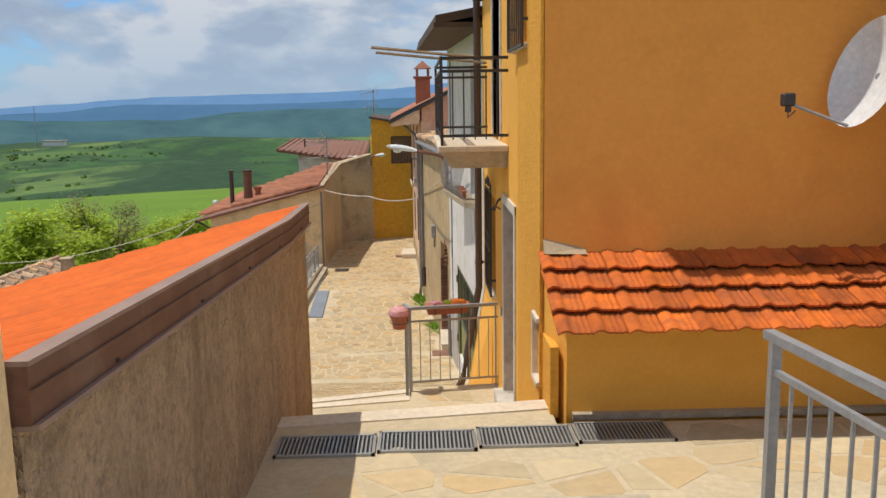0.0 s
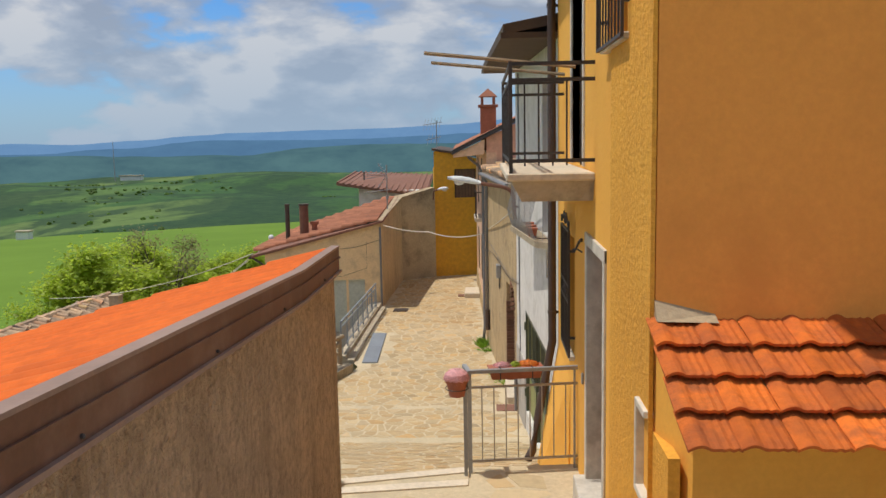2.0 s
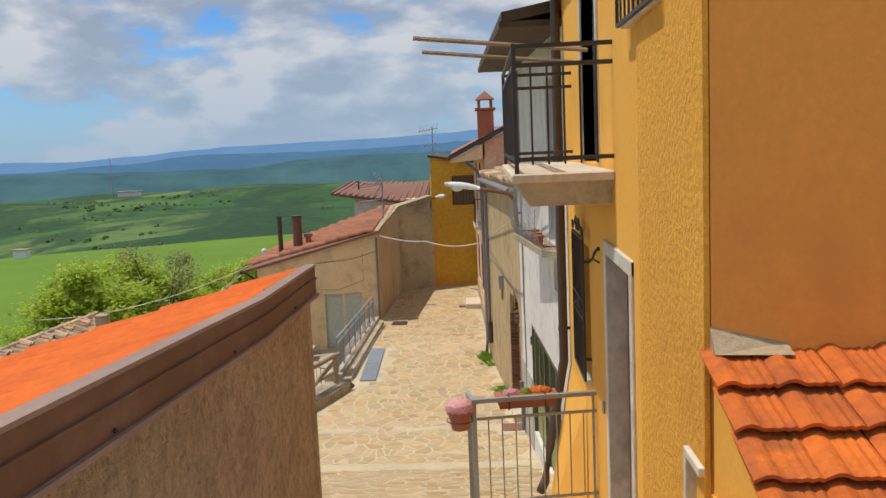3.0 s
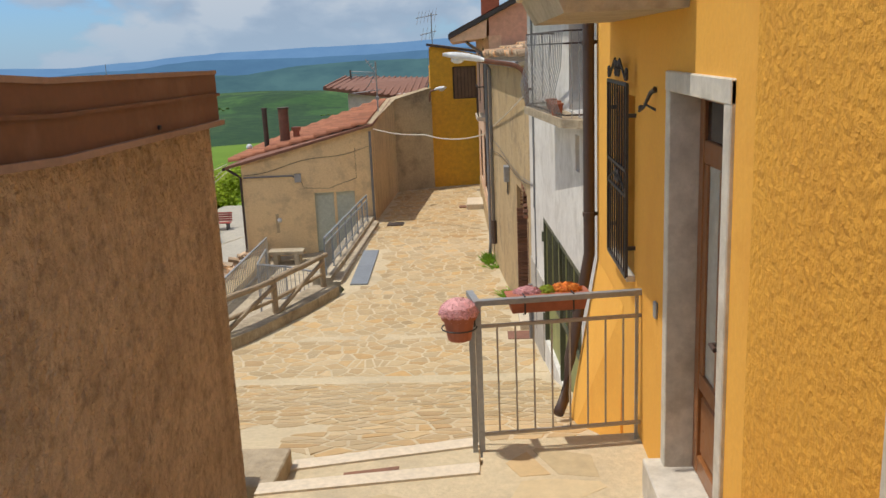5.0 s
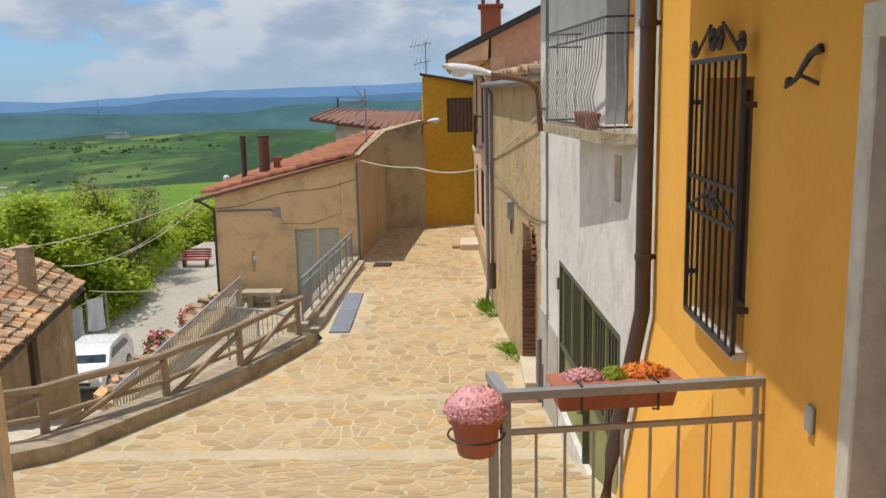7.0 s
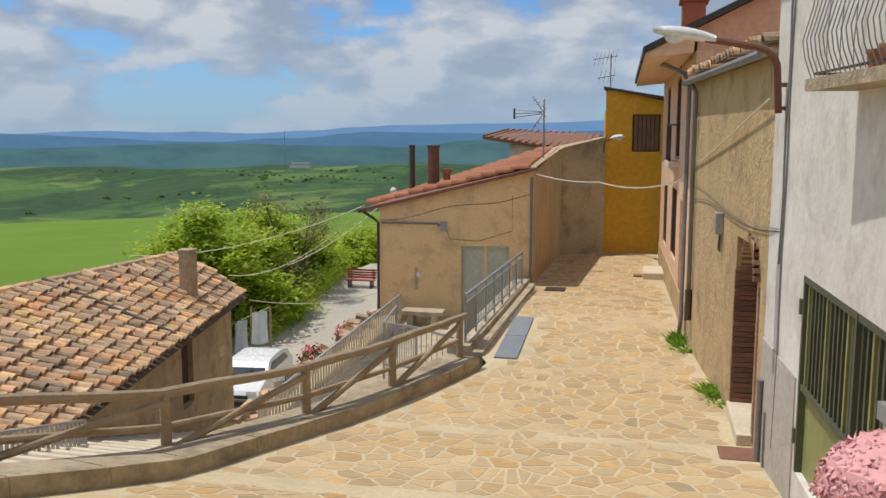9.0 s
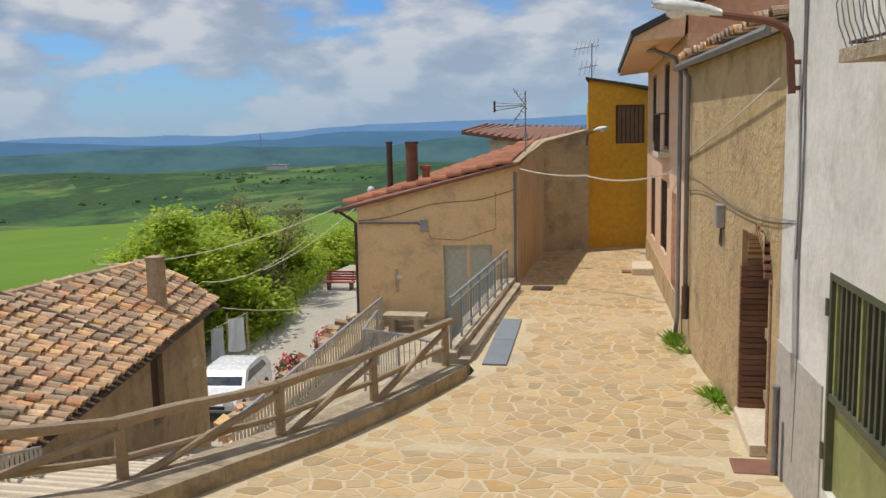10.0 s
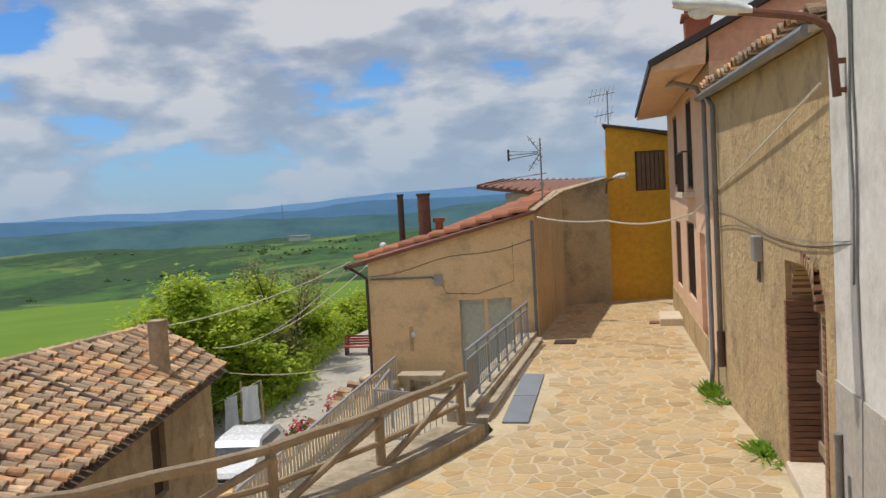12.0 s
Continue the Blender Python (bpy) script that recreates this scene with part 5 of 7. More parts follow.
part("gutter", Geo().tube([(on_tan(17.97, 0.16), 17.97, 2.13), (on_tan(23.6, 0.16), 23.6, 2.13)], 0.055, 8), PIPEGREY, gt)
part("pipe", Geo().tube([(on_tan(23.0, 0.14), 23.0, 2.1), (on_tan(23.0, 0.06), 23.0, 1.95), (on_tan(23.0, 0.06), 23.0, -1.3)], 0.037, 8), PIPEGREY, gt, smooth=True)
part("pipe_foot", Geo().tube([(on_tan(23.0, 0.06), 23.0, -1.3), (on_tan(23.0, 0.06), 23.0, -1.82)], 0.055, 8), DARKIRON, gt)
p2 = thing("downpipe", "weathered pipe at the corner of the pink house", "pipe", (0.5, 23.5, 2.4))
part("pipe", Geo().tube([(-0.02, 26.0, 2.62), (0.1, 24.6, 2.5), (0.38, 23.75, 2.3), (0.46, 23.6, 2.05), (0.46, 23.6, -1.9), (0.42, 23.5, -2.25)], 0.036, 8), PIPEGREY, p2, smooth=True)
mb = thing("meter_box", "small grey meter box on the tan wall", "meter box", (0.84, 20.6, 0))
part("box", Geo().box((on_tan(20.6, 0.1), 20.5, -0.08), (on_tan(20.6) + 0.01, 20.74, 0.22), 0.012), GALV, mb)
part("conduit", Geo().tube([(on_tan(20.6, 0.03), 20.62, -0.08), (on_tan(20.6, 0.04), 20.66, -0.3), (on_tan(20.6, 0.03), 20.55, -0.32), (on_tan(20.6, 0.03), 20.55, -0.08)], 0.012, 5), DARKCABLE, mb)
cb = thing("wall_cable", "bundle of sagging cables along the tan plaster", "cable", (0.7, 20, 0.3))
part("cable", Geo().tube([(on_tan(y, 0.02), y, 0.30 - 0.07 * math.sin((y - 17.6) * 1.1) - 0.02 * (y - 17.6)) for y in np.linspace(17.4, 23.4, 26)], 0.006, 5), DARKCABLE, cb)
part("cable", Geo().tube([(on_tan(y, 0.02), y, 0.36 - 0.1 * math.sin((y - 17.2) * 0.8)) for y in np.linspace(17.4, 23.4, 26)], 0.0045, 5), PIPEGREY, cb)


def coppo(mat, w=0.20, l=0.42):
    """A half-round clay tile, its crown up, down the slope along -y."""
    t = Geo()
    n = 6
    for y, s in ((0.0, 0.82), (-l, 1.0)):
        for i in range(n + 1):
            a = math.pi * i / n
            t.v.append((-w / 2 * s * math.cos(a), y, w * 0.50 * s * math.sin(a) + (0.045 if y else 0)))
    for i in range(n + 1):
        a = math.pi * i / n
        t.v.append((-w / 2 * 0.84 * math.cos(a), -l, w * 0.50 * 0.80 * math.sin(a) + 0.03))
    for i in range(n):
        t.f.append((i, n + 1 + i, n + 2 + i, i + 1))
        t.f.append((n + 1 + i, 2 * n + 2 + i, 2 * n + 3 + i, n + 2 + i))
    return t


eave = thing("tile_eave", "uneven row of old clay tiles along the tan house eave", "roof", (0.7, 20.7, 2.2))
cm = coppo(OLDTILE).mesh("tile", OLDTILE)
rnd = random.Random(11)
for r in range(6):
    for c in range(25):
        y = 18.05 + c * 0.222
        x = on_tan(y, 0.12) + 0.36 * r
        z = 2.20 + 0.075 * r + 0.0
        o = new("tile", cm)
        o.parent = eave
        o.matrix_parent_inverse = Matrix.Translation((-0.7, -20.7, -2.2))
        o.matrix_basis = Matrix.Translation((x + 0.4, y + rnd.uniform(-.02, .02), z + 0.08 + rnd.uniform(-.015, .03))) @ Euler((0, 0, radians(-90 + rnd.uniform(-6, 6)))).to_matrix().to_4x4() @ Euler((0.2 + rnd.uniform(-.05, .05), 0, 0)).to_matrix().to_4x4()

# ---------- pink house ----------
ph = thing("pink_house", "pink plaster house with dark eave, shutters and brick chimney", "house", (3, 28, 0))
def on_pink(y, off=0.0):
    return 0.55 - 0.037 * (y - 23.5) - off
pl = lambda a, b, z0, z1: (33.0 - b, 33.0 - a, z0, z1)
ph_holes = [(24.6, 25.8, -2.1, 0.0), (26.8, 28.4, -1.4, 0.1), (26.6, 27.8, 0.75, 2.45), (30, 31.2, 0.8, 2.4), (30, 31.4, -1.5, 0.0)]
g = wall_face(Geo(), (0.20, 33.0), (0.55, 23.51), -3.0, 2.66, [pl(*h) for h in ph_holes], 0.3, (1, 0.037))
part("wall", g, PINK, ph, "pink plaster front")
g = Geo().add([(0.56, 23.52, -3), (9, 23.52, -3), (9, 23.52, 4.2), (5.5, 23.52, 5.41), (0.56, 23.52, 3.03), (0.56, 24.0, 3.03), (5.5, 24.0, 5.41), (9, 24, 4.2)], [(0, 1, 2, 3, 4), (4, 3, 6, 5), (3, 2, 7, 6)])
part("gable", g, ROSE, ph, "rose plaster gable")
part("roof", Geo().add([(-0.32, 23.35, 2.62), (5.5, 23.35, 5.42), (5.5, 33.2, 5.42), (-0.6, 33.2, 2.62), (-0.32, 23.35, 2.72), (5.5, 23.35, 5.52), (5.5, 33.2, 5.52), (-0.6, 33.2, 2.72)], [(3, 2, 1, 0), (4, 5, 6, 7), (0, 1, 5, 4), (3, 0, 4, 7), (2, 3, 7, 6)]), SHUTTER, ph, "dark verge and eave")
part("roof_tiles", Geo().add([(-0.3, 23.5, 2.75), (5.5, 23.5, 5.55), (5.5, 33.1, 5.55), (-0.55, 33.1, 2.75)], [(0, 1, 2, 3)]), FARTILES, ph)
part("eave", Geo().add([(-0.28, 23.42, 2.55), (0.5, 23.42, 2.62), (0.2, 33.1, 2.62), (-0.55, 33.1, 2.55), (-0.28, 23.42, 2.63), (0.52, 23.42, 3.0), (0.2, 33.1, 2.9), (-0.55, 33.1, 2.63)], [(3, 2, 1, 0), (0, 1, 5, 4), (3, 0, 4, 7)]), PINK, ph)
for (a, b, z0, z1), mt in zip(ph_holes, (ROSE, DARKIRON, SHUTTER, SHUTTER, BROWNSHUT)):
    w = part("window", Geo().prism([(on_pink(a) + 0.08, a), (on_pink(b) + 0.08, b), (on_pink(b) + 0.12, b), (on_pink(a) + 0.12, a)], z0, z1), mt, ph)
    if z0 > 0 or a > 26:
        for i in range(9):
            y = a + (b - a) * (i + 0.5) / 9
            part("slat", Geo().bar((on_pink(y, -0.03), y, z0 + 0.05), (on_pink(y, -0.03), y, z1 - 0.05), 0.03, 0.03), mt, w)
bal = part("balcony_rail", Geo().bar((on_pink(26.5, 0.18), 26.5, 1.45), (on_pink(27.9, 0.18), 27.9, 1.45), 0.03, 0.03).bar((on_pink(26.5, 0.18), 26.5, 0.7), (on_pink(27.9, 0.18), 27.9, 0.7), 0.03, 0.03).bar((on_pink(26.5, 0.18), 26.5, 1.45), (on_pink(26.5), 26.5, 1.45), 0.03, 0.03), DARKIRON, ph)
for i in range(10):
    y = 26.5 + 1.4 * i / 9
    part("bar", Geo().bar((on_pink(y, 0.18), y, 0.7), (on_pink(y, 0.18), y, 1.45), 0.015, 0.015), DARKIRON, bal)
part("balcony_slab", Geo().prism([(on_pink(26.4, 0.22), 26.4), (on_pink(26.4), 26.4), (on_pink(28.0), 28.0), (on_pink(28, 0.22), 28.0)], 0.6, 0.7), NOSING, ph)
part("door_surround", Geo().prism([(on_pink(24.45, 0.03), 24.45), (on_pink(24.45), 24.45), (on_pink(24.6), 24.6), (on_pink(24.6, 0.03), 24.6)], -2.3, 0.1), NOSING, ph)
part("plinth", Geo().prism([(on_pink(23.6, 0.02), 23.6), (on_pink(23.6) + .01, 23.6), (on_pink(33) + .01, 33.0), (on_pink(33, 0.02), 33.0)], -3, -1.75), TAN, ph)
st = thing("door_step", "low stone doorstep in front of the pink house", "step", (0.1, 30.5, -2.3))
part("slab", Geo().box((-0.22, 30.0, -2.4), (0.3, 31.2, -2.16), 0.02), NOSING, st)
ch = part("chimney", Geo().box((0.40, 26.72, 2.6), (0.86, 27.28, 3.92), 0.01), BRICKRED, ph, "red brick chimney")
part("chimney_cap", Geo().box((0.34, 26.66, 3.9), (0.92, 27.34, 3.97), 0.01).box((0.42, 26.74, 3.97), (0.50, 26.82, 4.2)).box((0.76, 26.74, 3.97), (0.84, 26.82, 4.2)).box((0.42, 27.18, 3.97), (0.50, 27.26, 4.2)).box((0.76, 27.18, 3.97), (0.84, 27.26, 4.2)).add([(0.36, 26.68, 4.2), (0.90, 26.68, 4.2), (0.90, 27.32, 4.2), (0.36, 27.32, 4.2), (0.63, 27.0, 4.45)], [(0, 1, 4), (1, 2, 4), (2, 3, 4), (3, 0, 4), (3, 2, 1, 0)]), BRICKRED, ch)

# ---------- orange house ----------
oh = thing("orange_house", "orange plaster house closing the lane with a brown shuttered window", "house", (1, 37, 0))
g = wall_face(Geo(), (-1.42, 34.5), (0.6, 34.9), -3.0, 1.9, [(0.78, 1.62, 0.72, 1.82)], 0.3, (-0.2, 1))
g.add([(-1.42, 34.5, 1.9), (0.6, 34.9, 1.9), (0.6, 34.9, 2.12), (-1.25, 34.53, 2.56), (-1.42, 34.5, 2.5)], [(0, 1, 2, 3, 4)])
part("wall", g, ORANGE, oh, "orange front")
part("wall", Geo().prism([(-1.43, 34.52), (-1.1, 34.9), (-1.1, 41), (-1.43, 41)], -3, 2.5).prism([(0.6, 34.95), (4, 35.2), (4, 41), (0.6, 41)], -3, 2.1), ORANGE, oh)
part("roof", Geo().add([(-1.5, 34.4, 2.55), (0.8, 34.8, 2.16), (0.8, 41, 2.16), (-1.5, 41, 2.55), (-1.5, 34.4, 2.63), (0.8, 34.8, 2.24), (0.8, 41, 2.24), (-1.5, 41, 2.63)], [(3, 2, 1, 0), (4, 5, 6, 7), (0, 1, 5, 4), (3, 0, 4, 7)]), OLDDOOR, oh)
ow = part("window", Geo().prism([(-0.66, 34.72), (0.2, 34.9), (0.2, 34.94), (-0.66, 34.76)], 0.7, 1.84), OLDDOOR, oh, "brown boarded window")
for i in range(7):
    x = -0.6 + 0.12 * i
    part("board", Geo().box((x, 34.70 + 0.2 * (x + 0.66), 0.74), (x + 0.1, 34.73 + 0.2 * (x + 0.66), 1.8)), BROWNSHUT, ow)

# ---------- cream house and the wall along the lane ----------
fh = thing("cream_house", "low cream plaster house with sloping tile roof and pale double door", "house", (-5, 30, -1))
FA, FB = Vector((-6.45, 28.1)), Vector((-2.80, 28.75))
def fz(x):
    return 0.36 + (x + 2.8) * 0.222
fd = (FB - FA).normalized()
fn = Vector((fd.y, -fd.x))
def fp_(s, out=0.0):
    p = FA + fd * s + fn * out
    return p.x, p.y
g = Geo()
hole = (1.98, 3.12, -3.25, -1.42)
wall_face(g, FA, FB, -9.5, -0.46, [hole], 0.3, -fn)
LF = (FB - FA).length
a, b = fp_(0), fp_(LF)
a2, b2 = fp_(0, -0.3), fp_(LF, -0.3)
g.add([(*a, -0.46), (*b, -0.46), (*b, 0.42), (*a2, -0.46), (*b2, -0.46), (*b2, 0.42)], [(0, 1, 2), (3, 5, 4), (0, 2, 5, 3)])
part("wall", g, CREAM, fh, "cracked cream plaster front")
part("wall", Geo().prism([(-6.45, 28.11), (-6.15, 28.2), (-6.15, 35), (-6.45, 35)], -9.5, -0.5), CREAM, fh)
BEND, WEND = (-2.64, 33.75), (-1.41, 34.44)
part("wall", Geo().prism([(-2.82, 28.76), BEND, (-2.98, 33.95), (-3.15, 28.8)], -4.5, [0.43, 0.80, 0.80, 0.43]), GREYED, fh, "stained grey-brown wall along the lane")
part("wall", Geo().prism([(-2.644, 33.752), WEND, (-1.6, 34.8), (-2.97, 34.0)], -4.5, [0.80, 1.10, 1.10, 0.80]), OLDWALL, fh, "tan wall bending across the lane")
part("coping", Geo().prism([(-2.78, 28.7), (-2.6, 33.71), (-2.99, 33.96), (-3.2, 28.75)], [0.43, 0.80, 0.80, 0.43], [0.475, 0.845, 0.845, 0.475]).prism([(-2.6, 33.715), (-1.42, 34.40), (-1.6, 34.8), (-2.985, 33.965)], [0.80, 1.10, 1.10, 0.80], [0.845, 1.145, 1.145, 0.845]), OLDWALL, fh)
g = Geo().prism([(-6.85, 27.88), (-2.74, 28.6), (-2.74, 33.9), (-6.85, 35.2)], [fz(-6.85) - 0.06, 0.40, 0.78, fz(-6.85) - 0.06], [fz(-6.85) + 0.02, 0.47, 0.86, fz(-6.85) + 0.02])
roof = part("roof", g, RUSTCOVER, fh, "thin red-brown roof verge")
g = Geo()
base = coppo(FARTILES, 0.24, 0.45)
for c in range(23):
    y = 28.75 + c * 0.235
    for r in range(11):
        x = -2.85 - 0.36 * r - 0.05
        if x < -6.9:
            continue
        z = np.interp(x, [-6.85, -2.74], [fz(-6.85), 0.47 + 0.065 * c * 0.235]) + 0.03
        mm = Matrix.Translation((x, y, z)) @ Euler((0, 0, radians(-90 + 180))).to_matrix().to_4x4() @ Euler((0.0, 0, math.pi)).to_matrix().to_4x4() @ Euler((0.2, 0, 0)).to_matrix().to_4x4()
        g.add([mm @ Vector(p) for p in base.v], base.f)
tiles_f = part("roof_tiles", g, FARTILES, fh, "faded red clay tiles")
tagged(tiles_f, kind="stuff")
DRX = lambda s, z, o: (*fp_(s, o), z)
pd = part("door", Geo().prism([fp_(1.98, -0.1), fp_(3.12, -0.1), fp_(3.12, -0.14), fp_(1.98, -0.14)], -3.25, -1.42), PALEDOOR, fh, "pale green-grey double door")
part("door_frame", Geo().prism([fp_(1.9, 0.015), fp_(1.98, 0.015), fp_(1.98, -0.1), fp_(1.9, -0.1)], -3.25, -1.36).prism([fp_(2.52, -0.08), fp_(2.6, -0.08), fp_(2.6, -0.1), fp_(2.52, -0.1)], -3.25, -1.42), CREAM, pd)
for s0, s1 in ((2.04, 2.48), (2.64, 3.08)):
    part("door_panel", Geo().prism([fp_(s0, -0.09), fp_(s1, -0.09), fp_(s1, -0.1), fp_(s0, -0.1)], -3.1, -1.52), PALEDOOR, pd)
for s, z in ((1.55, -0.95),):
    part("junction_box", Geo().prism([fp_(s - 0.09, 0.07), fp_(s + 0.09, 0.07), fp_(s + 0.09, 0), fp_(s - 0.09, 0)], z - 0.12, z + 0.12), GALV, fh)
part("conduit", Geo().tube([DRX(0.05, -0.86, 0.03), DRX(1.4, -0.88, 0.03), DRX(1.5, -0.95, 0.05)], 0.025, 6), PIPEGREY, fh)
part("cable", Geo().tube([DRX(0.05 + 3.6 * i / 20, -0.80 + 0.62 * i / 20 - 0.05 * math.sin(i * 0.5), 0.012) for i in range(21)], 0.006, 5), DARKCABLE, fh)
part("cable", Geo().tube([DRX(1.62, -1.0, 0.02), DRX(1.7, -1.25, 0.02), DRX(2.4, -1.3, 0.02), DRX(3.2, -1.05, 0.02), DRX(3.2, -0.2, 0.02)], 0.006, 5), DARKCABLE, fh)
part("sconce", Geo().ball(DRX(0.95, -2.12, 0.08), 0.07, 8, 6), PLASTIC, fh, "small white wall lamp")
part("bare_patch", Geo().prism([fp_(0.84, 0.004), fp_(0.93, 0.004), fp_(0.93, 0), fp_(0.84, 0)], -2.5, -1.95), GREYED, fh)
part("gutter", Geo().tube([(-6.87, 27.85, fz(-6.87) - 0.03), (-6.87, 35, fz(-6.87) - 0.03)], 0.05, 8).tube([(-6.85, 28.0, -0.58), (-6.6, 28.05, -0.75), (-6.48, 28.08, -0.85), (-6.48, 28.06, -3.0)], 0.035, 8), PIPEBROWN, fh)
part("downpipe", Geo().tube([DRX(LF - 0.06, 0.25, 0.05), DRX(LF - 0.06, -2.3, 0.05)], 0.035, 8), PIPEGREY, fh)
for x, y, z0, z1, r, mt in ((-5.98, 29.4, -0.4, 0.96, 0.075, DARKIRON), (-5.45, 29.5, -0.3, 0.95, 0.15, REDPAINT)):
    fl = part("flue", Geo().tube([(x, y, z0), (x, y, z1)], r, 12), RUST if mt is REDPAINT else mt, fh, "dark rusty flue pipe")
    part("flue_cap", Geo().tube([(x, y, z1 - 0.03), (x, y, z1 + 0.02)], r * 1.15, 12), DARKIRON, fl)
sc = part("chimney", Geo().tube([(-5.13, 29.6, -0.3), (-5.13, 29.6, 0.28)], 0.09, 10), CLAYPOT, fh, "small clay chimney pot")
part("chimney_cap", Geo().tube([(-5.13, 29.6, 0.28), (-5.13, 29.6, 0.38)], 0.14, 10), CLAYPOT, sc)
# stone bench in the yard
tb = thing("stone_table", "grey stone table against the cream house", "table", (-5.2, 27.6, -3.2))
part("tabletop", Geo().box((-5.75, 27.45, -2.97), (-4.75, 27.9, -2.87), 0.01), CONCRETE, tb)
for x in (-5.6, -5.0):
    part("leg", Geo().box((x, 27.45, -3.4), (x + 0.14, 27.8, -2.97)), CONCRETE, tb)
street_lamp("pale street lamp head at the end of the stained wall", (-1.45, 34.1, 0.7), (-1.42, 34.0, 1.06), (-1.15, 33.6, 1.12), 0.03, False)


def antenna(label, x, y, z0, z1, boom, n, dz, tilt):
    t = thing("tv_antenna", label, "antenna", (x, y, z0))
    part("mast", Geo().tube([(x, y, z0), (x, y, z1)], 0.022, 6), GALV, t)
    for zz, ln, k in ((z1 - 0.12, boom, n), (z1 - dz, boom * 0.75, 4)):
        a, b = Vector((x - ln * 0.75, y - 0.2, zz + tilt)), Vector((x + ln * 0.3, y + 0.1, zz - tilt))
        part("boom", Geo().tube([a, b], 0.014, 5), GALV, t)
        for i in range(k):
            p = a.lerp(b, (i + 0.5) / k)
            part("element", Geo().tube([p + Vector((-0.04, -0.12, -0.22)), p, p + Vector((0.05, 0.12, 0.22))], 0.008, 4), GALV, t)
    return t


AX, AY = -2.85, 31.0
ant = thing("tv_antenna", "television antenna with split reflector on a thin mast", "antenna", (AX, AY, 0.5))
part("mast", Geo().tube([(AX, AY, 0.5), (AX, AY, 2.15)], 0.022, 6), GALV, ant)
for dz in (-0.10, 0.0, 0.10):
    part("boom", Geo().tube([(AX - 0.78, AY, 1.78 + dz), (AX - 0.05, AY, 1.80 + dz * 0.25)], 0.011, 5), GALV, ant)
part("director", Geo().bar((AX - 0.78, AY, 1.64), (AX - 0.78, AY, 1.92), 0.05, 0.03), DARKCABLE, ant)
for sz in (-1, 1):
    for k in range(4):
        part("reflector_bar", Geo().tube([(AX - 0.02 - 0.08 * k, AY - 0.14, 1.80 + sz * (0.04 + 0.09 * k)), (AX + 0.03 - 0.08 * k, AY + 0.14, 1.80 + sz * (0.10 + 0.09 * k))], 0.012, 4), GALV, ant)
    part("reflector_arm", Geo().tube([(AX, AY, 1.80), (AX - 0.30, AY, 1.80 + sz * 0.42)], 0.012, 4), GALV, ant)
part("lower_boom", Geo().tube([(AX - 0.75, AY - 0.1, 1.22), (AX + 0.12, AY + 0.05, 1.30)], 0.013, 5), GALV, ant)
for k in range(7):
    part("element", Geo().tube([(AX - 0.70 + 0.11 * k, AY - 0.16, 1.22 + 0.01 * k), (AX - 0.70 + 0.11 * k, AY + 0.16, 1.24 + 0.01 * k)], 0.008, 4), GALV, ant)
part("clamp", Geo().box((AX - 0.04, AY - 0.04, 0.98), (AX + 0.05, AY + 0.04, 1.10), 0.005), GALV, ant)
antenna("slender television antenna behind the orange house", -1.38, 36.0, 2.55, 3.7, 0.7, 6, 0.7, -0.06)
# roof further back
bh = thing("far_house", "distant low house with a ribbed red roof", "house", (-4.5, 40, 0))
part("wall", Geo().prism([(-5.0, 39), (-2.2, 39), (-2.2, 44), (-5.0, 44)], -3, [0.85, 0.75, 0.75, 0.85]), WHITE, bh)
part("roof", Geo().prism([(-5.9, 38.6), (-2.0, 38.6), (-2.0, 44.2), (-5.9, 44.2)], [1.05, 0.45, 1.1, 1.3], [1.16, 0.56, 1.2, 1.4]), RUSTCOVER, bh)
for i in range(16):
    x = -5.85 + i * 0.25
    part("rib", Geo().bar((x, 38.6, 1.18 - (x + 5.9) * 0.154), (x, 44.2, 1.42 - (x + 5.9) * 0.051), 0.08, 0.06), RUSTCOVER, bh)
# overhead cable across the lane
cb = thing("overhead_cable", "pale cable sagging across the lane between the houses", "cable", (0, 23, 1))
P2_ = Vector((-2.72, 28.6, 0.32))
def sag(a, b, s, n=14):
    return [a.lerp(b, i / n) - Vector((0, 0, s * 4 * (i / n) * (1 - i / n))) for i in range(n + 1)]
part("cable", Geo().tube(sag(Vector((1.03, 17.95, 1.66)), Vector((0.36, 25.5, 0.35)), 0.03), 0.013, 5), CABLE, cb)
part("cable", Geo().tube(sag(Vector((0.36, 25.5, 0.35)), Vector((-1.2, 27.4, 0.22)), 0.12) + sag(Vector((-1.2, 27.4, 0.22)), P2_, 0.06)[1:], 0.016, 5), CABLE, cb)
for a, b, s in (((-6.8, 28, -0.45), (-14.5, 30, -2.2), 0.35), ((-6.8, 28, -0.5), (-13.0, 33, -3.2), 0.5), ((-9.9, 28, -2.9), (-6.0, 33, -2.6), 0.5), ((-6.93, 31, -0.35), (-9.9, 30.5, -2.4), 0.2)):
    c2 = thing("overhead_cable", "thin pale cable strung between the lower houses", "cable", a)
    part("cable", Geo().tube(sag(Vector(a), Vector(b), s), 0.012, 4), CABLE, c2)

# ---------- log fence on its kerb ----------
kerb = thing("kerb", "low stained concrete kerb under the log fence", "kerb", (-4.5, 17, -2.2), kind="structure")
kys = [10.2 + 0.895 * i for i in range(13)]
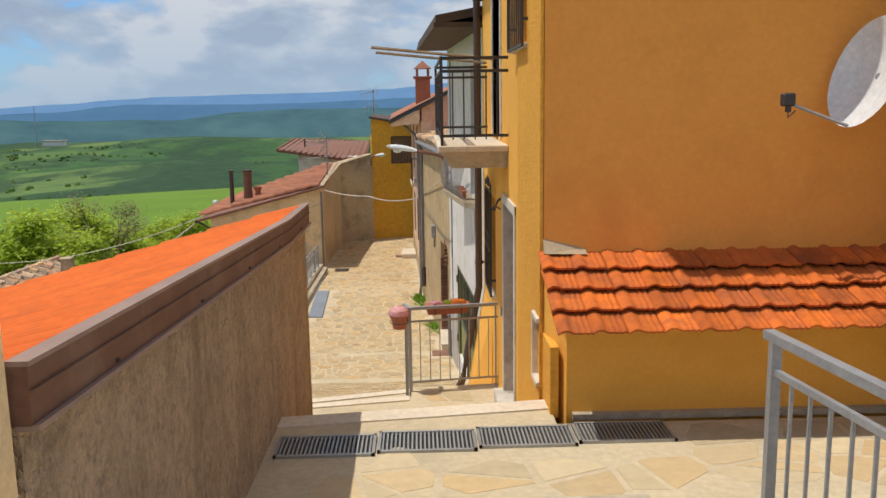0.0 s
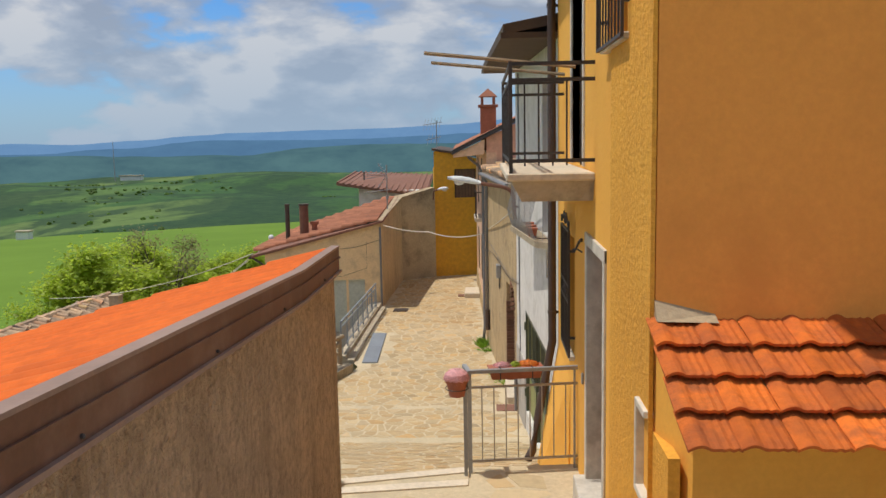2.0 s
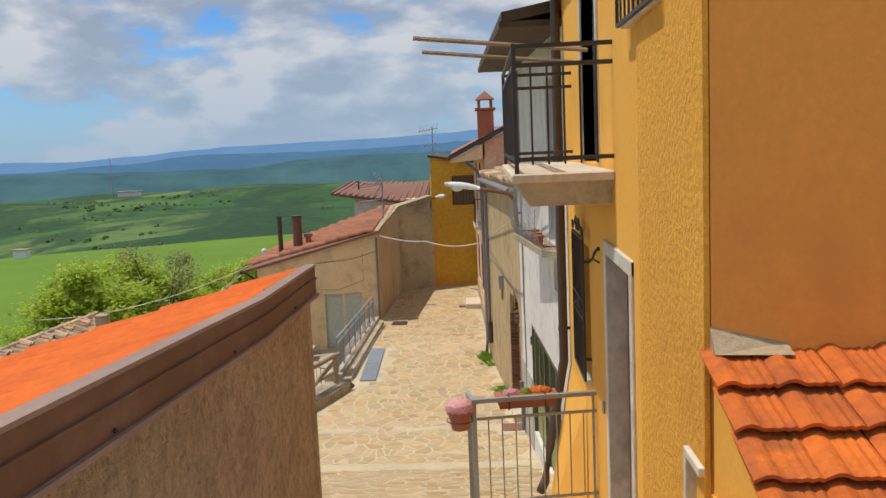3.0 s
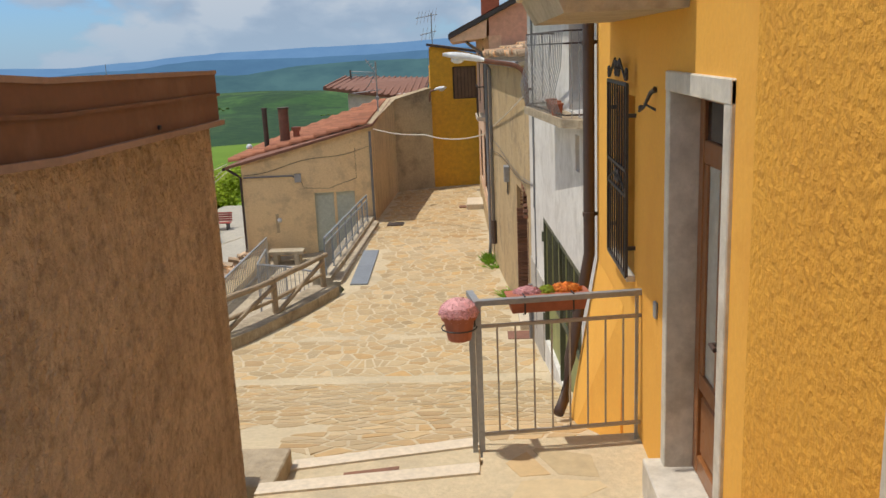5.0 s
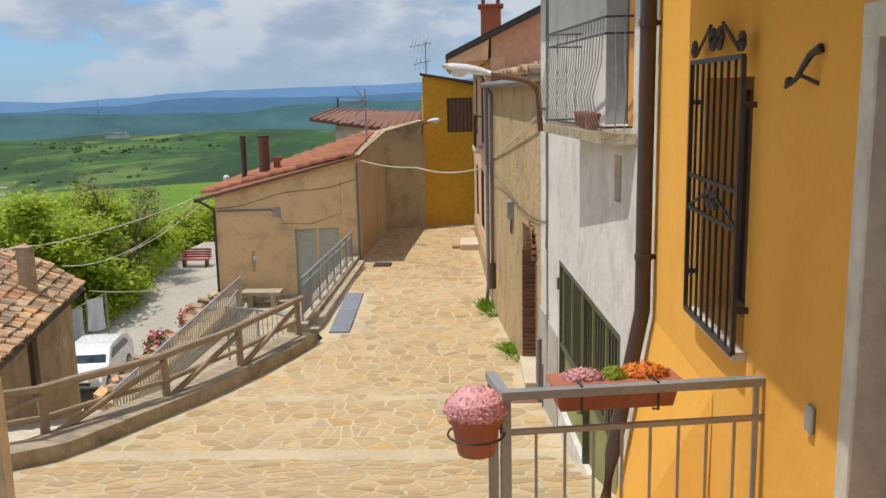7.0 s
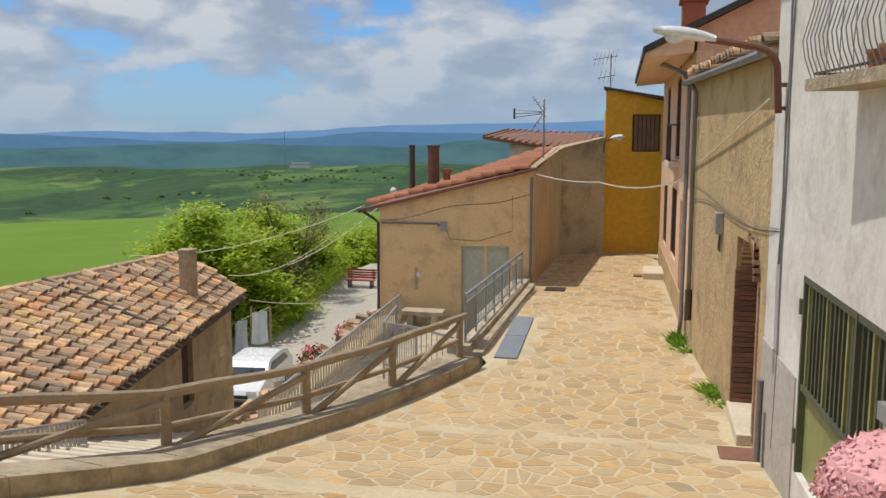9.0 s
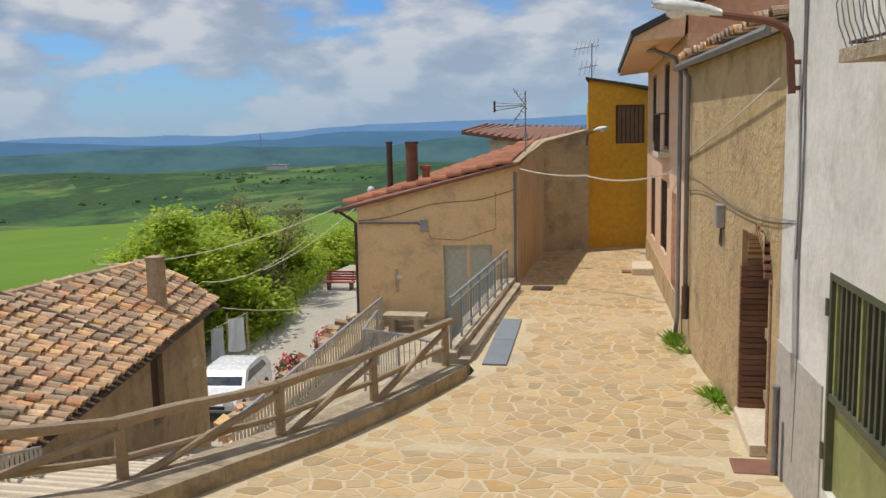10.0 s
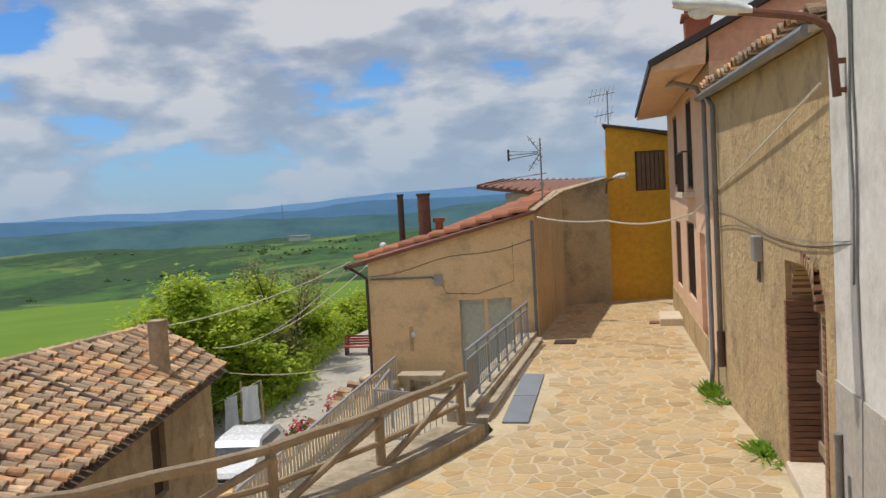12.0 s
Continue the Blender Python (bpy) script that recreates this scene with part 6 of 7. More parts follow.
for y0, y1 in zip(kys, kys[1:]):
    x0, x1 = kerb_x(y0), kerb_x(y1)
    za, zb = street_z(y0), street_z(y1)
    g = Geo().prism([(x0, y0), (x0 - 0.52, y0 + 0.08), (x1 - 0.52, y1 + 0.07), (x1, y1 - 0.012)], -4.2, [za + 0.19, za + 0.20, zb + 0.20, zb + 0.19])
    part("kerb_stone", g, KERB, kerb)
fence = thing("log_fence", "weathered round timber post and rail fence with diagonal braces", "fence", (-4.5, 17, -2))
fposts = [(-6.85, 12.0), (-5.85, 14.0), (-4.93, 15.9), (-4.08, 17.6), (-3.45, 19.1), (-2.90, 20.88)]
ftop = lambda y: float(np.interp(y, [12, 14, 15.9, 17.6, 19.0, 20.9], [-0.45, -0.95, -1.37, -1.50, -1.52, -1.53]))
for x, y in fposts:
    part("post", Geo().tube([(x - 0.02, y, street_z(y) + 0.05), (x - 0.02, y, ftop(y) + 0.02)], 0.06, 9, 0.055), LOG, fence, smooth=False)
rnd = random.Random(2)
for (xa, ya), (xb, yb) in zip(fposts, fposts[1:]):
    za, zb = ftop(ya), ftop(yb)
    a, b = Vector((xa - 0.02, ya, za + 0.03)), Vector((xb - 0.02, yb, zb + 0.03))
    part("top_rail", Geo().tube([a + (a - b) * 0.02, a.lerp(b, 0.33) + Vector((0, 0, 0.008)), a.lerp(b, 0.66) - Vector((0, 0, 0.008)), b], 0.06, 9, 0.05), LOG, fence)
    a2, b2 = Vector((xa - 0.03, ya, za - 0.33)), Vector((xb - 0.03, yb, zb - 0.33))
    part("mid_rail", Geo().tube([a2, b2], 0.042, 8, 0.036), LOG, fence)
    a3, b3 = Vector((xa + 0.01, ya, za - 0.58)), Vector((xb + 0.01, yb, zb - 0.06))
    part("brace", Geo().tube([a3, a3.lerp(b3, 0.5) + Vector((0, 0, 0.01)), b3], 0.046, 8, 0.04), LOG, fence)
part("top_rail", Geo().tube([(-2.92, 20.85, ftop(20.9) + 0.03), (-2.86, 21.05, ftop(20.9) + 0.03)], 0.05, 9), LOG, fence)

# blue-grey handrail in front of the cream house, on a low wall
lw_ = thing("low_wall", "low stained wall carrying the blue-grey railing", "wall", (-3, 25, -2.3), kind="structure")
part("wall", Geo().prism([(-3.32, 21.75), (-2.93, 21.75), (-2.84, 28.6), (-3.2, 28.6)], -3.6, [-2.16, -2.16, -2.16, -2.16]), CONCRETE, lw_)
part("plinth", Geo().prism([(-2.93, 21.75), (-2.72, 21.75), (-2.68, 28.2), (-2.84, 28.4)], -3.0, [-2.26, -2.26, -2.24, -2.24]), CONCRETE, lw_)
hr = thing("handrail", "blue-grey painted tubular railing along the lane edge", "railing", (-3, 25, -2))
H0, H1 = Vector((-3.05, 21.95, 0)), Vector((-2.92, 27.75, 0))
def hp(s, z):
    p = H0.lerp(H1, s)
    return (p.x, p.y, z)
BLUESTEEL = surface("blue_grey_steel", (0.30, 0.34, 0.38), (0.24, 0.27, 0.30), 3, 30, 0.5, metal=0.2)
for za, zb, r in ((-1.36, -1.42, 0.028), (-1.50, -1.56, 0.02), (-2.02, -2.06, 0.02)):
    part("rail", Geo().tube([hp(0, za), hp(1, zb)], r, 8), BLUESTEEL, hr)
for i in range(8):
    part("post", Geo().bar(hp(i / 7, -2.18), hp(i / 7, -1.36 - 0.06 * i / 7), 0.035, 0.035), BLUESTEEL, hr)
for i in range(40):
    if i % 6:
        part("bar", Geo().bar(hp(i / 40, -2.03), hp(i / 40, -1.50 - 0.06 * i / 40), 0.012, 0.012), BLUESTEEL, hr)
part("infill_panel", Geo().prism([hp(0.0, 0)[:2], (hp(0.0, 0)[0] - 0.008, hp(0, 0)[1]), (hp(0.12, 0)[0] - 0.008, hp(0.12, 0)[1]), hp(0.12, 0)[:2]], -2.0, -1.5), BLUESTEEL, hr)
plate = thing("slate_plate", "blue-grey metal plate laid flat in the paving beside the railing", "plate", (-2.4, 23.2, -2.3))
px = lambda y, x: x - 0.035 * (y - 21.68)
for y0, y1 in ((21.68, 23.15), (23.17, 24.65)):
    part("sheet", Geo().prism([(px(y0, -2.52), y0), (px(y0, -2.15), y0), (px(y1, -2.15), y1), (px(y1, -2.52), y1)], [street_z(y0) - 0.01] * 2 + [street_z(y1) - 0.01] * 2, [street_z(y0) + 0.03] * 2 + [street_z(y1) + 0.03] * 2), SLATE, plate)
dc = thing("drain_cover", "dark cast iron drain grate in the shaded paving", "drain", (-2.1, 28, -2.3))
part("frame", Geo().box((-2.4, 27.75, -2.35), (-1.95, 28.2, -2.285)), DARKIRON, dc)
for i in range(6):
    part("slat", Geo().box((-2.37 + 0.07 * i, 27.79, -2.29), (-2.33 + 0.07 * i, 28.16, -2.278)), IRON, dc)
dc2 = thing("drain_cover", "small rusty cover further along the lane", "drain", (-0.2, 30.5, -2.3))
part("plate", Geo().box((-0.45, 30.3, -2.36), (-0.02, 30.6, -2.295)), RUSTCOVER, dc2)

# lower metal fence with its wall
mf = thing("metal_fence", "pale grey flat-bar fence along the yard ramp", "fence", (-6, 24, -3.5))
M0, M1 = Vector((-6.68, 21.7, -3.40)), Vector((-5.72, 27.4, -2.45))
part("top_rail", Geo().bar(M0, M1, 0.05, 0.03), GALV, mf)
part("bottom_rail", Geo().bar(M0 - Vector((0, 0, 0.75)), M1 - Vector((0, 0, 0.75)), 0.04, 0.03), GALV, mf)
for i in range(56):
    p = M0.lerp(M1, i / 55)
    part("slat", Geo().bar(p - Vector((0, 0, 0.95)), p, 0.012, 0.088), PALESLAT, mf)
rw = thing("ramp_wall", "rendered retaining wall with tiled coping beside the lower road", "wall", (-6.6, 24, -4), kind="structure")
part("wall", Geo().prism([(-6.95, 21.7), (-6.75, 21.7), (-5.8, 27.8), (-6.3, 27.8)], -9.5, [-3.95, -3.95, -3.05, -3.05]), CREAM, rw)
g = Geo()
rnd = random.Random(5)
for i in range(90):
    t = rnd.random()
    p = Vector((-7.1, 22.5, -4.0)).lerp(Vector((-6.2, 28.4, -3.0)), t) + Vector((rnd.uniform(-.5, .25), rnd.uniform(-.2, .2), rnd.uniform(-.15, 0.08)))
    g.box(p - Vector((.14, .1, .05)), p + Vector((.14, .1, .05)), 0, Matrix.Translation(p) @ Euler((rnd.uniform(-.5, .5), rnd.uniform(-.4, .4), rnd.uniform(0, 3))).to_matrix().to_4x4() @ Matrix.Translation(-p))
tagged(part("tile_rubble", g, OLDTILES), "heap of broken clay tiles behind the metal fence", "rubble", kind="stuff")
sg = thing("yard_gate", "pale steel gate frame with clothes rack in the yard", "gate", (-4.6, 23.5, -2.9))
for a, b in (((-4.98, 23.6, -2.28), (-4.18, 23.0, -2.2)), ((-4.98, 23.6, -3.1), (-4.18, 23.0, -2.95)), ((-4.98, 23.6, -2.28), (-5.1, 24.9, -2.22)), ((-4.18, 23.0, -2.2), (-3.2, 22.3, -2.2)), ((-4.18, 23.0, -2.85), (-3.2, 22.3, -2.8))):
    part("gate_rail", Geo().bar(a, b, 0.035, 0.035), GALV, sg)
for a, b in (((-4.98, 23.6, -3.5), (-4.98, 23.6, -2.28)), ((-4.18, 23.0, -3.1), (-4.18, 23.0, -2.2)), ((-5.1, 24.9, -3.3), (-5.1, 24.9, -2.22))):
    part("gate_post", Geo().bar(a, b, 0.04, 0.04), GALV, sg)
for i in range(1, 14):
    a, b = Vector((-4.98, 23.6, -3.1)).lerp(Vector((-4.18, 23.0, -2.95)), i / 14), Vector((-4.98, 23.6, -2.3)).lerp(Vector((-4.18, 23.0, -2.22)), i / 14)
    part("bar", Geo().bar(a, b, 0.014, 0.014), GALV, sg)
for i in range(1, 8):
    x = -4.18 + 0.95 * i / 8
    part("bar", Geo().bar((x, 23.0 - 0.7 * i / 8, -2.85), (x, 23.0 - 0.7 * i / 8, -2.2), 0.014, 0.014), GALV, sg)
# slatted railing at the head of the lower steps
lf = thing("metal_fence", "grey slatted railing beside the old house wall", "fence", (-7.6, 17.2, -2.6))
part("top_rail", Geo().bar((-6.9, 15.2, -1.75), (-7.75, 18.4, -2.68), 0.05, 0.03), GALV, lf)
for i in range(26):
    p = Vector((-6.9, 15.2, -1.75)).lerp(Vector((-7.75, 18.4, -2.68)), i / 25)
    part("slat", Geo().bar(p - Vector((0, 0, 0.8)), p, 0.012, 0.05), PALESLAT, lf)

# ---------- old tiled house ----------
old = thing("old_house", "old rendered house with a sagging roof of mottled clay tiles", "house", (-10, 22, -4))
def eave_pt(y, s=0.0, z=0.0):
    """s metres up the slope, in plan, from the eave at y; the ridge runs at an angle to the eave."""
    run = 2.75 - 0.24 * (y - 23.4)
    return Vector((-8.15 - 0.21 * (y - 18.8) - 0.98 * s, y - 0.2 * s, -2.9 + (1.30 - 0.022 * (y - 17)) * s / run + z))


def ridge_s(y):
    return 2.75 - 0.24 * (y - 23.4)


a, b = eave_pt(16.6, 0.35), eave_pt(28.2, 0.35)
a3, b3 = eave_pt(16.6, 2 * ridge_s(16.6)), eave_pt(28.2, 2 * ridge_s(28.2))
g = wall_face(Geo(), (b.x, b.y), (a.x, a.y), -9.5, -2.78, [(3.2, 3.95, -4.6, -3.2)], 0.4, (-1, -0.2))
part("wall", g, OLDWALL, old, "patched grey-brown render")
g = Geo().add([(b.x, b.y, -9.5), (b3.x, b3.y, -9.5), (b3.x, b3.y, -2.8), ((b.x + b3.x) / 2, (b.y + b3.y) / 2, -1.68), (b.x, b.y, -2.8), (a.x, a.y, -9.5), (a3.x, a3.y, -9.5), (a3.x, a3.y, -2.8), ((a.x + a3.x) / 2, (a.y + a3.y) / 2, -1.68), (a.x, a.y, -2.8)], [(0, 1, 2, 3, 4), (9, 8, 7, 6, 5), (1, 6, 7, 2)])
part("gable", g, OLDWALL, old)
q = eave_pt(24.9, 0.35)
part("door", Geo().box((q.x - 0.35, 24.3, -4.6), (q.x - 0.15, 25.2, -3.2)), OLDDOOR, old, "dark boarded hatch")
part("patch", Geo().box((eave_pt(27.2, 0.35).x - 0.3, 27.0, -4.15), (eave_pt(27.1, 0.35).x + 0.01, 27.25, -3.9)), NOSING, old)
c0, c1, c2, c3 = eave_pt(16.2, 0), eave_pt(28.5, 0), eave_pt(28.5, ridge_s(28.5)), eave_pt(16.2, ridge_s(16.2))
w0, w1 = eave_pt(28.5, 2 * ridge_s(28.5)), eave_pt(16.2, 2 * ridge_s(16.2))
deck = Geo()
for i in range(24):
    ya, yb = 16.2 + 12.3 * i / 24, 16.2 + 12.3 * (i + 1) / 24
    for k in range(4):
        deck.quad(*[eave_pt(y, ridge_s(y) * f_ / 4, -0.05) for y, f_ in ((ya, k), (yb, k), (yb, k + 1), (ya, k + 1))])
deck.add([c2, c3, (w0.x, w0.y, -2.9), (w1.x, w1.y, -2.9)], [(1, 0, 2, 3)])
part("roof_deck", deck, BARK, old)
oroof = thing("clay_tile_roof", "mottled old clay barrel tiles, some broken, on the old house", "roof", (-10, 22, -2.4))
otm = coppo(OLDTILE, 0.20, 0.36).mesh("tile", OLDTILE)
under = coppo(OLDTILES, 0.20, 0.36)
rest = Geo()
rnd = random.Random(21)
count = 0
tilt_m = Euler((math.atan(0.53), 0, 0)).to_matrix().to_4x4()
for c in range(52):
    y = 16.3 + c * 0.235
    for r in range(22):
        s = -0.05 + (r + 1.6) * 0.245
        if s > ridge_s(y) + 0.15:
            break
        tilt_m = Euler((math.atan((1.30 - 0.022 * (y - 17)) / ridge_s(y)), 0, 0)).to_matrix().to_4x4()
        p = eave_pt(y + 0.0, s, 0.045 + 0.03 * noise.noise(Vector((c * 0.3, r * 0.5, 2))))
        m = Matrix.Translation(p + Vector((rnd.uniform(-.02, .02), rnd.uniform(-.02, .02), rnd.uniform(-.01, .02)))) @ Matrix.Rotation(math.atan2(0.2, 0.98) + math.radians(90) + rnd.uniform(-.09, .09), 4, "Z") @ tilt_m @ Euler((rnd.uniform(-.05, .05), rnd.uniform(-.08, .08), 0)).to_matrix().to_4x4()
        if 24 <= c < 50:
            o = new("tile", otm)
            o.parent = oroof
            o.matrix_parent_inverse = Matrix.Translation((10, -22, 2.4))
            o.matrix_basis = m
        else:
            rest.add([m @ Vector(v_) for v_ in under.v], under.f)
tagged(part("tiles_far", rest, OLDTILES, oroof), kind="stuff")
ridge_g = Geo()
for i in range(30):
    yy = 16.4 + i * 0.41
    p = eave_pt(yy, ridge_s(yy) + 0.02, 0.05)
    ridge_g.tube([p, eave_pt(yy + 0.42, ridge_s(yy + 0.42) + 0.02, 0.06)], 0.10, 8, 0.11)
part("ridge_tiles", ridge_g, OLDTILES, oroof)
seam = [eave_pt(23.4, 2.75 - 0.29 * i, 0.13) for i in range(10)]
part("verge_tiles", Geo().tube(seam, 0.075, 7), OLDDOOR, oroof, "dark seam between two roof levels")
och = thing("chimney_stack", "plain grey rendered chimney on the old roof", "chimney", (-10.2, 26, -2.4))
cp = eave_pt(26.1, 0.75)
part("shaft", Geo().box((cp.x - 0.12, cp.y - 0.15, -2.9), (cp.x + 0.19, cp.y + 0.15, -1.37), 0.02), OLDWALL, och)
part("rim", Geo().box((cp.x - 0.13, cp.y - 0.16, -1.40), (cp.x + 0.20, cp.y + 0.16, -1.345), 0.01), OLDWALL, och)

# parked van, laundry, bench, flowers on the lower road
car("small white car parked on the lower road", pose(-12.75, 34.0, -7.43, 0, 0, 97), 3.9, 1.6, 1.34)
for k, (x, y, z) in enumerate(((-14.31, 37.87, -5.45), (-15.08, 37.87, -5.84))):
    sh = thing("laundry", "white sheet hanging from a washing line", "sheet", (x, y, z))
    g = Geo()
    for i in range(9):
        for j in range(7):
            u = i / 8
            g.v.append((x + (0.62, 0.5)[k] * (u - 0.5) + 0.02 * j * (u - .5), y + 0.06 * math.sin(u * 9 + j * 0.5), z + 0.12 * (u - 0.5) - 1.17 * j / 6 - 0.1 * math.sin(3 * u) * (j / 6)))
    g.f = [(i * 7 + j, (i + 1) * 7 + j, (i + 1) * 7 + j + 1, i * 7 + j + 1) for i in range(8) for j in range(6)]
    part("cloth", g, CLOTH, sh, smooth=True)
wl = thing("washing_line", "thin washing line between wooden poles", "line", (-14.3, 37.9, -7.3))
part("line", Geo().tube(sag(Vector((-15.9, 37.87, -6.16)), Vector((-13.86, 37.87, -5.23)), 0.02), 0.012, 4), CABLE, wl)
for x, y, z in ((-15.9, 37.87, -6.16), (-13.86, 37.87, -5.23), (-14.7, 37.99, -5.29)):
    part("pole", Geo().tube([(x, y, -7.6), (x, y, z)], 0.04, 6), LOG, wl)
BX, BY, BZ = -13.86, 48.67, -6.44
bench = thing("park_bench", "red slatted bench at the end of the lower road", "bench", (BX, BY, BZ))
for i in range(4):
    part("slat", Geo().box((BX - 0.75, BY + 0.05 + 0.02 * i, BZ + 0.5 + 0.12 * i), (BX + 0.75, BY + 0.09 + 0.02 * i, BZ + 0.59 + 0.12 * i)), REDPAINT, bench)
for i in range(3):
    part("seat_slat", Geo().box((BX - 0.75, BY - 0.4 + 0.14 * i, BZ + 0.43), (BX + 0.75, BY - 0.28 + 0.14 * i, BZ + 0.47)), REDPAINT, bench)
for x in (BX - 0.6, BX + 0.54):
    part("leg", Geo().box((x, BY - 0.4, BZ - 0.3), (x + 0.06, BY + 0.1, BZ + 0.44)), IRON, bench)
    part("back_post", Geo().box((x, BY + 0.115, BZ + 0.4), (x + 0.06, BY + 0.155, BZ + 0.96)), IRON, bench)
for k, (x, y, z, mt, lb) in enumerate(((-7.75, 27.0, -4.1, REDFLOWER, "crimson flowering shrub beside the parked car"), (-7.2, 28.0, -3.7, REDFLOWER, "crimson flowering shrub by the ramp wall"), (-7.6, 26.2, -4.3, LEAF, "leafy green potted shrub by the ramp wall"))):
    sb = thing("shrub", lb, "shrub", (x, y, z))
    part("stems", Geo().tube([(x, y, -8.5), (x, y, z)], 0.05, 6, 0.02), BARK, sb)
    part("foliage", tuft(Geo(), (x, y, z - 0.1), (0.35, 0.35, 0.4), 260, 0.05, 40 + k, False), LEAFDARK if mt is REDFLOWER else LEAF, sb)
    if mt is REDFLOWER:
        part("blossom", tuft(Geo(), (x, y, z), (0.42, 0.38, 0.42), 260, 0.05, 60 + k, False), REDFLOWER, sb)


# ---------- trees and planting ----------
def tree(label, x, y, z0, height, spread, n, size, mat, seed, trunk=0.16):
    """A tapered trunk with limbs and a crown of many small leaves."""
    rr = random.Random(seed)
    t = thing("tree", label, "tree", (x, y, z0), "trees below the lane")
    g, tips = Geo(), []
    top = Vector((x + rr.uniform(-.2, .2), y, z0 + height * 0.55))
    g.tube([(x, y, z0), (x + 0.05, y, z0 + height * 0.25), top], trunk, 8, trunk * 0.5)
    for i in range(15):
        a = 2 * math.pi * i / 15 + rr.uniform(-.3, .3)
        s = Vector((x, y, z0 + height * rr.uniform(0.12, 0.5)))
        e = Vector((x + spread * rr.uniform(0.35, 0.95) * math.cos(a), y + spread * rr.uniform(0.35, 0.95) * math.sin(a), z0 + height * rr.uniform(0.35, 0.98)))
        mid = s.lerp(e, 0.5) + Vector((rr.uniform(-.2, .2), rr.uniform(-.2, .2), 0.25))
        g.tube([s, mid, e], trunk * 0.38, 5, 0.015)
        tips += [mid, s.lerp(e, 0.75), e, e]
        for _ in range(3):
            e2 = e + Vector((rr.gauss(0, .5), rr.gauss(0, .5), rr.gauss(0.1, .4))) * spread * 0.35
            g.tube([mid.lerp(e, rr.uniform(0.3, 0.9)), e2], trunk * 0.15, 4, 0.008)
            tips += [e2, e2]
    part("trunk", g, BARK, t)
    c = Geo()
    for _ in range(int(n * 2.6)):
        b = rr.choice(tips)
        p = b + Vector((rr.gauss(0, 1), rr.gauss(0, 1), rr.gauss(0, 0.8))) * spread * 0.17
        a = Vector((rr.gauss(0, 1), rr.gauss(0, 1), rr.gauss(0, 0.4))).normalized()
        q = a.cross(Vector((rr.gauss(-0.2, 0.55), rr.gauss(0, 0.55), 1))).normalized()
        s = 0.72 * size * rr.uniform(0.6, 1.4)
        c.quad(p - a * s, p + q * s * 0.55, p + a * s, p - q * s * 0.55)
    part("crown", c, mat, t)
    return t


tree("bushy bright green tree below the lane", -17.64, 41.83, -9.85, 7.5, 2.64, 9000, 0.17, LEAF, 31)
tree("half-leafed tree with bare twigs below the lane", -16.92, 46.27, -9.25, 7.20, 1.92, 3600, 0.11, LEAFDRY, 32)
tree("dense green tree beside the lower road", -18.240000000000002, 39.79, -8.41, 5.16, 2.04, 6500, 0.16, LEAF, 33)
tree("spreading green tree behind the lower road", -18.48, 49.87, -8.65, 6.12, 2.40, 6500, 0.17, LEAF, 34)
tree("small dark green tree near the washing line", -17.04, 37.39, -7.93, 3.48, 1.44, 3500, 0.10, LEAFDARK, 35)
tree("light green tree near the bench", -16.02, 55.87, -8.41, 4.4, 2.0, 5500, 0.14, LEAF, 36)
tree("young bright green tree by the bench", -13.5, 58.27, -7.45, 2.9, 1.6, 3200, 0.12, LEAF, 37)
tree("low green bush at the field edge", -18.96, 39.67, -8.65, 4.32, 1.92, 4000, 0.13, LEAF, 38)
hedge = Geo()
rr = random.Random(77)
for _ in range(5200):
    t = rr.random()
    p = Vector((-15.18, 39.07, -7.09)).lerp(Vector((-15.66, 51.07, -5.89)), t) + Vector((rr.gauss(0, 0.35), rr.gauss(0, 0.3), abs(rr.gauss(0, 0.35)) * (1.2 + noise.noise(Vector((t * 9, 0, 0))))))
    a = Vector((rr.gauss(0, 1), rr.gauss(0, 1), rr.gauss(0, 0.7))).normalized()
    q = a.cross(Vector((rr.gauss(0, 1), rr.gauss(0, 1), 1))).normalized() * 0.045
    hedge.quad(p - a * 0.08, p + q, p + a * 0.08, p - q)
tagged(part("hedge", hedge, LEAF), "dark green hedge and weeds along the lower road", "hedge", kind="stuff")
scrub = Geo()
for _ in range(3200):
    x = rr.uniform(-1100, 500)
    y = rr.uniform(380, 2000)
    if noise.noise(Vector((x * 0.004, y * 0.009, 2))) < 0.26:
        continue
    s = rr.uniform(1.5, 4.5)
    scrub.ball((x, y, land(x, y) + s * 0.2), s, 6, 4, 0.6, 0.6)
tagged(part("far_woods", scrub, LEAFDARK), "scattered dark trees and hedgerows on the far hills", "woods", kind="stuff")
mast = thing("radio_mast", "thin grey lattice mast on a distant hill", "mast", (-866, 2000, -84))
part("mast", Geo().tube([(-866, 2000, -90), (-866, 2000, 2)], 1.1, 4, 0.7), GALV, mast)
sheds = thing("farm_shed", "long pale farm shed on the far hillside", "shed", (-800, 1960, -78))
part("wall", Geo().box((-850, 1990, -88), (-800, 2004, -78)), PLASTIC, sheds)
part("roof", Geo().prism([(-852, 1988), (-798, 1988), (-798, 2006), (-852, 2006)], -78, -76), CONCRETE, sheds)
hut = thing("field_hut", "tiny white farm building in the green field", "hut", (-118, 218, -20))
part("wall", Geo().box((-120, 217, -22), (-116.6, 219, -19.6)), PLASTIC, hut)
part("roof", Geo().prism([(-120.2, 216.8), (-116.4, 216.8), (-116.4, 219.2), (-120.2, 219.2)], -19.6, -19.2), CONCRETE, hut)
# lamp post behind the cream house
lpst = thing("street_lamp", "grey lamp post with a small round head behind the cream house", "street lamp", (-6.95, 31, -8.2))
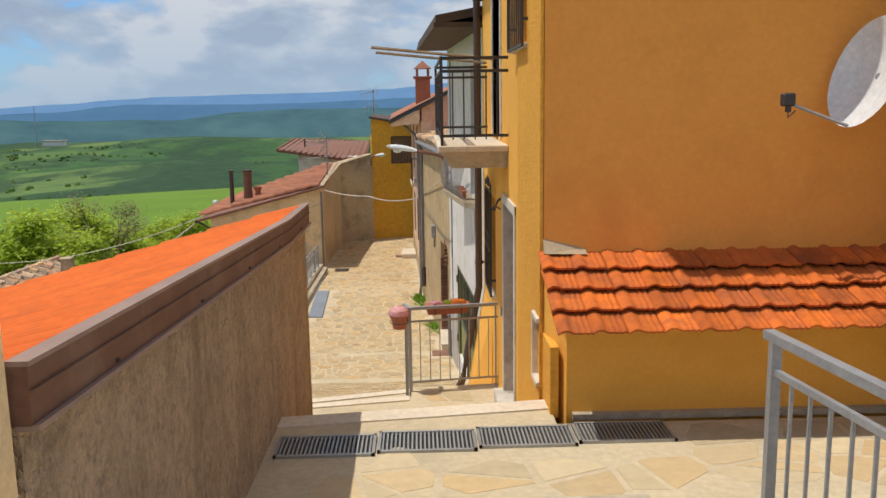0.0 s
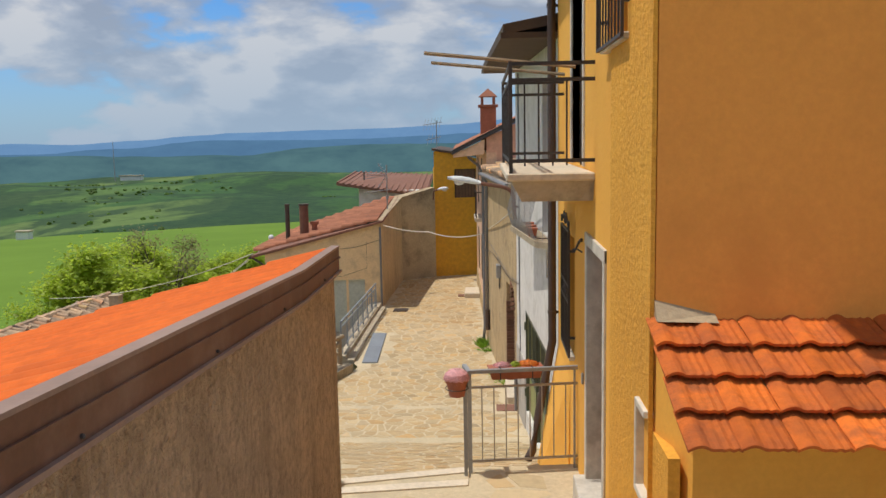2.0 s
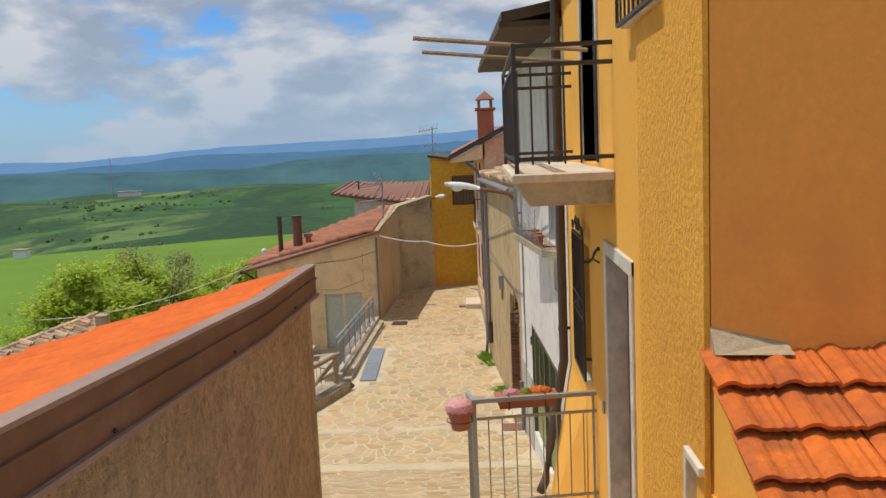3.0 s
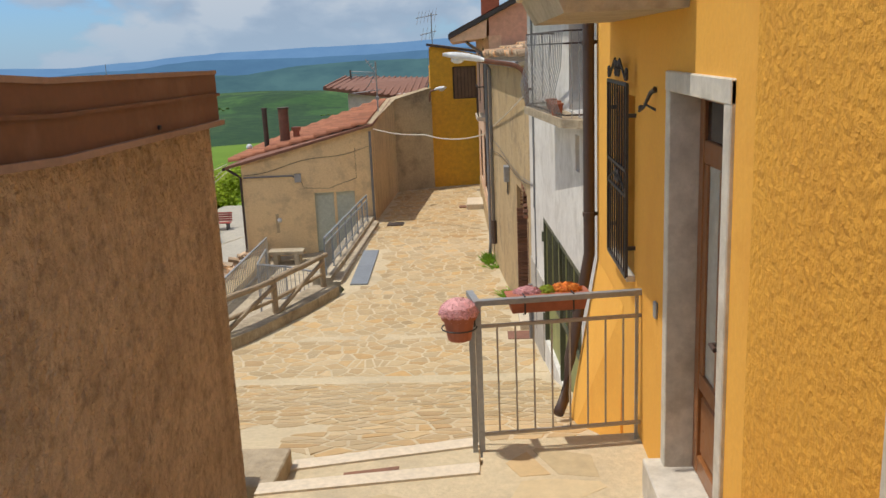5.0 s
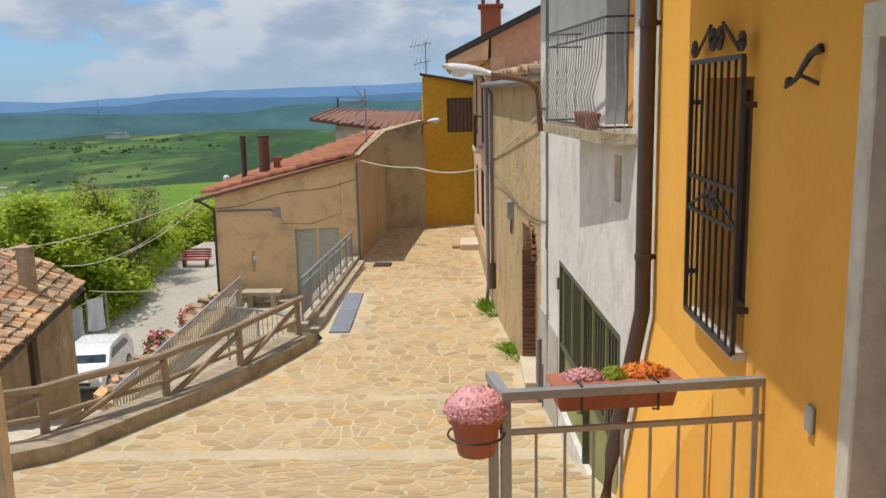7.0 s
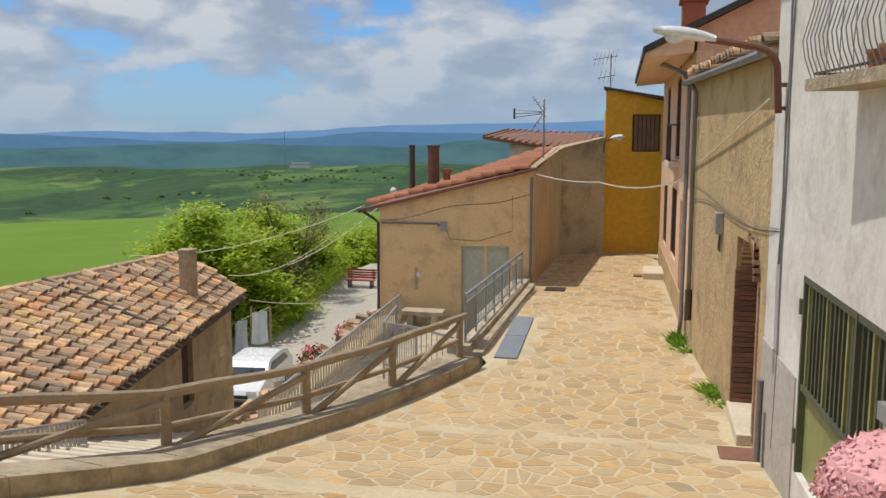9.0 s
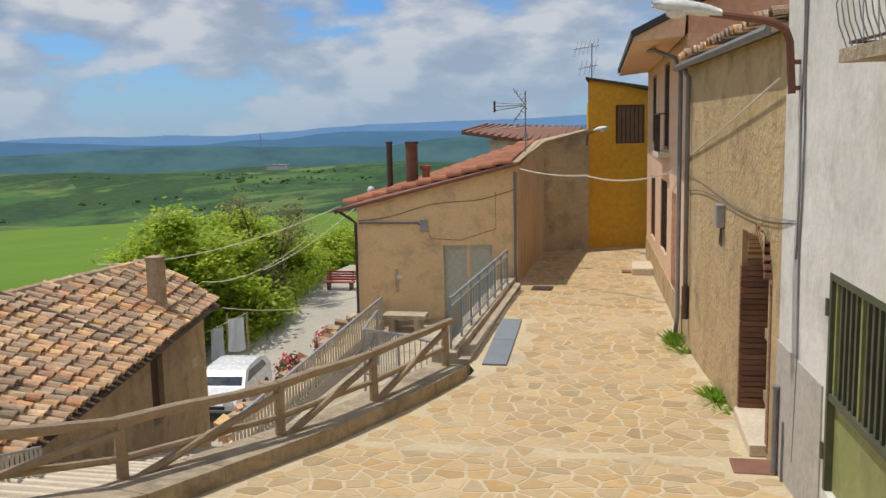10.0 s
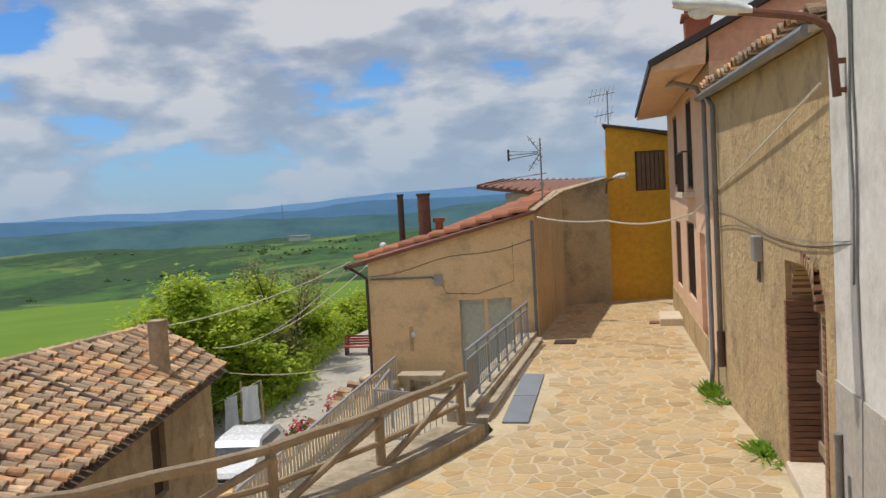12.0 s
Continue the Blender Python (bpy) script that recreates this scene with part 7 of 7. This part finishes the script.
part("pole", Geo().tube([(-6.95, 31, -8.2), (-6.95, 31, -0.4)], 0.05, 8, 0.035), GALV, lpst)
part("lamp_head", Geo().ball((-6.95, 31, -0.3), 0.10, 10, 8), LAMPGLASS, lpst)
fpst = thing("fence_post", "leaning wooden stake at the field edge", "post", (-9.2, 40, -4))
part("post", Geo().tube([(-8.9, 41, -4.6), (-8.95, 41, -2.6)], 0.05, 6), LOG, fpst)

# weeds at the wall foot
for k, (x, y, n) in enumerate(((0.42, 23.3, 170), (0.5, 22.8, 40), (0.80, 20.35, 190), (0.76, 20.6, 60), (0.92, 19.9, 30))):
    wd = thing("weeds", "bright green weeds growing at the wall foot", "weeds", (x, y, street_z(y)), "weeds along the wall")
    g = Geo()
    for _ in range(n):
        p = Vector((x + rr.gauss(0, 0.07), y + rr.gauss(0, 0.12), street_z(y)))
        t = p + Vector((rr.gauss(-0.03, 0.09), rr.gauss(0, 0.09), rr.uniform(0.05, (0.24, 0.08, 0.13, 0.08, 0.06)[k])))
        sd = Vector((rr.gauss(0, 1), rr.gauss(0, 1), 0)).normalized() * 0.011
        g.quad(p - sd, p + sd, p.lerp(t, 0.7) + sd * 1.5, t, p.lerp(t, 0.7) - sd * 1.5)
    part("leaves", g, WEED, wd)


# ---------- paving stones ----------
def clip(poly, px, py, nx, ny):
    """Keeps the part of poly on the inner side of a line."""
    out = []
    for (x0, y0), (x1, y1) in zip(poly, poly[1:] + poly[:1]):
        d0, d1 = (x0 - px) * nx + (y0 - py) * ny, (x1 - px) * nx + (y1 - py) * ny
        if d0 <= 0:
            out.append((x0, y0))
        if (d0 < 0 < d1) or (d1 < 0 < d0):
            t = d0 / (d0 - d1)
            out.append((x0 + (x1 - x0) * t, y0 + (y1 - y0) * t))
    return out


def flags(x0, x1, y0, y1, cell, seed, gap):
    rr = random.Random(seed)
    nx, ny = int((x1 - x0) / cell) + 1, int((y1 - y0) / cell) + 1
    pts = {}
    for i in range(-2, nx + 2):
        for j in range(-2, ny + 2):
            pts[i, j] = (x0 + (i + 0.5 + rr.uniform(-.62, .62)) * cell, y0 + (j + 0.5 + rr.uniform(-.62, .62)) * cell)
    for i in range(nx):
        for j in range(ny):
            cx, cy = pts[i, j]
            poly = [(cx - cell * 1.6, cy - cell * 1.6), (cx + cell * 1.6, cy - cell * 1.6), (cx + cell * 1.6, cy + cell * 1.6), (cx - cell * 1.6, cy + cell * 1.6)]
            for a in range(-2, 3):
                for b in range(-2, 3):
                    q = pts.get((i + a, j + b))
                    if (a or b) and q and poly:
                        dx, dy = q[0] - cx, q[1] - cy
                        l = math.hypot(dx, dy)
                        k = 0.5 - gap / l
                        poly = clip(poly, cx + dx * k, cy + dy * k, dx / l, dy / l)
            if len(poly) >= 3:
                yield (cx, cy), poly


def stone_geo(g, poly, height, thick, rr):
    cx, cy = sum(p[0] for p in poly) / len(poly), sum(p[1] for p in poly) / len(poly)
    poly = [(cx + (x - cx) * rr.uniform(0.93, 1.0), cy + (y - cy) * rr.uniform(0.93, 1.0)) for x, y in poly]
    n, k = len(poly), len(g.v)
    lift = thick * rr.uniform(0.7, 1.3)
    g.v += [(x, y, height(y) - 0.01) for x, y in poly]
    g.v += [(cx + (x - cx) * 0.955, cy + (y - cy) * 0.955, height(y) + lift) for x, y in poly]
    g.f.append(tuple(k + n + i for i in range(n)))
    g.f += [(k + i, k + (i + 1) % n, k + n + (i + 1) % n, k + n + i) for i in range(n)]
    return g


rr = random.Random(9)
far_stones = Geo()
near_n = 0
for (cx, cy), poly in flags(-7.9, 1.5, 9.5, 34.4, 0.25, 6, 0.011):
    if min(p[0] for p in poly) < left_x(cy) + 0.03 or max(p[0] for p in poly) > right_x(cy) - 0.03 or cy < 10.25 or (cx < -1.2 and cy < 11.7):
        continue
    if -2.75 < cx < -2.02 and 21.5 < cy < 24.8:
        continue
    if 0.55 < cx < 1.25 and 17.65 < cy < 18.25:
        continue
    if 12.4 < cy < 17.2 and -3.2 < cx < 1.2 and near_n < 300:
        near_n += 1
        part("stone", stone_geo(Geo(), poly, street_z, 0.0035, rr), STONE, street)
    else:
        stone_geo(far_stones, poly, street_z, 0.0035, rr)
tagged(part("stones", far_stones, STONES, street), kind="stuff")
upper = Geo()
for (cx, cy), poly in flags(-0.5, 6.0, 3.0, 5.3, 0.34, 16, 0.012):
    if cx > 1.4 and max(p[1] for p in poly) > 5.4 or min(p[0] for p in poly) < -0.55:
        continue
    if 4.72 < cy < 5.42 and -0.7 < cx < 2.35:
        continue
    if min(p[1] for p in poly) < 4.0:
        if max(p[1] for p in poly) > 4.0:
            continue
        stone_geo(upper, poly, lambda y: 1.02 + (4 - y) * 0.1, 0.003, rr)
    else:
        stone_geo(upper, poly, lambda y: 1.02 - (y - 4) * 0.018, 0.003, rr)
tagged(part("stones", upper, PALESTONES, landing), kind="stuff")
mid = Geo()
for (cx, cy), poly in flags(-1.0, 1.4, 7.7, 9.8, 0.34, 26, 0.016):
    edge = 9.06 + 0.165 * (cx + 1.08) if cx < 0.4 else 9.8
    if min(p[0] for p in poly) > -1.05 and max(p[1] for p in poly) < edge - 0.01 and max(p[0] for p in poly) < 1.29:
        stone_geo(mid, poly, lambda y: -0.22, 0.003, rr)
tagged(part("stones", mid, PALESTONES, stair_base), kind="stuff")
